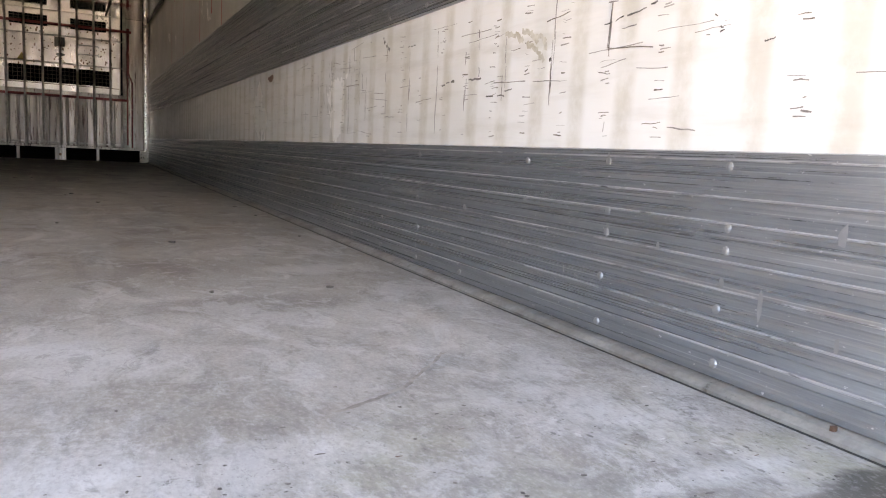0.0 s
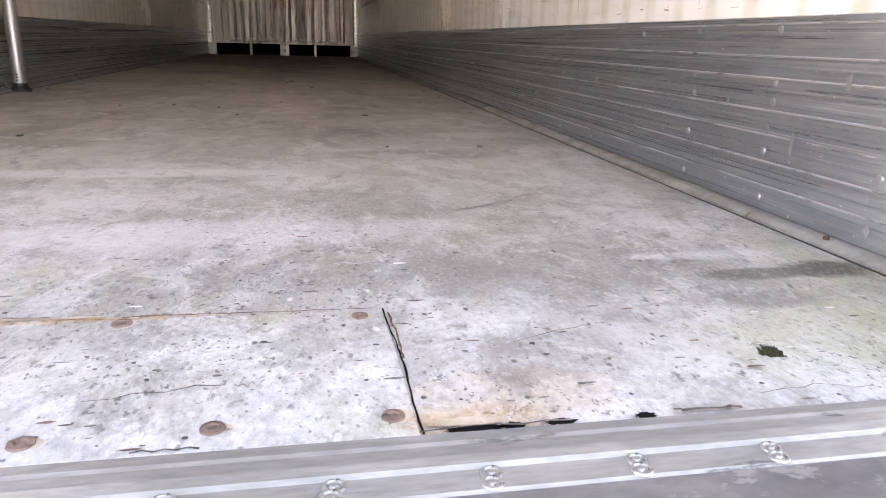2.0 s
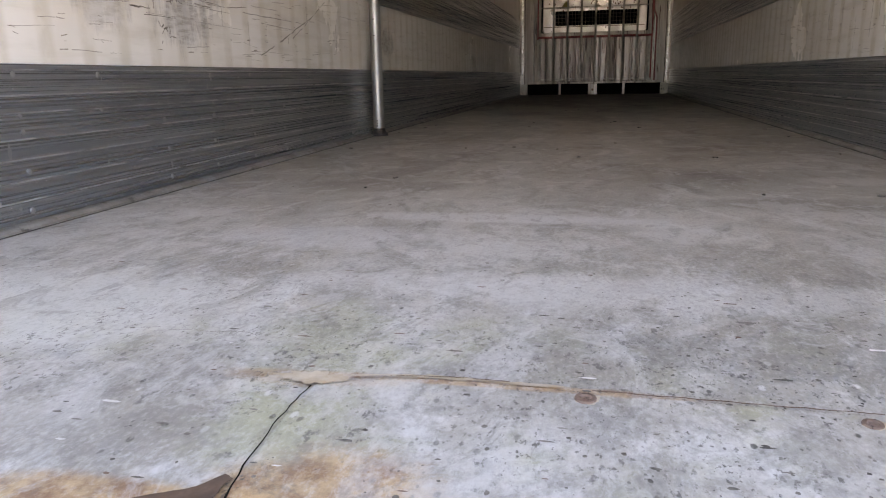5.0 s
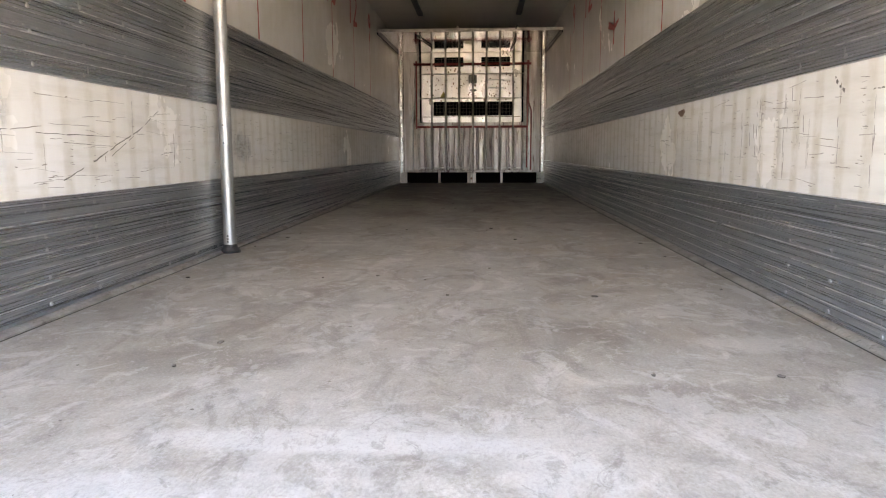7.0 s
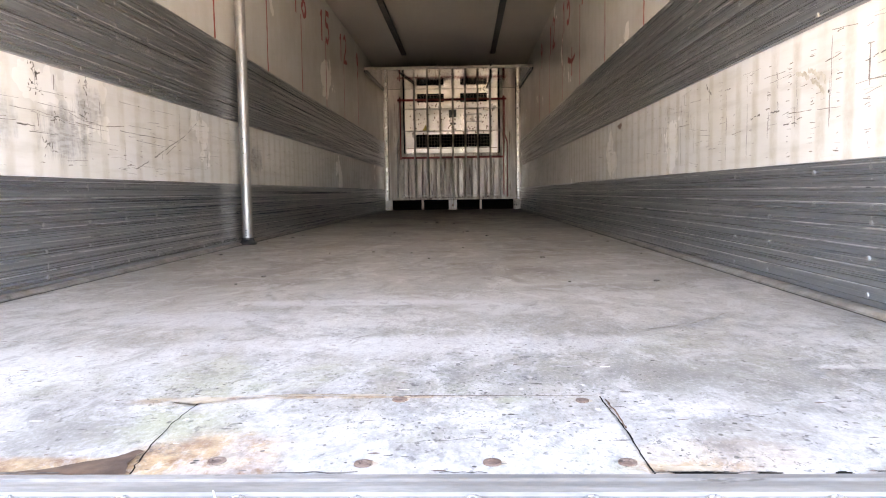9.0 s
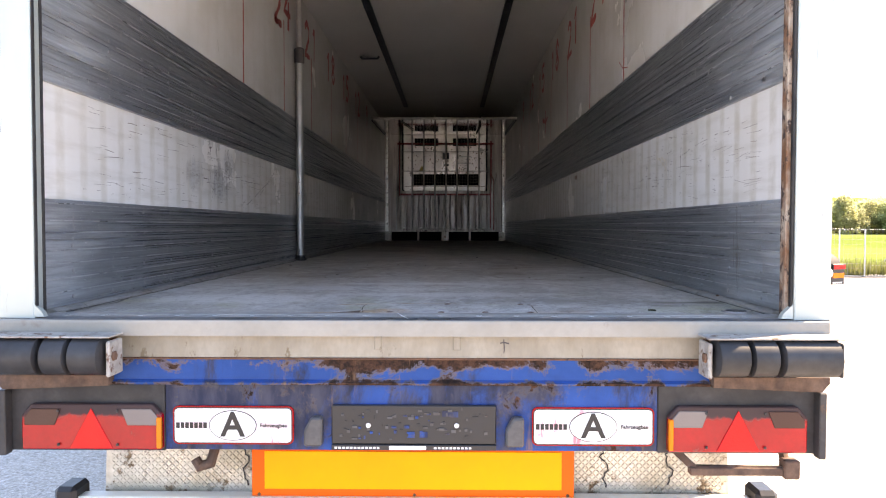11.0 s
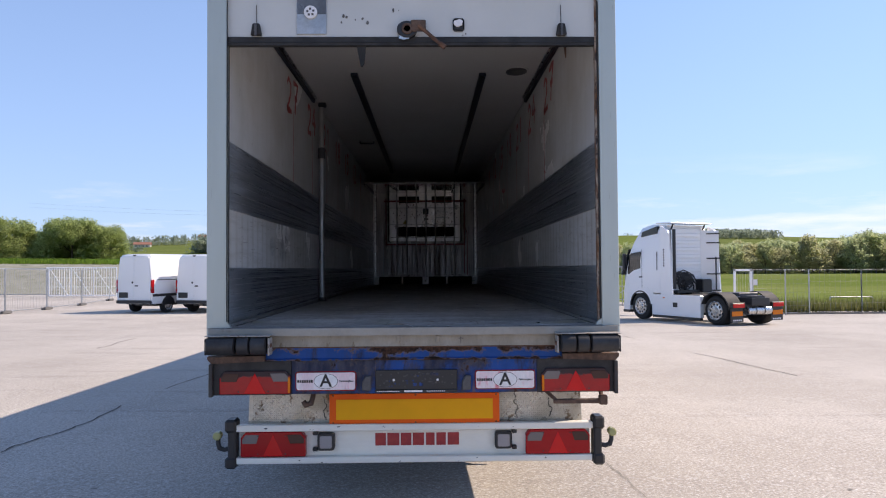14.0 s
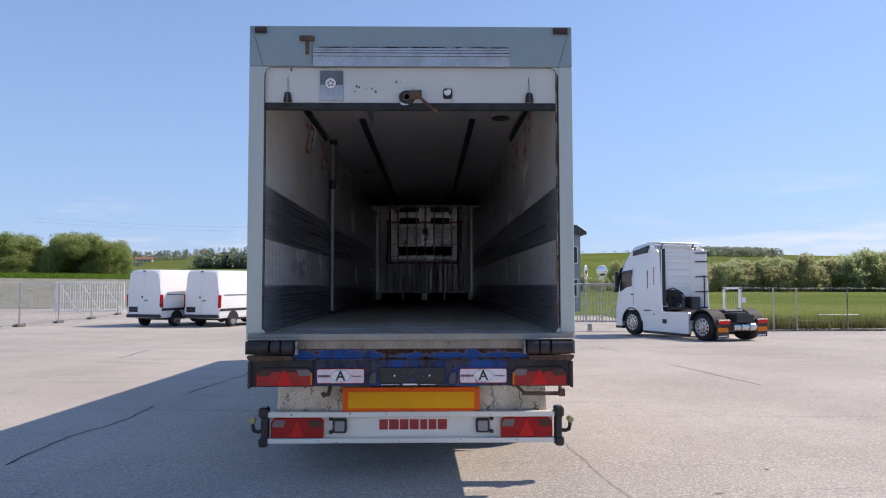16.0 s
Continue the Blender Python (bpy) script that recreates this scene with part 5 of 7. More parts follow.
for cx in (-0.555, 0.57):
    sg = part("country_sign", prism(rounded(cx - 0.19, cx + 0.19, 0.907, 1.028, 0.018), -0.018, -0.0105, "xz", 0.001), LENS_R, trailer, "white sign with oval letter A and faded red tint")
    part("sign_rim", prism(rounded(cx - 0.186, cx + 0.186, 0.911, 1.024, 0.015), -0.0195, -0.0182, "xz"), SIGNBLACK, sg)
    part("sign_face", prism(rounded(cx - 0.183, cx + 0.183, 0.914, 1.021, 0.013), -0.021, -0.0197, "xz"), SIGNRED, sg, "sun-faded red and white face")
    part("oval_ring", prism(ellipse(cx, 0.968, 0.075, 0.048), -0.0222, -0.0212, "xz"), SIGNBLACK, sg)
    part("oval", prism(ellipse(cx, 0.968, 0.0725, 0.0455), -0.0234, -0.0224, "xz"), SIGNWHITE, sg)
    words("A", 0.108, SIGNBLACK, sg, (cx, -0.0245, 0.968))
    words("Fahrzeugbau", 0.017, SIGNBLACK, sg, (cx + 0.128, -0.0222, 0.968))
    for i in range(7):
        part("name_bar", box(cx - 0.178 + i * 0.0142, cx - 0.167 + i * 0.0142, -0.0222, -0.0212, 0.959, 0.977), SIGNBLACK, sg)
holder = part("plate_holder", box(-0.245, 0.268, -0.026, -0.0105, 0.912, 1.034, 0.003), BLACK, trailer, "empty black number plate holder")
rnd = random.Random(31)
for i in range(70):
    x, z, w, h = rnd.uniform(-0.225, 0.235), rnd.uniform(0.925, 1.02), rnd.uniform(0.003, 0.018), rnd.uniform(0.003, 0.010)
    part("holder_rib", box(x, x + w, -0.0285 - 0.00002 * i, -0.0262, z, z + h), (DARKGREY, DARKGREY, BLUE, RUBBER)[i % 4], holder)
for x in (-0.13, 0.145):
    part("holder_screw", lathe([(0.0, 0.008), (-0.002, 0.007)], (x, -0.0288, 0.972), "y", 12), SIGNWHITE, holder)
for x, z in ((-0.01, 0.934), (0.03, 0.934), (0.10, 1.0), (0.125, 0.998)):
    part("holder_window", box(x, x + 0.025, -0.0288, -0.0263, z, z + 0.018), BLUE, holder)
ft = part("holder_foot", box(-0.245, 0.268, -0.03, -0.0105, 0.894, 0.911, 0.002), BLACK, holder)
for x0, x1 in ((-0.235, -0.09), (0.075, 0.20)):
    n = int((x1 - x0) / 0.012)
    for i in range(n):
        part("text_bar", box(x0 + i * 0.012, x0 + i * 0.012 + 0.008, -0.0312, -0.0302, 0.899, 0.905), SIGNWHITE, ft)
part("logo_bar", box(-0.065, 0.05, -0.0312, -0.0302, 0.8965, 0.9085), SIGNWHITE, ft)
for s, x in ((-1, -0.30), (1, 0.325)):
    part("plate_lamp", prism([(x - 0.028, 0.91), (x + 0.028, 0.91), (x + 0.028, 1.0), (x - 0.005, 1.0), (x - 0.028, 0.96)], -0.05, -0.0105, "xz", 0.006), DARKGREY, trailer, "grey plate lamp housing")

# reflector board and tread-plate apron behind the beam
board = part("reflector_board", box(-0.57, 0.557, 0.236, 0.246, 0.642, 0.842, 0.002), ORANGE, trailer, "yellow reflective board with red border")
part("board_face", box(-0.525, 0.513, 0.2325, 0.2355, 0.672, 0.805, 0.0008), YELLOW, board)
for x in (-0.545, 0.0, 0.535):
    for z in (0.652, 0.832):
        part("board_screw", lathe([(0.0, 0.006), (-0.003, 0.005)], (x, 0.2355, z), "y", 8), RUST, board)
for s in (-1, 1):
    apron = part("tread_apron", prism([(s * 0.36, 0.50), (s * 1.125, 0.50), (s * 1.105, 0.96), (s * 0.36, 0.96)], 0.30, 0.304, "xz"), CHECKER, trailer, "dirty aluminium tread plate")
    bm = bmesh.new()
    nx, nz = 58, 34
    for i in range(nx):
        for j in range(nz):
            x, z = 0.37 + i * 0.0128, 0.512 + j * 0.0128
            if x > 1.095:
                continue
            d = 1 if (i + j) % 2 else -1
            u, v = Vector((0.0068, 0.0068 * d)), Vector((-0.0018 * d, 0.0018))
            c = Vector((s * x, z))
            vs = [bm.verts.new((p.x, 0.2995, p.y)) for p in (c - u, c + v, c + u, c - v)]
            top = bm.verts.new((c.x, 0.2965, c.y))
            for a, b in zip(vs, vs[1:] + vs[:1]):
                bm.faces.new((a, b, top))
    bmesh.ops.recalc_face_normals(bm, faces=bm.faces[:])
    tagged(part("tread_pattern", bm, CHECKER, apron), kind="stuff")
for pts in ([(0.66, 0.84), (0.675, 0.80), (0.66, 0.77), (0.69, 0.73), (0.67, 0.70), (0.68, 0.66)], [(0.90, 0.80), (0.89, 0.76), (0.915, 0.72), (0.90, 0.67)], [(-0.61, 0.80), (-0.60, 0.75), (-0.62, 0.71), (-0.60, 0.66)]):
    part("apron_crack", stroke(rough_line(pts, 4, 0.006), 0.007, lambda a, b, h: (a, 0.296 - h, b)), SEAL, trailer)
part("tow_hook", pipe([(-0.655, 0.12, 0.89), (-0.655, 0.10, 0.85), (-0.665, 0.09, 0.81), (-0.70, 0.09, 0.80), (-0.715, 0.09, 0.825)], 0.016, 10), DARKRUST, trailer, "rusty rope hook")
st = part("folding_step", pipe([(0.83, 0.05, 0.89), (0.90, 0.02, 0.825), (1.19, 0.02, 0.825), (1.19, 0.06, 0.89)], 0.014, 4), DARKRUST, trailer, "rusty folded step bracket")
part("step_bar", box(0.88, 1.215, 0.0, 0.03, 0.808, 0.834, 0.004), DARKRUST, st)
part("step_tip", box(1.17, 1.22, -0.01, 0.035, 0.80, 0.86, 0.005), DARKRUST, st)

# underrun bumper
bump_web = part("bumper", box(-1.17, 1.165, 0.275, 0.29, 0.40, 0.64), BUMPER, trailer, "white underrun bumper with lamps and red letters")
part("flange", box(-1.19, 1.175, 0.215, 0.2745, 0.602, 0.646, 0.005), BUMPER, bump_web)
part("flange", box(-1.185, 1.17, 0.215, 0.2745, 0.392, 0.432, 0.005), BUMPER, bump_web)
for x0, x1 in ((-0.27, -0.20), (-0.19, -0.11), (-0.10, -0.03), (-0.02, 0.055), (0.068, 0.125), (0.137, 0.20), (0.212, 0.288)):
    part("brand_block", box(x0, x1, 0.2715, 0.2745, 0.492, 0.574), LETTER, bump_web, "dark red block in place of a brand letter")
bm = bmesh.new()
chip = random.Random(44)
for i in range(16):
    x, z, k = chip.uniform(-1.12, 1.12), chip.choice((chip.uniform(0.61, 0.64), chip.uniform(0.398, 0.426))), chip.uniform(0.0015, 0.005)
    prism(blot(x, z, k * chip.uniform(1, 3), k, i, 8), 0.2142, 0.2155, "xz", bm=bm)
tagged(part("paint_chips", bm, SCUFF, bump_web, "chips in the bumper paint"), kind="stuff")
tail_lamp(-1.15, -0.725, 0.438, 0.598, 0.222, 0, False)
tail_lamp(0.73, 1.155, 0.438, 0.598, 0.222, 0, False)
for x in (-0.592, 0.582):
    rl = part("reversing_lamp", prism(rounded(x - 0.056, x + 0.056, 0.472, 0.586, 0.018), 0.225, 0.2745, "xz", 0.006), BLACK, bump_web, "square reversing lamp in a black bezel")
    part("lens", prism(rounded(x - 0.040, x + 0.040, 0.488, 0.570, 0.01), 0.219, 0.2245, "xz", 0.003), MILKY, rl, "clear milky lens")
    sg = -1 if x > 0 else 1
    part("bracket", box(x - sg * 0.09, x - sg * 0.057, 0.24, 0.274, 0.465, 0.49, 0.005), BLACK, rl)
    part("bracket", box(x - sg * 0.09, x - sg * 0.057, 0.24, 0.274, 0.57, 0.60, 0.005), BLACK, rl)
for s in (-1, 1):
    cap = part("bumper_end", box(s * 1.178, s * 1.232, 0.205, 0.30, 0.372, 0.672, 0.01), BLACK, bump_web, "black plastic bumper end with stalk lamp")
    part("end_knuckle", box(s * 1.175, s * 1.25, 0.195, 0.31, 0.60, 0.685, 0.014), BLACK, cap)
    part("end_knuckle", box(s * 1.175, s * 1.25, 0.195, 0.31, 0.365, 0.44, 0.014), BLACK, cap)
    part("stalk", pipe([(s * 1.23, 0.25, 0.49), (s * 1.265, 0.25, 0.482), (s * 1.295, 0.25, 0.492), (s * 1.305, 0.25, 0.525), (s * 1.305, 0.25, 0.56)], 0.015, 10), RUBBER, cap)
    part("stalk_lamp", lathe([(-0.03, 0.02), (-0.024, 0.027), (0.024, 0.027), (0.03, 0.02)], (s * 1.308, 0.25, 0.575), "y", 16), STALK, cap, "clear yellow stalk lamp")

# running gear
for s in (-1, 1):
    part("chassis_rail", box(s * 0.55 - 0.06, s * 0.55 + 0.06, 0.35, 12.3, 0.84, 1.055), DARKGREY, trailer)
    part("bumper_strut", box(s * 0.55 - 0.05, s * 0.55 + 0.05, 0.31, 0.40, 0.42, 0.86), DARKGREY, trailer)
    part("landing_leg", box(s * 0.75 - 0.06, s * 0.75 + 0.06, 9.8, 9.94, ground_z(0.75, 9.87), 1.05), DARKGREY, trailer)
    for y in (2.15, 3.46, 4.77):
        gz = ground_z(s, y)
        wh = part("wheel", lathe([(s * 0.87, 0.44), (s * 0.89, 0.505), (s * 0.93, 0.52), (s * 1.17, 0.52), (s * 1.21, 0.505), (s * 1.23, 0.44), (s * 1.20, 0.29), (s * 1.12, 0.27), (s * 1.10, 0.12)], (0, y, gz + 0.515), "x", 28), TYRE, trailer, "black trailer tyre")
        part("rim", lathe([(s * 1.13, 0.27), (s * 1.215, 0.292), (s * 1.21, 0.25), (s * 1.15, 0.2), (s * 1.19, 0.11), (s * 1.20, 0.05)], (0, y, gz + 0.515), "x", 24), STEEL, wh)
        part("mudguard", prism([(y + 0.62 * math.cos(radians(a)), gz + 0.515 + 0.62 * math.sin(radians(a))) for a in range(25, 156, 13)] + [(y + 0.60 * math.cos(radians(a)), gz + 0.515 + 0.60 * math.sin(radians(a))) for a in range(155, 24, -13)], s * 0.86, s * 1.24, "yz"), BLACK, trailer)
for y in (2.15, 3.46, 4.77):
    part("axle", rod((-1.0, y, 0.55 - 0.018 * y + 0.1), (1.0, y, 0.55 - 0.018 * y + 0.1), 0.06, 12), DARKGREY, trailer)

# ---- bulkhead and cooling unit at the front ----
BY = 12.03
bulk = thing("bulkhead_grille", "battered white bulkhead frame with protective bars before the cooling unit", "bulkhead")
# near-black plate: the unlit depth behind the frame put into its colour
part("back_plate", box(-1.215, 1.215, BY + 0.28, BY + 0.31, FL, ROOF - 0.002), SHADEBLACK, bulk)
for s in (-1, 1):
    part("side_panel", box(s * 0.885, s * 1.13, BY + 0.02, BY + 0.04, 1.48, 3.44), BULK, bulk, "grey-white side panel")
    part("corner_post", prism([(s * 1.135, BY - 0.03), (s * 1.215, BY - 0.03), (s * 1.215, BY + 0.04), (s * 1.14, BY + 0.04)], 1.48, 3.44, "xy"), BULK, bulk)
    part("bright_edge", box(s * 1.150, s * 1.182, BY - 0.042, BY - 0.031, 1.48, 3.40, 0.003), ALLOY, bulk, "bright aluminium edge strip")
    part("post_foot", box(s * 1.085, s * 1.205, BY - 0.02, BY + 0.05, FL + 0.001, 1.478, 0.004), FOOT, bulk, "pale worn post foot")
    part("thin_leg", box(s * 0.52 - 0.018 - 0.02, s * 0.52 + 0.018 - 0.02, BY, BY + 0.04, FL + 0.001, 1.478), BULK, bulk)
    part("panel_edge", pipe([(s * 0.98, BY + 0.012, 1.52), (s * 0.98, BY + 0.012, 2.50), (s * 0.93, BY + 0.012, 2.64), (s * 0.93, BY + 0.012, 3.3)], 0.012, 6), REDIRON if s > 0 else STEEL, bulk)
    part("red_post", box(s * 0.915 - 0.012, s * 0.915 + 0.012, BY - 0.02, BY + 0.01, 1.56 if s > 0 else 2.2, 3.3), REDIRON, bulk)
mid = part("middle_leg", box(-0.072, 0.072, BY, BY + 0.05, FL + 0.001, 1.478, 0.003), BULK, bulk)
part("leg_hole", lathe([(0.0, 0.02), (0.002, 0.018)], (0, BY - 0.002, 1.38), "y", 12), RUST, mid)
bm = bmesh.new()
prof = []
x = -0.88
k = 0
while x < 0.88:
    w = (0.095, 0.03)[k % 2]
    prof += [(x, 0.0 if k % 2 == 0 else 0.05), (min(0.88, x + w - 0.014), 0.0 if k % 2 == 0 else 0.05)]
    x += w
    k += 1
lo = [bm.verts.new((a, BY + 0.03 + d, 1.52)) for a, d in prof]
hi = [bm.verts.new((a, BY + 0.03 + d, 2.24)) for a, d in prof]
for i in range(len(prof) - 1):
    bm.faces.new((lo[i], lo[i + 1], hi[i + 1], hi[i]))
part("ribbed_panel", bm, BULK, bulk, "vertically ribbed lower panel streaked with grime")
part("base_rail", box(-1.06, 1.06, BY - 0.01, BY + 0.06, 1.482, 1.515, 0.004), BULK, bulk)
part("lower_rail", box(-0.9, 0.9, BY - 0.035, BY - 0.012, 1.545, 1.568, 0.003), BARPAINT, bulk)
part("middle_rail", box(-0.9, 0.93, BY - 0.03, BY + 0.03, 2.215, 2.25, 0.003), REDIRON, bulk)
part("top_rail", box(-0.96, 0.97, BY - 0.03, BY - 0.004, 3.228, 3.265, 0.003), REDIRON, bulk, "red oxide top bar")
for x in (-0.66, -0.43, -0.205, 0.02, 0.24, 0.46, 0.68):
    part("bar", rod((x, BY - 0.045, 1.50), (x, BY - 0.045, 3.43), 0.0155, 8), BARPAINT, bulk)
for z in (2.70, 3.09):
    part("cross_bar", rod((-0.86, BY - 0.012, z), (0.86, BY - 0.012, z), 0.009, 8), BARPAINT, bulk)
for x in (-0.885, 0.87):
    part("frame_bar", box(x - 0.02, x + 0.02, BY - 0.01, BY + 0.03, 1.52, 3.44, 0.003), BARPAINT, bulk)

# solid black block, painted shade for the air gap at the floor
part("gap_shade", box(-1.05, 1.05, BY + 0.06, BY + 0.27, FL + 0.001, 1.479), SHADEBLACK, bulk, "black block painting the shade of the air gap under the bulkhead")
unit = thing("cooling_unit", "speckled white cooling unit with black louvres behind bars", "refrigeration unit")
face = part("casing", box(-0.85, 0.83, BY + 0.12, BY + 0.27, 2.32, 3.46, 0.012), CASING, unit, "white painted casing with rust specks")
for x0, x1, z0, z1 in ((-0.62, -0.14, 3.22, 3.37), (0.155, 0.63, 3.22, 3.37), (-0.64, 0.68, 2.42, 2.65)):
    gr = part("louvre", box(x0, x1, BY + 0.10, BY + 0.119, z0, z1, 0.003), SHADEBLACK, unit, "black louvred outlet")
    n = int((x1 - x0) / 0.055)
    for i in range(1, n):
        part("slat", box(x0 + (x1 - x0) * i / n - 0.003, x0 + (x1 - x0) * i / n + 0.003, BY + 0.088, BY + 0.099, z0 + 0.004, z1 - 0.004), DARKGREY, gr)
    for i in range(1, 4):
        part("slat", box(x0 + 0.004, x1 - 0.004, BY + 0.084, BY + 0.087, z0 + (z1 - z0) * i / 4 - 0.003, z0 + (z1 - z0) * i / 4 + 0.003), DARKGREY, gr)
part("hatch", box(-0.055, 0.08, BY + 0.11, BY + 0.119, 2.95, 3.085, 0.003), BLACK, unit, "small black square hatch")
part("badge", prism(ellipse(0.02, 2.835, 0.06, 0.024, 20), BY + 0.112, BY + 0.119, "xz"), BLACK, unit, "dark oval badge")
part("warning_triangle", prism([(-0.545, 2.70), (-0.40, 2.70), (-0.472, 2.82)], BY + 0.114, BY + 0.119, "xz"), worn("faded_yellow", (0.30, 0.23, 0.05), (0.40, 0.32, 0.08), 20.0), unit, "faded yellow warning triangle")
for z in (3.0, 2.87):
    part("handle", pipe([(0.26, BY + 0.118, z - 0.02), (0.27, BY + 0.10, z), (0.52, BY + 0.10, z), (0.53, BY + 0.118, z - 0.02)], 0.008, 6), STEEL, unit)
part("drip_tray", box(-0.83, 0.81, BY + 0.07, BY + 0.118, 2.31, 2.40, 0.006), CASING, unit, "white drip tray with rust specks")
part("tray_seam", box(-0.82, 0.80, BY + 0.066, BY + 0.0695, 2.395, 2.405), RUST, unit)
part("apron", box(-0.87, 0.86, BY + 0.10, BY + 0.112, 2.20, 2.309), BULK, unit, "grimy apron below the casing")
rnd = random.Random(77)
bm = bmesh.new()
for i in range(130):
    x, z, k2 = rnd.uniform(-0.78, 0.76), rnd.uniform(2.66, 3.2), rnd.uniform(0.003, 0.015)
    prism(blot(x, z, k2, k2 * rnd.uniform(0.6, 2), i, 6), BY + 0.1165, BY + 0.1195, "xz", bm=bm)
tagged(part("rust_specks", bm, RUST, unit, "rust specks on the casing"), kind="stuff")

baffle = thing("air_baffle", "shiny sloping air baffle shelf below the ceiling", "baffle")
part("plate", prism([(9.60, 3.375), (9.60, 3.39), (12.02, 3.455), (12.02, 3.44)], -1.205, 1.205, "yz"), GLOSS, baffle)
part("front_edge", box(-1.207, 1.207, 9.575, 9.605, 3.37, 3.405, 0.004), BARPAINT, baffle, "bright folded front edge")
for s in (-1, 1):
    part("side_trim", prism([(9.6, 3.345), (9.6, 3.372), (12.0, 3.437), (12.0, 3.41)], s * 1.19, s * 1.207, "yz"), BLACK, baffle)
part("rivet", lathe([(0.0, 0.014), (-0.008, 0.01)], (-0.15, 9.574, 3.42), "y", 10), SIGNWHITE, baffle)
part("strap", pipe([(0.62, 9.58, 3.44), (0.60, 9.57, 3.40), (0.64, 10.4, 3.36), (0.62, 11.9, 3.43)], 0.010, 6), SEAL, baffle)
part("strap", pipe([(-0.75, 9.58, 3.40), (-0.70, 10.2, 3.375), (-0.60, 11.2, 3.40)], 0.008, 6), SEAL, baffle)

# ---- load pole ----
pole = thing("load_pole", "scratched telescopic aluminium load pole standing between floor and ceiling", "pole", (-1.155, 3.77, FL))
smooth(part("lower_tube", rod((0, 0, 0.03), (0, 0, 1.72), 0.033, 20), POLISH, pole, "worn aluminium tube"))
smooth(part("collar", lathe([(1.66, 0.034), (1.665, 0.042), (1.78, 0.042), (1.79, 0.028)], (0, 0, 0), "z", 18), DARKGREY, pole, "dark clamp collar"))
smooth(part("upper_tube", rod((0, 0, 1.72), (0, 0, 2.27), 0.027, 20), POLISH, pole))
part("head", box(-0.035, 0.055, -0.035, 0.035, 2.265, 2.318, 0.008), BLACK, pole, "black rubber head pad")
part("foot", lathe([(0.0005, 0.052), (0.012, 0.052), (0.03, 0.037), (0.045, 0.035)], (0, 0, 0), "z", 20), RUBBER, pole, "black rubber foot")
for z in (0.075, 0.06, 0.09, 0.57, 0.66):
    part("pin_hole", lathe([(0.0, 0.005), (-0.001, 0.004)], (0, -0.0328, z), "y", 8), BLACK, pole)
part("lamp_cord", rod((-1.19, 3.9, 3.25), (-1.19, 3.9, 3.55), 0.003, 5), DARKGREY, trailer)

# ---- marks on the walls ----
walls = [o for o in trailer.children if o.name.startswith("side_wall")]


def on_wall(s):
    return lambda a, b, h: (s * (WALL - h), a, b)


DIGITS = {"1": [[(0.3, 0.75), (0.55, 1.0), (0.5, 0.0)]], "2": [[(0.1, 0.8), (0.35, 1.0), (0.75, 0.85), (0.7, 0.55), (0.2, 0.1), (0.05, 0.0), (0.9, 0.05)]],
          "4": [[(0.6, 1.0), (0.05, 0.4), (0.9, 0.42)], [(0.65, 0.75), (0.6, 0.0)]], "5": [[(0.85, 1.0), (0.2, 0.97), (0.15, 0.55), (0.6, 0.6), (0.8, 0.3), (0.5, 0.02), (0.05, 0.1)]],
          "7": [[(0.05, 0.95), (0.9, 1.0), (0.45, 0.4), (0.35, 0.0)], [(0.25, 0.5), (0.75, 0.52)]], "8": [[(0.5, 0.52), (0.2, 0.75), (0.5, 1.0), (0.8, 0.78), (0.5, 0.52), (0.15, 0.25), (0.5, 0.0), (0.85, 0.25), (0.5, 0.52)]],
          "9": [[(0.8, 0.75), (0.5, 0.55), (0.2, 0.78), (0.5, 1.0), (0.8, 0.78), (0.7, 0.3), (0.5, 0.0)]], "6": [[(0.7, 1.0), (0.25, 0.5), (0.2, 0.2), (0.5, 0.0), (0.8, 0.22), (0.5, 0.48), (0.22, 0.3)]]}


def dense(pts, n=4, jit=0.0):
    out = []
    for p, q in zip(pts, pts[1:]):
        for i in range(n):
            k = i / n
            out.append((p[0] + (q[0] - p[0]) * k + random.uniform(-jit, jit), p[1] + (q[1] - p[1]) * k + random.uniform(-jit, jit)))
    return out + [pts[-1]]


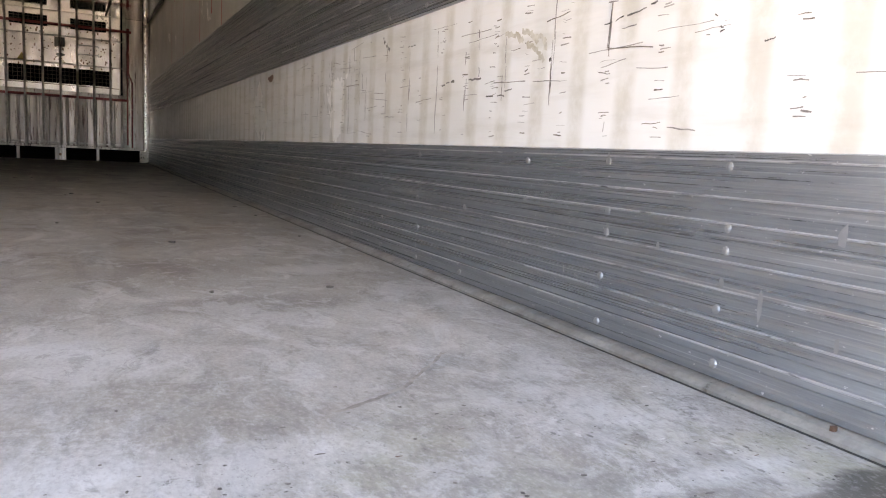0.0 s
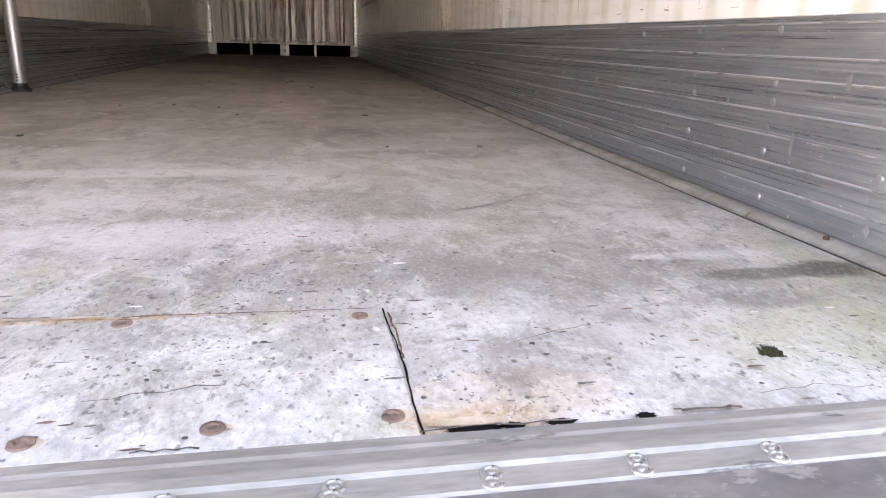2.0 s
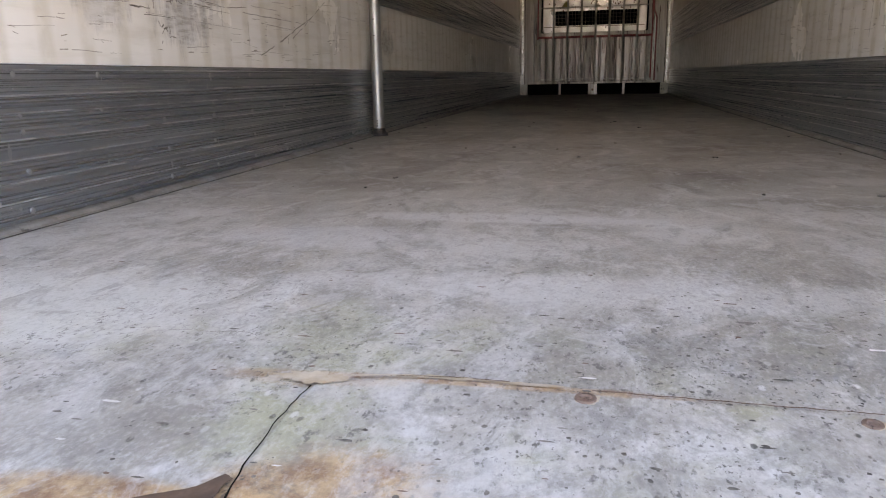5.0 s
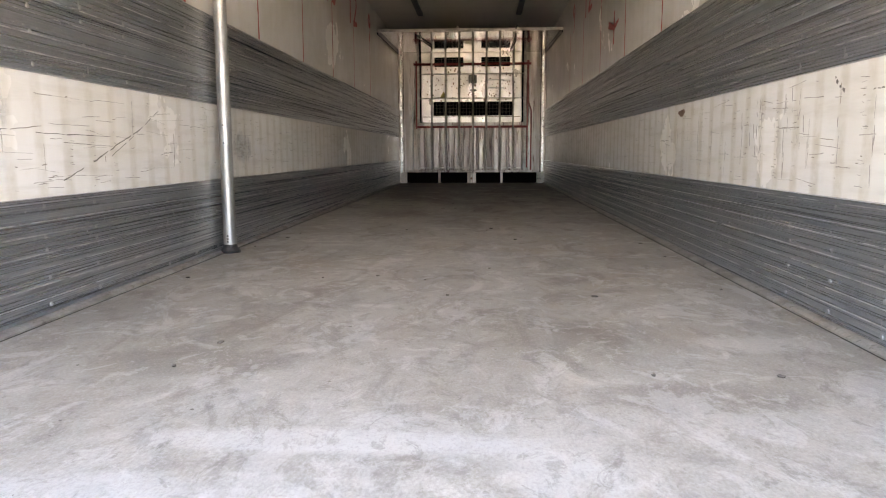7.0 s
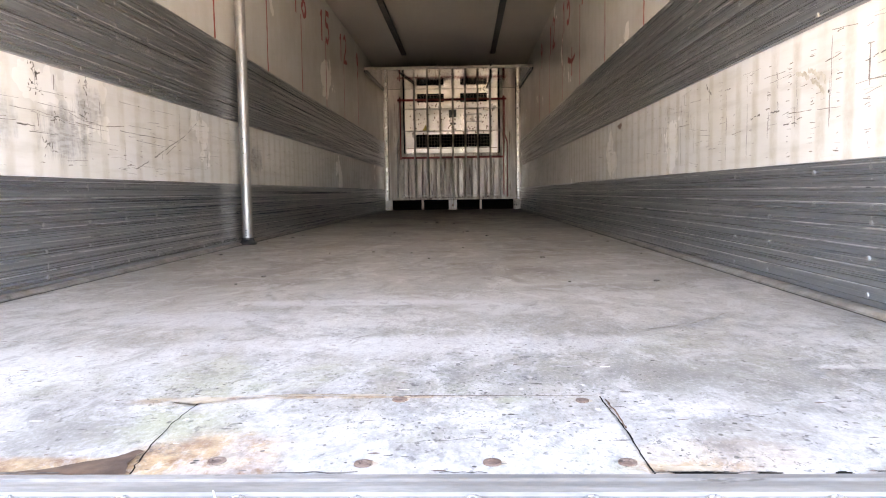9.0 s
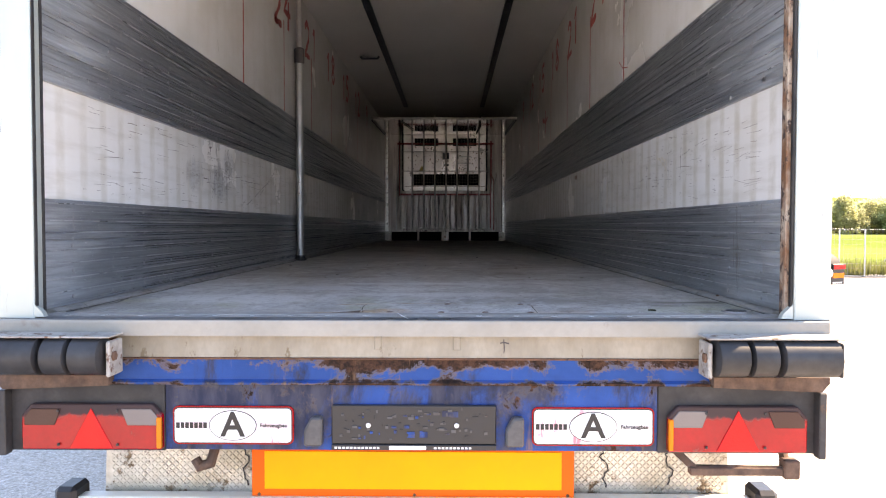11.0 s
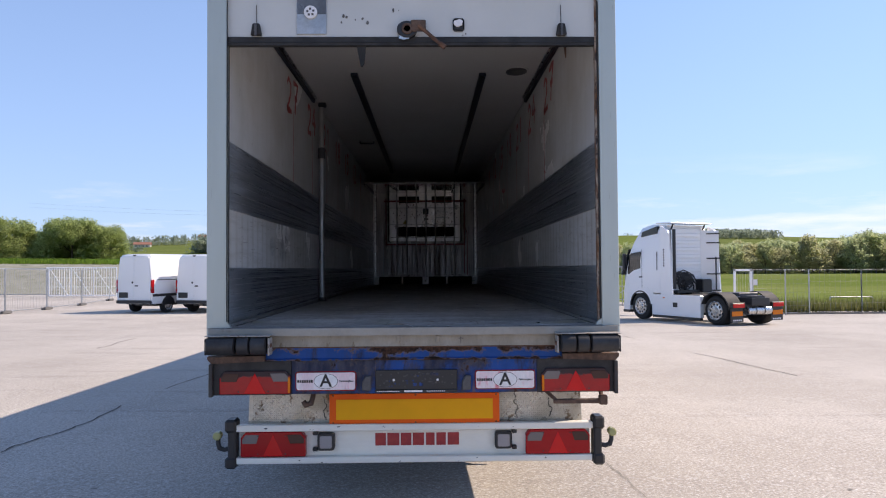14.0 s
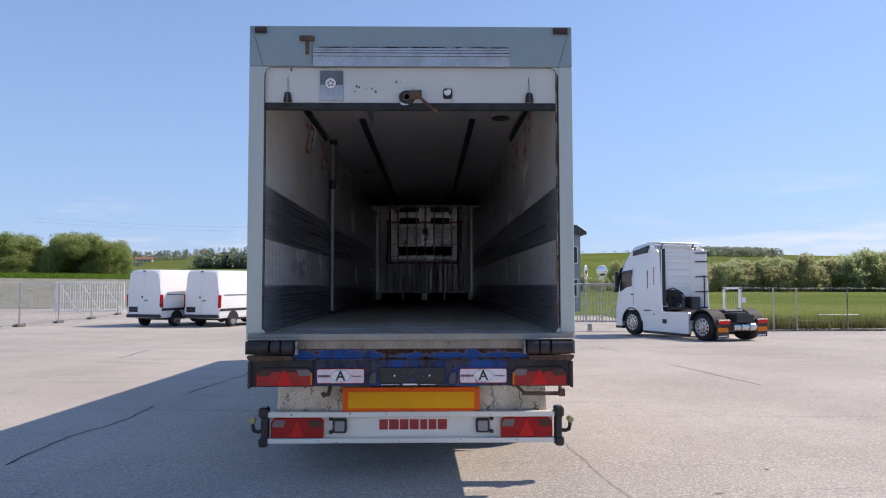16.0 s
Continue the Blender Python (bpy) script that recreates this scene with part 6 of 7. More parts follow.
for w in walls:
    s = 1 if max(v.co.x for v in w.data.vertices) > 0 else -1
    for k, num in enumerate(("27", "24", "21", "18", "15", "12", "9")):
        y = 2.32 + 1.092 * k if s > 0 else 2.38 + 1.112 * k
        top = 3.20 if k != 1 else 3.24
        part("bay_line", stroke(dense([(y, top), (y + 0.004, 2.9), (y - 0.003, 2.70), (y, 2.518)], 5, 0.0016), 0.027, on_wall(s)), REDPAINT, w, "hand-painted red bay line")
        for i, d in enumerate(num):
            bm = bmesh.new()
            for line in DIGITS[d]:
                pts = [(y - (0.30 if s > 0 else 0.0) + (-s) * ((i - len(num) / 2) * 0.31 + a * 0.26), 3.17 + 0.31 * b + 0.03 * i) for a, b in line]
                stroke(dense(pts, 4, 0.004), 0.058, on_wall(s), bm)
            part("bay_number", bm, REDPAINT, w, "hand-painted red bay number")
    rnd = random.Random(50 + s)
    bm, soft = bmesh.new(), bmesh.new()
    for i in range(190):
        y = 0.3 + 8.0 * rnd.random() ** 1.4
        z = rnd.uniform(LOW1 + 0.02, UP0 - 0.02)
        n = rnd.uniform(0.015, 0.16)
        tilt = rnd.gauss(0, 0.06)
        stroke(dense([(y, z), (y + n, min(UP0 - 0.008, max(LOW1 + 0.008, z + n * tilt)))], 4, 0.0012), rnd.uniform(0.0008, 0.0026), on_wall(s), bm if i % 3 == 0 else soft)
    for i in range(60):
        y = 0.6 + 0.145 * i
        for j in range(rnd.randint(1, 8) if s < 0 else rnd.randint(3, 20)):
            z, n = rnd.uniform(LOW1 + 0.02, UP0 - 0.03), rnd.uniform(0.003, 0.016)
            c = y + rnd.gauss(0, 0.007)
            stroke(dense([(c - n, z), (c + n, z + rnd.gauss(0, 0.002))], 2, 0.0008), rnd.uniform(0.0008, 0.0034), on_wall(s), bm if j % 4 == 0 else soft)
    for i in range(8 if s < 0 else 26):
        y = rnd.choice((1.72, 1.78, 2.02, 2.08)) + rnd.gauss(0, 0.03) + (0.0 if s < 0 else 0.9)
        z = min(UP0 - 0.08, max(LOW1 + 0.02, rnd.gauss(1.88, 0.08)))
        stroke(dense([(y, z), (y + rnd.gauss(0, 0.006), z + rnd.uniform(0.01, 0.06))], 3, 0.001), rnd.uniform(0.001, 0.006), on_wall(s), soft)
    for i in range(16):
        y, z = rnd.uniform(0.4, 8), rnd.uniform(UP1 + 0.05, 3.2)
        stroke(dense([(y, z), (y + rnd.gauss(0, 0.03), z + rnd.gauss(0, 0.05))], 3, 0.001), rnd.uniform(0.001, 0.003), on_wall(s), bm)
    for i in range(17):
        c, deep = 1.18 + 0.193 * i + rnd.gauss(0, 0.01), rnd.random() ** 2
        for j in range(rnd.randint(3, 8) if s > 0 else rnd.randint(0, 3)):
            z, n = rnd.uniform(LOW1 + 0.03, UP0 - 0.11), rnd.uniform(0.015, 0.09)
            y = c + rnd.gauss(0, 0.004)
            stroke(dense([(y, z), (y + rnd.gauss(0, 0.002), z + n)], 5, 0.0012), rnd.uniform(0.0012, 0.003) + 0.002 * deep, on_wall(s), bm if j % 7 == 0 else soft)
    tagged(part("rub_marks", soft, RUBMARK, w, "faint grey rub marks"), kind="stuff")
    tagged(part("scratches", bm, WALLSCUFF, w, "black scratches and pallet rub marks"), kind="stuff")
    big = ([([(1.71, 2.04), (1.70, 1.95), (1.69, 1.85)], 0.006), ([(2.37, 2.04), (2.34, 2.01), (2.29, 1.985)], 0.018), ([(1.76, 1.815), (1.70, 1.808), (1.54, 1.805)], 0.008),
            ([(1.93, 1.845), (1.85, 1.858), (1.78, 1.856), (1.68, 1.855)], 0.012), ([(1.58, 1.815), (1.52, 1.82)], 0.006), ([(1.38, 1.895), (1.375, 1.87)], 0.016), ([(1.20, 1.925), (1.10, 1.935), (1.02, 1.955)], 0.005),
            ([(2.10, 1.985), (2.16, 1.985)], 0.008), ([(0.92, 1.905), (0.90, 1.875), (0.94, 1.87)], 0.004), ([(0.82, 1.85), (0.79, 1.852)], 0.005), ([(1.5, 1.85), (1.46, 1.86)], 0.008)] if s > 0 else
           [([(2.43, 1.73), (2.62, 1.79), (2.80, 1.855), (2.98, 1.915)], 0.010), ([(2.75, 1.81), (2.95, 1.90), (3.18, 2.01)], 0.006), ([(1.73, 2.05), (1.735, 2.0)], 0.02), ([(1.73, 1.98), (1.725, 1.955)], 0.02),
            ([(2.04, 2.045), (2.05, 1.99)], 0.022), ([(2.03, 1.93), (2.04, 1.90)], 0.02), ([(1.56, 1.855), (1.73, 1.85)], 0.007), ([(1.88, 1.93), (2.0, 1.90), (2.3, 1.885), (2.8, 1.88)], 0.004)])
    for pts, wd in big:
        line, cut = dense(pts, 9, 0.002), bmesh.new()
        for a in range(0, len(line) - 3, 3):
            if rnd.random() < 0.72:
                stroke(line[a:a + rnd.randint(3, 4)], wd * rnd.uniform(0.35, 0.8), on_wall(s), cut, 0.002)
        tagged(part("gouge", cut, SCUFF, w, "dark gouge in the laminate"), kind="stuff")
    if s < 0:
        for y, z in ((1.715, 2.046), (1.72, 1.985), (2.035, 2.042), (2.03, 1.925), (1.84, 1.885), (1.78, 1.79)):
            bm = bmesh.new()
            for k in range(9):
                a, b = y + rnd.gauss(0, 0.014), z + rnd.gauss(0, 0.012)
                stroke(dense([(a, b), (a + rnd.gauss(0, 0.012), b + rnd.gauss(0, 0.010))], 3, 0.002), rnd.uniform(0.002, 0.007), on_wall(s), bm, 0.0022 + 0.00003 * k)
            tagged(part("scuff_cluster", bm, SCUFF, w, "cluster of dark gouges in the laminate"), kind="stuff")
        for k in range(22):
            y, z, n = rnd.uniform(1.4, 3.4), rnd.uniform(1.72, 2.03), rnd.uniform(0.08, 0.34)
            part("long_scratch", stroke(dense([(y, z), (y + n, z + rnd.gauss(-0.004, 0.006))], 7, 0.0012), rnd.uniform(0.0008, 0.0022), on_wall(s), lift=0.0022), (RUBMARK, RUBMARK, SCUFF, RUBMARK, RUBMARK)[k % 5], w)
    if s > 0:
        for k, pts in enumerate(([(1.57, 1.95), (1.52, 1.945), (1.49, 1.925)], [(1.50, 1.95), (1.46, 1.94), (1.43, 1.915)], [(1.47, 1.92), (1.43, 1.90), (1.40, 1.872)], [(1.44, 1.93), (1.41, 1.925), (1.39, 1.90)])):
            part("torn_strip", stroke(dense(pts, 6, 0.004), 0.014, on_wall(s), lift=0.0021 + 0.0001 * k), TAN, w, "torn strip of laminate")
        for pts, m in [(blot(4.0, 2.02, 0.06, 0.02, 2, 12), RUST)]:
            bm = bmesh.new()
            bm.faces.new([bm.verts.new((s * (WALL - 0.0022), a, b)) for a, b in pts])
            part("torn_patch", bm, m, w, "torn laminate patch")
    # rivets in upright rows
    dome, rest = None, bmesh.new()
    for i in range(41):
        y = 0.265 + 0.2895 * i
        for z in (1.342, 1.432, 1.522, 1.565, 1.655, 2.09, 2.185, 2.265, 2.31, 2.40, 2.485):
            if (i * 7 + round(z * 1000)) % 5 == 0:
                continue
            yy, zz = y + random.uniform(-0.006, 0.006), z + random.uniform(-0.004, 0.004)
            bm = lathe([(0.0, 0.0085), (-s * 0.0028, 0.007), (-s * 0.0042, 0.0026)], (0, 0, 0), "x", 8)
            if i < 13:
                if dome is None:
                    dome = part("rivet", bm, STEEL, w)
                    r = dome
                else:
                    bm.free()
                    r = new("rivet", dome.data)
                    r.parent = w
                r.location = (s * (WALL - 0.0125), yy, zz)
            else:
                bmesh.ops.translate(bm, verts=bm.verts[:], vec=(s * (WALL - 0.0125), yy, zz))
                join(rest, bm)
    ding = bmesh.new()
    for i in range(120):
        y, z = 0.2 + 5.5 * rnd.random() ** 1.6, rnd.choice((rnd.uniform(LOW0 + 0.02, LOW1 - 0.02), rnd.uniform(UP0 + 0.02, UP1 - 0.02)))
        if i % 2:
            y = 0.265 + 0.2895 * round((y - 0.265) / 0.2895) + rnd.gauss(0, 0.006)
        k = rnd.uniform(0.002, 0.006) * (1.5 if y < 1.2 else 1.0)
        own = bmesh.new()
        own.faces.new([own.verts.new((s * (WALL - 0.0168), a, b)) for a, b in blot(y, z, k * rnd.uniform(0.5, 1.3), k * rnd.uniform(0.8, 3.2), i, 9)])
        join(ding, own)
    tagged(part("dings", ding, STEEL, w, "small bright dents in the aluminium"), kind="stuff")
    tagged(part("far_rivets", rest, STEEL, w), kind="stuff")

# dirty upright joint near the tail of one lower band
tail_wall = [w for w in walls if max(v.co.x for v in w.data.vertices) > 0][0]
rnd = random.Random(71)
part("band_joint", stroke(dense([(0.474, 1.675), (0.470, 1.55), (0.462, 1.44), (0.452, 1.345)], 6, 0.0015), 0.0028, on_wall(1), lift=0.019), SCUFF, tail_wall, "dark upright joint in the scuff band")
for i in range(16):
    y, z = 0.46 + rnd.gauss(0, 0.022), rnd.uniform(1.36, 1.62)
    n = rnd.uniform(0.02, 0.16)
    part("smear", stroke(dense([(y, z), (y + rnd.gauss(0, 0.004), min(1.672, z + n))], 5, 0.001), rnd.uniform(0.001, 0.004), on_wall(1), lift=0.0185 + 0.00004 * i), RUBMARK, tail_wall)
for pts in ([(6.04, 2.93), (6.045, 2.80), (6.05, 2.67)], [(5.86, 2.83), (6.04, 2.80), (6.30, 2.86)], [(2.22, 2.58), (2.34, 2.60), (2.44, 2.66)]):
    part("painted_tick", stroke(dense(pts, 4, 0.002), 0.05 if pts[0][0] > 3 else 0.010, on_wall(1), lift=0.0019), REDPAINT, tail_wall, "hand-painted red tick")
for y, z, ry, rz, sd in ((1.05, 3.50, 0.09, 0.07, 1), (1.22, 3.47, 0.05, 0.10, 2), (0.86, 3.53, 0.04, 0.05, 3)):
    bm = bmesh.new()
    bm.faces.new([bm.verts.new((WALL - 0.002, a, b)) for a, b in blot(y, z, ry, rz, sd, 24)])
    part("rust_run", bm, RUST, tail_wall, "rust run from the ceiling corner")

# ---- vehicles in the yard ----
RIM = worn("polished_wheel_rim", (0.42, 0.42, 0.42), (0.58, 0.58, 0.57), 6.0, 0.28, 0.75, fine=40)


def wheel_at(parent, x, y, z, r, width, s, rim_m=RIM):
    w = part("wheel", lathe([(-width * 0.4, r * 0.6), (-width / 2, r * 0.8), (-width * 0.4, r * 0.97), (-width * 0.3, r), (width * 0.3, r), (width * 0.4, r * 0.97), (width / 2, r * 0.8), (width * 0.4, r * 0.6)], (x, y, z), "x", 26), TYRE, parent, "black tyre")
    smooth(w)
    e = s * width / 2
    smooth(part("rim", lathe([(e * 0.5, r * 0.60), (e * 1.0, r * 0.645), (e * 1.03, r * 0.615), (e * 0.84, r * 0.56), (e * 0.82, r * 0.46), (e * 0.88, r * 0.33), (e * 0.90, r * 0.24), (e * 1.08, r * 0.20), (e * 1.10, r * 0.05)], (x, y, z), "x", 24), rim_m, w, "pale metal rim"), 30)
    for i in range(10):
        a = i * math.pi / 5
        cy, cz = y + r * 0.43 * math.cos(a), z + r * 0.43 * math.sin(a)
        part("rim_hole", rod((x + e * 0.60, cy, cz), (x + e * 0.86, cy, cz), r * 0.085, 8), BLACK, w)
    return w


def loft(sections, bm=None, caps=True):
    """A skin through outlines with the same number of points."""
    own = bmesh.new()
    rings = [[own.verts.new(p) for p in sec] for sec in sections]
    n = len(rings[0])
    for a, b in zip(rings, rings[1:]):
        for i in range(n):
            own.faces.new((a[i], a[(i + 1) % n], b[(i + 1) % n], b[i]))
    if caps:
        own.faces.new(rings[0][::-1])
        own.faces.new(rings[-1])
    bmesh.ops.recalc_face_normals(own, faces=own.faces[:])
    return join(bm, own)


def section(y, half_low, half_top, z0, z1, r=0.12):
    mid = z0 + (z1 - z0) * 0.42
    return [(-half_low + 0.05, y, z0), (-half_low, y, z0 + 0.12), (-half_low, y, mid), (-half_top, y, z1 - r), (-half_top + r * 0.8, y, z1 - r * 0.15), (-half_top * 0.5, y, z1 + 0.02),
            (half_top * 0.5, y, z1 + 0.02), (half_top - r * 0.8, y, z1 - r * 0.15), (half_top, y, z1 - r), (half_low, y, mid), (half_low, y, z0 + 0.12), (half_low - 0.05, y, z0)]


def panel_van(loc, turn):
    """A white high-roof panel van; its tail at local y = 0, forward along +y."""
    van = thing("panel_van", "white high-roof panel van parked with its rear to the trailer", "van", loc, turn, "parked vans")
    secs = [section(0.0, 0.98, 0.84, 0.42, 2.60), section(0.10, 1.0, 0.88, 0.42, 2.68), section(2.0, 1.01, 0.90, 0.42, 2.70), section(4.0, 1.01, 0.90, 0.42, 2.70), section(4.5, 1.0, 0.86, 0.42, 2.50),
            section(5.1, 0.98, 0.80, 0.42, 2.0, 0.1), section(5.35, 0.95, 0.78, 0.42, 1.35, 0.1), section(5.9, 0.85, 0.7, 0.42, 1.1, 0.1)]
    body = smooth(part("body", loft(secs), CARWHITE, van, "white painted body"), 35)
    for s in (-1, 1):
        d = part("rear_door", prism([(s * 0.003, 0.60), (s * 0.92, 0.60), (s * 0.94, 1.28), (s * 0.81, 2.50), (s * 0.77, 2.56), (s * 0.003, 2.57)], -0.03, 0.02, "xz", 0.006), CARWHITE, van, "plain white rear door")
        if s > 0:
            part("door_handle", box(0.05, 0.24, -0.045, -0.031, 1.22, 1.275, 0.008), BLACK, d)
            part("door_lock", lathe([(0.0, 0.05), (-0.012, 0.045)], (-0.09, -0.0315, 1.40), "y", 14), BLACK, d)
        part("hinge", box(s * 0.90, s * 0.95, -0.042, -0.02, 0.95, 1.0, 0.006), CARWHITE, d)
        lamp = part("tail_lamp", prism([(s * 0.90, 0.92), (s * 1.012, 0.92), (s * 1.012, 1.52), (s * 0.945, 1.52)], -0.035, 0.13, "xz", 0.012), LENS_R, van, "tall red tail lamp")
        part("reversing_window", box(s * 0.925, s * 0.995, -0.045, -0.036, 1.12, 1.20, 0.004), LENS_G, lamp)
        part("brake_window", box(s * 0.945, s * 1.0, -0.045, -0.036, 1.26, 1.46, 0.004), LENS_T, lamp)
        part("rubbing_strip", box(s * 1.005, s * 1.028, 0.03, 4.0, 0.76, 0.88, 0.008), BLACK, van)
        part("door_rail", box(s * 0.985, s * 1.02, 0.35, 2.3, 1.50, 1.54, 0.004), DARKGREY, van, "sliding door rail")
        part("side_window", prism([(4.15, 1.45), (5.0, 1.45), (4.65, 2.1), (4.15, 2.15)], s * 0.955, s * 0.985, "yz", 0.01), GLASS, van)
        part("wing_mirror", box(s * 1.03, s * 1.25, 4.75, 4.87, 1.5, 1.85, 0.04, 2), BLACK, van)
        wheel_at(van, s * 0.88, 1.05, 0.345, 0.345, 0.26, s)
        wheel_at(van, s * 0.86, 4.75, 0.34, 0.34, 0.23, s)
        arch = [(1.05 + 0.42 * math.cos(radians(a)), 0.36 + 0.42 * math.sin(radians(a))) for a in range(0, 181, 15)]
        part("wheel_arch", prism(arch, s * 1.0, s * 1.022, "yz"), BLACK, van)
    part("rear_bumper", box(-0.97, 0.97, -0.09, 0.08, 0.44, 0.585, 0.03, 2), BLACK, van, "black plastic rear bumper")
    part("number_plate", box(-0.86, -0.34, -0.04, -0.031, 0.70, 0.95, 0.006), BLACK, van, "dark plate recess")
    part("roof_camera", box(-0.06, 0.06, -0.04, 0.06, 2.60, 2.66, 0.012), BLACK, van)
    part("underside", box(-0.62, 0.62, 0.7, 5.5, 0.30, 0.42), BLACK, van)
    return van


VZ = ground_z(-13.5, 28.8)
van = panel_van((-13.38, 28.0, VZ), -20)
copy_thing(van, pose(-10.70, 28.1, ground_z(-10.5, 28.5), 0, 0, -20))


GUARD = plain("black_mudguard_plastic", (0.022, 0.022, 0.024), 0.75)


def tractor(loc, turn):
    """A two-axle road tractor; rear axle at local y = 0, forward along +y."""
    tr = thing("tractor_unit", "white two-axle road tractor without trailer, air lines coiled behind the cab", "truck", loc, turn)
    R = 0.51
    def cab_sec(y, z0, z1, h, ht):
        return [(-h, y, z0), (-h, y, (z0 + z1) / 2), (-ht, y, z1 - 0.22), (-ht + 0.18, y, z1), (ht - 0.18, y, z1), (ht, y, z1 - 0.22), (h, y, (z0 + z1) / 2), (h, y, z0)]
    secs = [cab_sec(2.62, 1.05, 3.62, 1.24, 1.12), cab_sec(3.3, 1.05, 3.68, 1.24, 1.14), cab_sec(3.95, 1.0, 3.56, 1.245, 1.09), cab_sec(4.35, 1.0, 3.18, 1.245, 1.03), cab_sec(4.36, 0.35, 3.17, 1.245, 1.03), cab_sec(4.62, 0.33, 2.78, 1.23, 1.02), cab_sec(4.80, 0.33, 1.75, 1.18, 1.02), cab_sec(4.87, 0.36, 0.95, 1.12, 1.0)]
    smooth(part("cab", loft(secs), CARWHITE, tr, "white sleeper cab"), 30)
    back = part("cab_back", box(-1.0, 1.0, 2.55, 2.615, 1.1, 3.5, 0.02), CARWHITE, tr)
    for i in range(7):
        part("pressing", box(-0.70, 0.70, 2.50, 2.549, 1.55 + i * 0.27, 1.70 + i * 0.27, 0.02), CARWHITE, back)
    part("roof_lip", prism([(2.25, 3.66), (2.25, 3.70), (3.05, 3.735), (3.12, 3.69), (3.05, 3.672)], -1.02, 1.02, "yz", 0.008), CARWHITE, tr, "roof air deflector")
    for x in (-0.8, 0.8):
        part("deflector_strut", rod((x, 2.5, 3.45), (x, 2.38, 3.662), 0.03, 8), BLACK, tr)
    for s in (-1, 1):
        fl = part("side_deflector", prism([(2.62, 1.0), (2.02, 1.0), (2.16, 3.30), (2.30, 3.45), (2.62, 3.6)], s * 1.17, s * 1.24, "yz", 0.003), CARWHITE, tr, "white side air deflector")
        part("inner_fairing", prism([(s * 0.72, 2.548), (s * 1.168, 2.045), (s * 1.168, 2.10), (s * 0.78, 2.549)], 1.02, 3.42, "xy"), CARWHITE, fl, "white inner fairing")
        if s > 0:
            for z in (1.12, 1.75, 2.35, 2.95, 3.3):
                part("step_bar", prism([(0.84, 2.365), (1.16, 2.025), (1.16, 1.985), (0.84, 2.325)], z - 0.024, z + 0.024, "xy"), BLACK, fl)
            part("ladder_rail", box(1.02, 1.05, 2.06, 2.10, 1.1, 2.4), BLACK, fl)
        part("side_window", prism([(3.72, 1.98), (4.10, 1.90), (4.42, 1.74), (4.50, 1.80), (4.38, 2.48), (4.28, 2.58), (3.74, 2.64), (3.72, 2.60)], s * 1.15, s * 1.252, "yz", 0.01), GLASS, tr)
        part("mirror_arm", box(s * 1.27, s * 1.41, 4.50, 4.62, 1.92, 2.58, 0.04, 2), BLACK, tr, "black mirror pod")
        part("mirror_stay", rod((s * 1.2, 4.55, 2.5), (s * 1.3, 4.56, 2.5), 0.03, 8), BLACK, tr)
        part("side_skirt", box(s * 1.08, s * 1.246, 0.64, 3.10, 0.22, 1.0, 0.012), CARWHITE, tr, "white side skirt")
        part("valance", box(s * 1.10, s * 1.236, 0.66, 3.08, 0.13, 0.219, 0.01), BLACK, tr, "black lower valance")
        part("door_handle", box(s * 1.246, s * 1.258, 3.62, 3.80, 1.62, 1.67, 0.006), BLACK, tr)
        part("skirt_lamp", box(s * 1.247, s * 1.253, 2.4, 2.5, 0.86, 0.90), LENS_A, tr)
        for k in range(7):
            part("side_mark", box(s * 1.2405, s * 1.2435, 2.40, 2.47, 2.05 + 0.10 * k, 2.11 + 0.10 * k), DARKGREY, tr)
        part("skirt_hatch", box(s * 1.247, s * 1.252, 1.75, 1.98, 0.55, 0.72), BLACK, tr)
        part("cab_stripe", box(s * 1.236, s * 1.246, 2.78, 2.82, 1.9, 2.6), DARKGREY, tr)
        part("roof_stripe", prism([(2.85, 3.30), (3.75, 3.20), (3.7, 3.40), (2.85, 3.58)], s * 1.03, s * 1.165, "yz"), GLASS, tr)
        part("door_line", box(s * 1.243, s * 1.248, 3.64, 3.652, 1.05, 2.72), DARKGREY, tr)
        part("cab_step", box(s * 1.0, s * 1.248, 4.37, 4.78, 0.24, 0.345, 0.02), BLACK, tr)
        fender = [(3.02, 1.06), (3.02, 0.60)] + [(3.75 + 0.60 * math.cos(radians(a)), 0.52 + 0.60 * math.sin(radians(a))) for a in range(172, 7, -12)] + [(4.36, 0.60), (4.36, 1.06)]
        part("front_wing", prism([(y, max(z, 0.55)) for y, z in fender][:-2] + [(4.38, 0.62), (4.38, 1.22), (3.02, 1.22)], s * 1.05, s * 1.249, "yz"), CARWHITE, tr, "white front wing")
        wheel_at(tr, s * 1.08, 3.75, R, R, 0.31, s, RIM)
        wheel_at(tr, s * 0.95, 0.0, R, R, 0.56, s, RIM)
        arch = [(3.75 + 0.60 * math.cos(radians(a)), 0.52 + 0.60 * math.sin(radians(a))) for a in range(0, 181, 12)] + [(3.75 + 0.55 * math.cos(radians(a)), 0.52 + 0.55 * math.sin(radians(a))) for a in range(180, -1, -12)]
        part("wheel_arch", prism(arch, s * 0.90, s * 1.252, "yz"), BLACK, tr, "black wheel arch lip")
        for a0, a1 in ((20, 100), (100, 175)):
            pts = [(0.64 * math.cos(radians(a)), R + 0.64 * math.sin(radians(a))) for a in range(a0, a1 + 1, 5)] + [(0.60 * math.cos(radians(a)), R + 0.60 * math.sin(radians(a))) for a in range(a1, a0 - 1, -5)]
            part("mudguard", prism(pts, s * 0.64, s * 1.24, "yz"), GUARD, tr, "black rear mudguard")
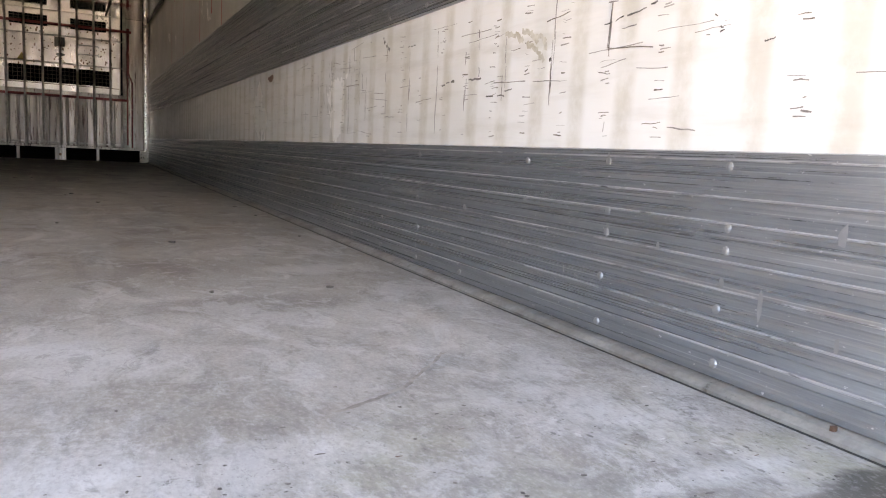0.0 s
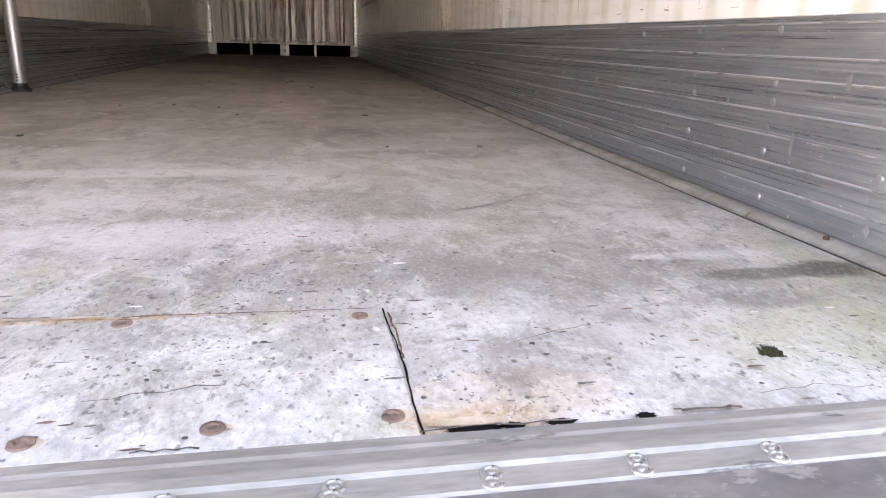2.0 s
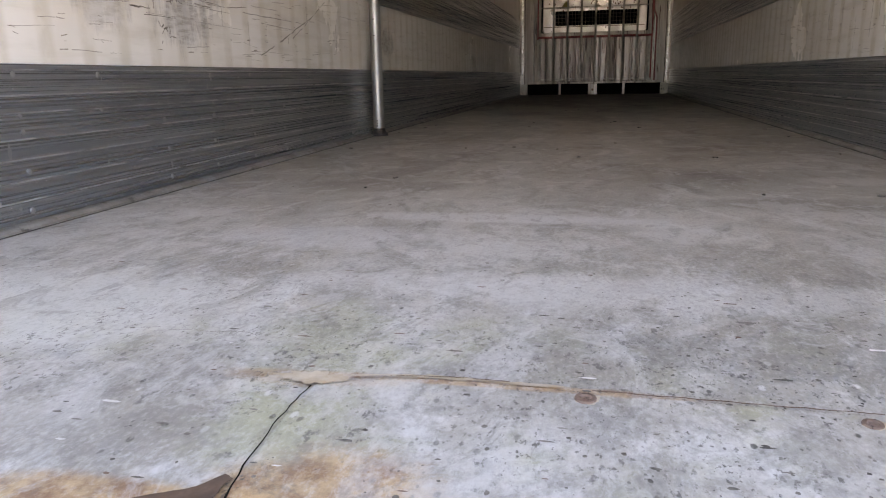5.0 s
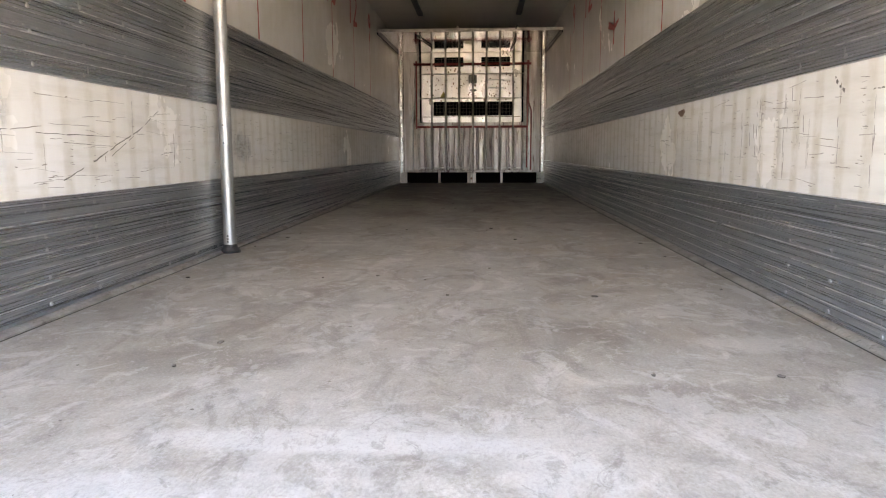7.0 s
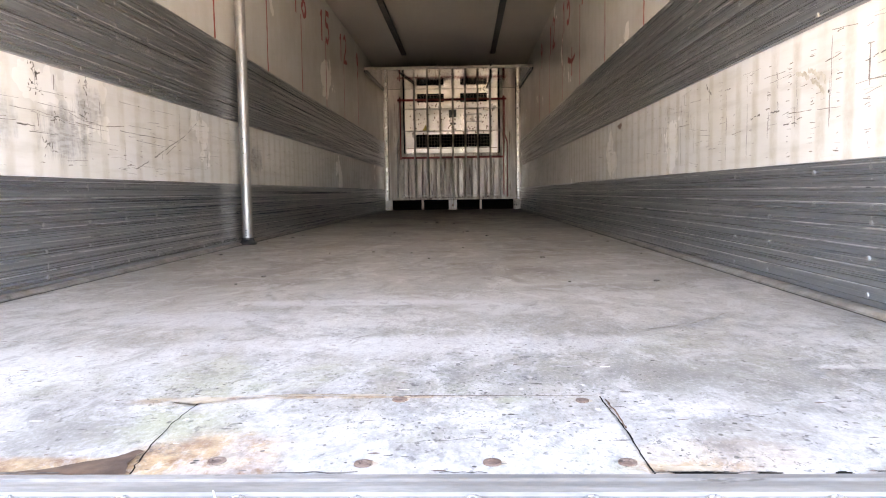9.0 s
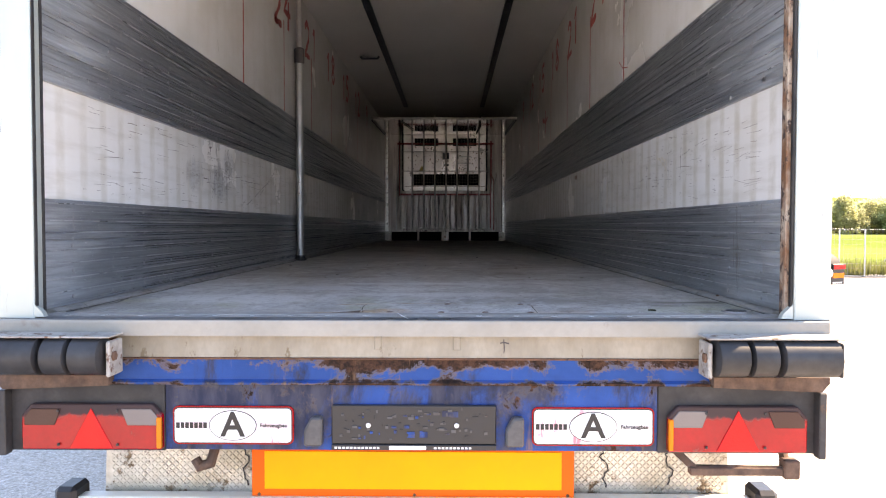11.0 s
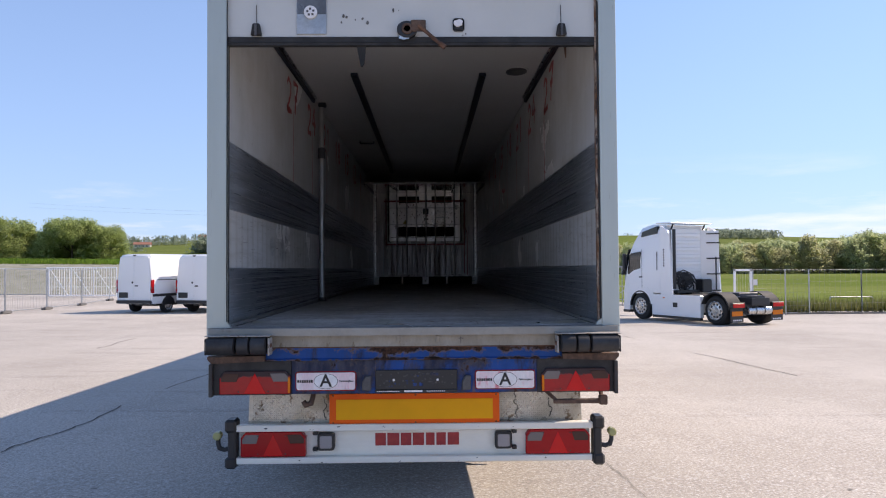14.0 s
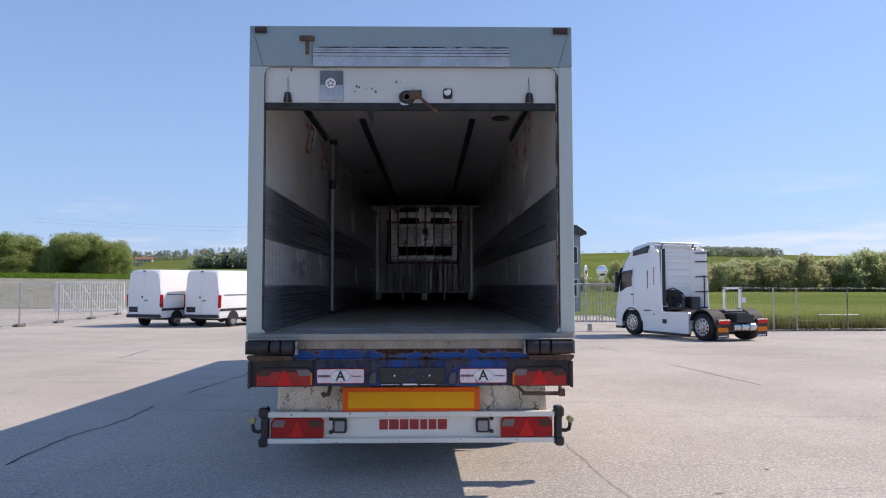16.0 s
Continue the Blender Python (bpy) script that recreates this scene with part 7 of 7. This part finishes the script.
        fl = part("mud_flap", box(s * 0.66, s * 1.24, -0.70, -0.68, 0.16, 0.62), BLACK, tr, "black mud flap with white marks")
        for i in range(5):
            part("flap_bar", box(s * 0.74 + s * i * 0.085, s * 0.74 + s * (i * 0.085 + 0.06), -0.705, -0.701, 0.19, 0.24), SIGNWHITE, fl)
        part("warning_board", box(s * 0.72, s * 1.20, -0.735, -0.706, 0.36, 0.52, 0.004), LENS_A, fl, "orange hatched board")
        lm = part("tail_lamp", box(s * 0.66, s * 1.22, -0.77, -0.66, 0.62, 0.80, 0.01), BLACK, tr, "red tail lamp cluster")
        part("lens", box(s * 0.68, s * 1.20, -0.785, -0.771, 0.64, 0.77, 0.006), LENS_T, lm)
    part("windscreen", loft([[(-1.05, 4.62, 2.75), (1.05, 4.62, 2.75), (1.05, 4.66, 2.72), (-1.05, 4.66, 2.72)], [(-1.12, 4.98, 1.72), (1.12, 4.98, 1.72), (1.12, 5.03, 1.72), (-1.12, 5.03, 1.72)]]), GLASS, tr)
    part("chassis", box(-0.42, 0.42, -0.85, 2.6, 0.72, 0.95), BLACK, tr)
    part("rear_beam", box(-1.1, 1.1, -0.66, -0.55, 0.62, 0.76, 0.01), BLACK, tr)
    fw = part("fifth_wheel", prism([(-0.45, -0.35), (0.45, -0.35), (0.45, 0.45), (0.12, 0.5), (-0.12, 0.5), (-0.45, 0.45)], 1.0, 1.12, "xy", 0.02), DARKGREY, tr, "greasy black fifth wheel plate")
    part("ramp", prism([(-0.4, -0.35), (0.4, -0.35), (0.3, -0.75), (-0.3, -0.75)], 0.95, 1.02, "xy"), DARKGREY, fw)
    smooth(part("air_tank", rod((-0.55, -0.72, 0.52), (0.55, -0.72, 0.52), 0.14, 18), ALLOY, tr, "bright air tank"))
    for x in (-0.2, 0.2):
        part("tank_strap", rod((x - 0.02, -0.72, 0.52), (x + 0.02, -0.72, 0.52), 0.146, 18), BLACK, tr)
    smooth(part("exhaust_stack", rod((-0.80, 2.38, 1.2), (-0.80, 2.38, 3.45), 0.085, 12), BLACK, tr, "black ribbed intake stack"))
    rnd = random.Random(6)
    for i in range(26):
        cx, r = rnd.uniform(-0.62, 0.22), rnd.uniform(0.10, 0.26)
        z0 = rnd.uniform(1.1, 1.55)
        pts = [(cx + r * math.cos(a * 0.8), 2.35 + 0.02 * a, z0 + r * math.sin(a * 0.8) + 0.15) for a in range(0, 13)]
        part("air_line", pipe(pts, 0.022, 6), BLACK, tr, "coiled black air line")
    part("line_bracket", box(-0.75, 0.75, 2.25, 2.5, 1.05, 1.15), BLACK, tr)
    part("gear_box", box(0.38, 0.85, 2.1, 2.5, 1.05, 1.55, 0.03), BLACK, tr, "black valve box behind the cab")
    part("catwalk", box(-0.6, 0.6, 0.9, 2.2, 0.96, 1.0), DARKGREY, tr)
    return tr


tractor((11.0, 20.1, ground_z(10.3, 20.5) + 0.0), 24)

# ---- fences and gates ----
def mesh_panel(name, label, x0, y0, x1, y1, height, post_r, wire, gap, material, foot=True, category="fence", base=0.1, rail=0.8, level=(0.7, 1.3), wire_m=None):
    L = math.hypot(x1 - x0, y1 - y0)
    ang = math.degrees(math.atan2(y1 - y0, x1 - x0))
    z = ground_z(x0, y0)
    f = thing(name, label, category, (x0, y0, z), ang, "yard fence")
    dz = ground_z(x1, y1) - z
    for x, zz in ((0, 0), (L, dz)):
        part("post", rod((x, 0, zz), (x, 0, zz + height), post_r, 8), material, f)
        if foot:
            part("concrete_foot", box(x - 0.35, x + 0.35, -0.12, 0.12, zz + 0.001, zz + 0.13, 0.02), CONCRETE, f, "dark concrete block foot")
    for h in (base, height - 0.02):
        part("rail", rod((0, 0, h), (L, 0, h + dz), post_r * rail, 6), material, f)
    bm = bmesh.new()
    n = int(L / gap)
    for i in range(1, n):
        x = L * i / n
        box(x - wire, x + wire, -wire, wire, base + dz * i / n, height - 0.02 + dz * i / n, bm=bm)
    for h in level:
        rod((0, 0, h), (L, 0, h + dz), max(wire, 0.003), 4, bm)
    tagged(part("wire_mesh", bm, wire_m or material, f), kind="stuff")
    return f


ys = [19.6, 23.2, 27.0, 31.0, 35.2, 39.4]
for a, b in zip(ys, ys[1:]):
    mesh_panel("fence_panel", "galvanised mesh fence panel standing in concrete feet", -18.6 - (a - 27) * 0.08, a, -18.6 - (b - 27) * 0.08, b - 0.06, 2.0, 0.025, 0.0022, 0.15, STEEL)
gate = mesh_panel("sliding_gate", "white sliding gate with upright bars and braces", -25.4, 43.0, -20.8, 43.0, 2.0, 0.045, 0.014, 0.16, CARWHITE, False, "gate")
for i in range(3):
    part("brace", rod((0.2 + 1.5 * i, 0, 1.9), (1.4 + 1.5 * i, 0, 0.15), 0.025, 6), CARWHITE, gate)
    part("stile", rod((0.1 + 1.5 * i, 0, 0.1), (0.1 + 1.5 * i, 0, 2.0), 0.035, 6), CARWHITE, gate)
g2 = mesh_panel("sliding_gate", "pale barred gate leaf behind the tractor", 4.6, 27.4, 12.6, 27.4, 2.2, 0.05, 0.016, 0.15, STEEL, False, "gate", 0.45)
part("brace", rod((3.2, 0, 0.4), (6.0, 0, 2.1), 0.02, 6), STEEL, g2)
part("roller_foot", box(2.9, 3.1, -0.06, 0.06, -0.02, 0.3, 0.02), STEEL, g2)
for x in (-42, -36, -30.5):
    mesh_panel("fence_panel", "galvanised mesh fence panel at the yard edge", x, 45.0, x + 5.2, 45.0, 1.9, 0.03, 0.005, 0.15, STEEL, False)
dx = [(14.3, 26.3), (16.1, 27.0), (17.5, 27.6), (20.0, 27.7), (22.5, 27.8), (25.0, 27.9), (27.5, 28.0), (30, 28.1)]
for (a, b), (c, d) in zip(dx, dx[1:]):
    mesh_panel("fence_panel", "green-grey wire mesh fence panel along the meadow", a, b, c, d, 2.05, 0.03, 0.002, 0.25, STEEL, False, wire_m=DULLWIRE, rail=0.2, level=[0.2 * k for k in range(1, 11)] if c < 18 else (0.5, 1.0, 1.5))
dg = thing("wicket_gate", "white tubular wicket gate frame with small notice", "gate", (13.5, 26.3, ground_z(13.5, 26.3)), 0)
for x in (0.0, 0.72):
    part("post", box(x - 0.045, x + 0.045, -0.045, 0.045, 0, 2.05, 0.006), CARWHITE, dg)
part("lintel", box(-0.045, 0.765, -0.045, 0.045, 1.97, 2.06, 0.006), CARWHITE, dg)
for i in range(1, 6):
    part("gate_bar", rod((0.12 * i, 0, 0.15), (0.12 * i, 0, 1.9), 0.004, 6), STEEL, dg)
part("notice", box(0.80, 0.98, -0.06, -0.05, 1.35, 1.6), SIGNWHITE, dg)
for x, y, yaw in ((9.75, 38.0, 62), (10.77, 38.0, 8)):
    mr = thing("traffic_mirror", "round convex traffic mirror in a white rim on a post", "mirror", (x, y, ground_z(x, y)), yaw, "traffic mirrors")
    top = 2.52 - ground_z(x, y)
    part("post", rod((0, 0, 0), (0, 0, top - 0.2), 0.04, 8), STEEL, mr)
    smooth(part("mirror_glass", lathe([(0.0, 0.02), (0.012, 0.18), (0.035, 0.31), (0.05, 0.31)], (0, -0.1, top), "y", 24), MIRROR, mr))
    part("rim", lathe([(0.0, 0.30), (-0.03, 0.33), (0.0, 0.37), (0.05, 0.36), (0.05, 0.30)], (0, -0.06, top), "y", 24), SIGNWHITE, mr)
    part("bracket", box(-0.12, 0.12, -0.06, 0.05, top - 0.52, top - 0.36, 0.01), SIGNWHITE, mr)
for x0, x1 in ((20.4, 22.6), (25.0, 27.2)):
    z0 = hill_z(x0, 31) - 0.1
    hoop = thing("tube_barrier", "low galvanised tube barrier in the meadow grass", "barrier", (0, 0, 0), 0, "tube barriers")
    part("hoop", pipe([(x0, 31, z0), (x0, 31, z0 + 0.72), (x0 + 0.06, 31, z0 + 0.8), (x1 - 0.06, 31, z0 + 0.8), (x1, 31, z0 + 0.72), (x1, 31, z0)], 0.03, 8), STEEL, hoop)
    part("mid_rail", rod((x0, 31, z0 + 0.45), (x1, 31, z0 + 0.45), 0.02, 8), STEEL, hoop)
tw = thing("site_tower", "grey flat-roofed site building partly behind the trailer", "building", (11.2, 52.0, ground_z(11.2, 52)))
part("wall", box(-3.4, 1.25, 0, 4.5, -0.3, 6.2), worn("grey_cladding", (0.30, 0.32, 0.35), (0.36, 0.38, 0.41), 1.0, 0.7), tw)
part("roof", prism([(-3.7, 6.2), (1.7, 6.2), (1.7, 6.45), (0.9, 7.0), (-2.9, 7.0), (-3.7, 6.45)], -0.4, 4.9, "xz", 0.02), DARKGREY, tw, "dark flat roof edge")
for z in (1.2, 3.9):
    win = part("window", box(0.15, 1.05, -0.06, -0.005, z - 0.08, z + 1.38, 0.01), SIGNWHITE, tw, "white window frame")
    part("pane", box(0.24, 0.96, -0.066, -0.0605, z, z + 1.3), GLASS, win)
part("kerb", box(13.9, 60.0, 27.55, 27.75, -0.95, ground_z(12, 27.6) + 0.06, 0.02), CONCRETE, YARD_OB, "low concrete kerb at the meadow edge")

# ---- plants ----
def foliage(count, lumps, size, seed, fill=0.55):
    """Leaf clumps scattered on the skins of overlapping lumps."""
    rng = np.random.default_rng(seed)
    lum = np.array(lumps)
    pick = rng.choice(len(lum), count, p=lum[:, 3] ** 2 / (lum[:, 3] ** 2).sum())
    d = rng.normal(size=(count, 3))
    d /= np.linalg.norm(d, axis=1)[:, None]
    rad = lum[pick, 3] * (fill + (1.05 - fill) * rng.random(count) ** 0.5) * (1 + np.clip(0.24 * rng.normal(size=count), -0.5, 0.38))
    c = lum[pick, :3] + d * rad[:, None] * np.array([1, 1, 0.9])
    c = c[c[:, 2] > 0.1]
    n = len(c)
    a = rng.normal(size=(n, 3))
    a /= np.linalg.norm(a, axis=1)[:, None]
    b = np.cross(a, rng.normal(size=(n, 3)))
    b /= np.linalg.norm(b, axis=1)[:, None]
    k = (size * (0.6 + 0.8 * rng.random(n)))[:, None]
    v = np.stack([c - a * k, c + b * k * 0.6, c + a * k, c - b * k * 0.6], 1).reshape(-1, 3)
    me = bpy.data.meshes.new("crown")
    me.from_pydata(v.tolist(), [], [(4 * i, 4 * i + 1, 4 * i + 2, 4 * i + 3) for i in range(n)])
    return me


def limbs(t, height, spread, rnd):
    part("trunk", rod((0, 0, 0), (0.1, 0, height * 0.55), 0.022 * height, 8, None, 0.010 * height), BARK, t)
    for i in range(5):
        a = i * 1.4 + rnd.random()
        part("limb", rod((0.05, 0, height * (0.15 + 0.06 * i)), (spread * 0.55 * math.cos(a), spread * 0.55 * math.sin(a), height * (0.5 + 0.08 * i)), 0.010 * height, 6, None, 0.003 * height), BARK, t)


def tree_shape(height, spread, seed, count, size, leaf, label, round_top=1.0, clumps=140, swell=1.0, fill=0.55):
    """A crown of many lumps inside a dome that is widest near its foot."""
    t = thing("tree", label, "tree", (0, 0, 0), 0, "trees round the yard")
    rnd = random.Random(seed)
    limbs(t, height, spread, rnd)
    lumps = []
    for i in range(clumps):
        k = rnd.random() ** 0.8
        z = 0.08 + 0.80 * k
        reach = math.sqrt(max(0.02, 1 - (z * 0.98) ** (1.6 + round_top)))
        a, q = rnd.uniform(0, 6.28), rnd.random() ** 0.4
        r = spread * rnd.uniform(0.10, 0.20) * swell
        lumps.append((max(0.0, spread * reach - r * 0.7) * q * math.cos(a), max(0.0, spread * reach - r * 0.7) * q * math.sin(a), z * height * (0.94 + 0.12 * rnd.random()), r))
    me = foliage(count, lumps, size, seed, fill)
    me.materials.append(leaf)
    c = new("crown", me)
    c.parent = t
    return t


bush = [tree_shape(5.6, 3.9, 11, 40000, 0.078, LEAF, "dense green hedge tree in spring leaf", 1.2), tree_shape(5.2, 3.6, 23, 36000, 0.078, LEAF, "dense green hedge tree in spring leaf", 1.2)]
wood = [tree_shape(7.6, 2.9, 5, 8800, 0.105, LEAF2, "young tree in fresh leaf at the wood's edge", 0.1, 90, 1.25, 0.0), tree_shape(6.6, 2.7, 17, 7600, 0.10, LEAF3, "small olive-brown tree at the wood's edge", -0.2, 80, 1.3, 0.0),
        tree_shape(6.6, 3.4, 29, 9400, 0.105, LEAF2, "broad tree at the wood's edge", 0.9, 100, 1.2, 0.0), tree_shape(7.8, 2.6, 41, 7600, 0.10, LEAF4, "slim pale green tree at the wood's edge", 0.0, 80, 1.3, 0.0), tree_shape(6.0, 3.2, 53, 6800, 0.095, LEAF3, "thin brown-budded tree at the wood's edge", 0.6, 90, 1.2, 0.0)]
rnd = random.Random(90)


def plant(kinds, i, x, y, sc, first):
    t = kinds[i % len(kinds)]
    m = pose(x, y, hill_z(x, y) - 0.25, 0, 0, rnd.uniform(0, 360)) @ Matrix.Diagonal((sc, sc, sc * rnd.uniform(0.94, 1.06), 1))
    if i < len(kinds) and first:
        t.matrix_basis = m
        return t
    return copy_thing(t, m)


for i, (x, y, sc) in enumerate(((-44.9, 85, 1.12), (-41.0, 85.5, 0.92), (-53.6, 86, 1.0), (-57.5, 86, 1.02), (-49.6, 88, 0.74), (-62, 86, 0.95), (-68, 87, 1.05), (-74, 88, 1.0), (-81, 89, 1.05), (-88, 90, 1.0), (-46.5, 88, 0.95), (-95, 91, 1.05))):
    plant(bush, i, x, y, sc, True)
for i in range(330):
    x = 38 + 0.49 * i + rnd.uniform(-0.9, 0.9)
    y = 122 - 0.12 * (x - 42) + (0, 5, 10, 15)[(i * 7) % 4] + rnd.uniform(-2, 2)
    plant(wood, rnd.randrange(5) if i > 4 else i, x, y, rnd.uniform(0.76, 0.96) + 0.0088 * max(0.0, min(45.0, x - 46)), i < 5)
for i in range(18):
    plant(wood, rnd.randrange(5), 21 + 1.0 * i + rnd.uniform(-0.6, 0.6), 124 + rnd.uniform(-3, 6), rnd.uniform(0.42, 0.56), False)

# far woods and hedgerows on the hills
rng = np.random.default_rng(3)
verts, faces = [], []


def clump(cx, cy, n, w, d, hgt, size):
    for _ in range(n):
        x, y = cx + rng.uniform(-w, w), cy + rng.uniform(-d, d)
        z = hill_z(x, y)
        tall = hgt * rng.uniform(0.7, 1.15)
        for _ in range(26):
            k = rng.random()
            c = np.array([x, y, z + tall * (0.1 + 0.9 * k)]) + rng.normal(size=3) * np.array([1, 1, 0.2]) * tall * 0.24 * (1.15 - k)
            a, b = rng.normal(size=3), rng.normal(size=3)
            a, b = size * a / np.linalg.norm(a), 0.7 * size * b / np.linalg.norm(b)
            k = len(verts)
            verts.extend([tuple(c - a), tuple(c + b), tuple(c + a), tuple(c - b)])
            faces.append((k, k + 1, k + 2, k + 3))


for cx, cy, n, w, d, hh in ((-112, 420, 330, 26, 12, 8.5), (-150, 520, 90, 60, 10, 5), (-230, 500, 140, 60, 12, 6), (-215, 600, 70, 60, 6, 5), (224, 520, 620, 30, 24, 5.5), (120, 640, 26, 70, 6, 3), (-130, 600, 80, 70, 5, 5), (-20, 640, 60, 60, 8, 6), (-215, 430, 60, 40, 4, 4)):
    clump(cx, cy, n, w, d, hh, hh * 0.11)
me = bpy.data.meshes.new("far_woods")
me.from_pydata(verts, [], faces)
me.materials.append(HAZYLEAF)
tagged(new("far_woods", me), "distant woods and hedgerows on the hills", "woods", kind="stuff")
for x, y, w in ((-195.5, 478, 10.5), (-193, 600, 8)):
    fh = thing("farmhouse", "distant pale farmhouse with a clay roof on the hillside", "house", (x, y, hill_z(x, y)), 12, "farmhouses")
    part("wall", box(-w / 2, w / 2, 0, 6, -1, 2.2), FARWALL, fh)
    part("roof", prism([(-0.6, 2.2), (6.6, 2.2), (3, 4.0)], -w / 2 - 0.4, w / 2 + 0.4, "yz"), FARROOF, fh)
    for i in range(4):
        part("window", box(-w * 0.38 + i * w * 0.22, -w * 0.30 + i * w * 0.22, -0.08, -0.01, 0.7, 1.6), GLASS, fh)

# tall grass along the meadow edge and the crop strip
def blades(name, label, count, spot, width, material):
    verts, faces = [], []
    for _ in range(count):
        x, y, h = spot()
        z = hill_z(x, y) - 0.08
        a, w, lean = rng.uniform(0, 6.28), width * rng.uniform(0.5, 1.1), rng.normal(size=2) * 0.16 * h
        k = len(verts)
        verts.extend([(x - w * math.cos(a), y - w * math.sin(a), z), (x + w * math.cos(a), y + w * math.sin(a), z), (x + lean[0], y + lean[1], z + h)])
        faces.append((k, k + 1, k + 2))
    me = bpy.data.meshes.new(name)
    me.from_pydata(verts, [], faces)
    me.materials.append(material)
    return tagged(new(name, me), label, "grass", kind="stuff")


blades("grass", "rough tufted grass along the meadow edge", 80000, lambda: (rng.uniform(14, 52), 27.9 + abs(rng.normal()) * 1.6, rng.uniform(0.15, 0.6) * rng.uniform(0.5, 1.8)), 0.022, BLADE)
blades("young_crop", "bright green young crop on the bank", 50000, lambda: (rng.uniform(-100, -24), 67.5 + 10 * rng.random(), rng.uniform(0.35, 0.6)), 0.05, CROP)

# overhead cables on far masts
for k, (h0, h1) in enumerate(((13.6, 12.2), (12.9, 11.6))):
    pts = [(-70 + 2.6 * i, 120, h0 + (h1 - h0) * i / 24 - 0.9 * math.sin(math.pi * i / 24)) for i in range(25)]
    cb = part("power_cable", pipe(pts, 0.009, 4), DARKGREY)
    tagged(cb, "thin overhead power cable against the sky", "cable", "power cables")
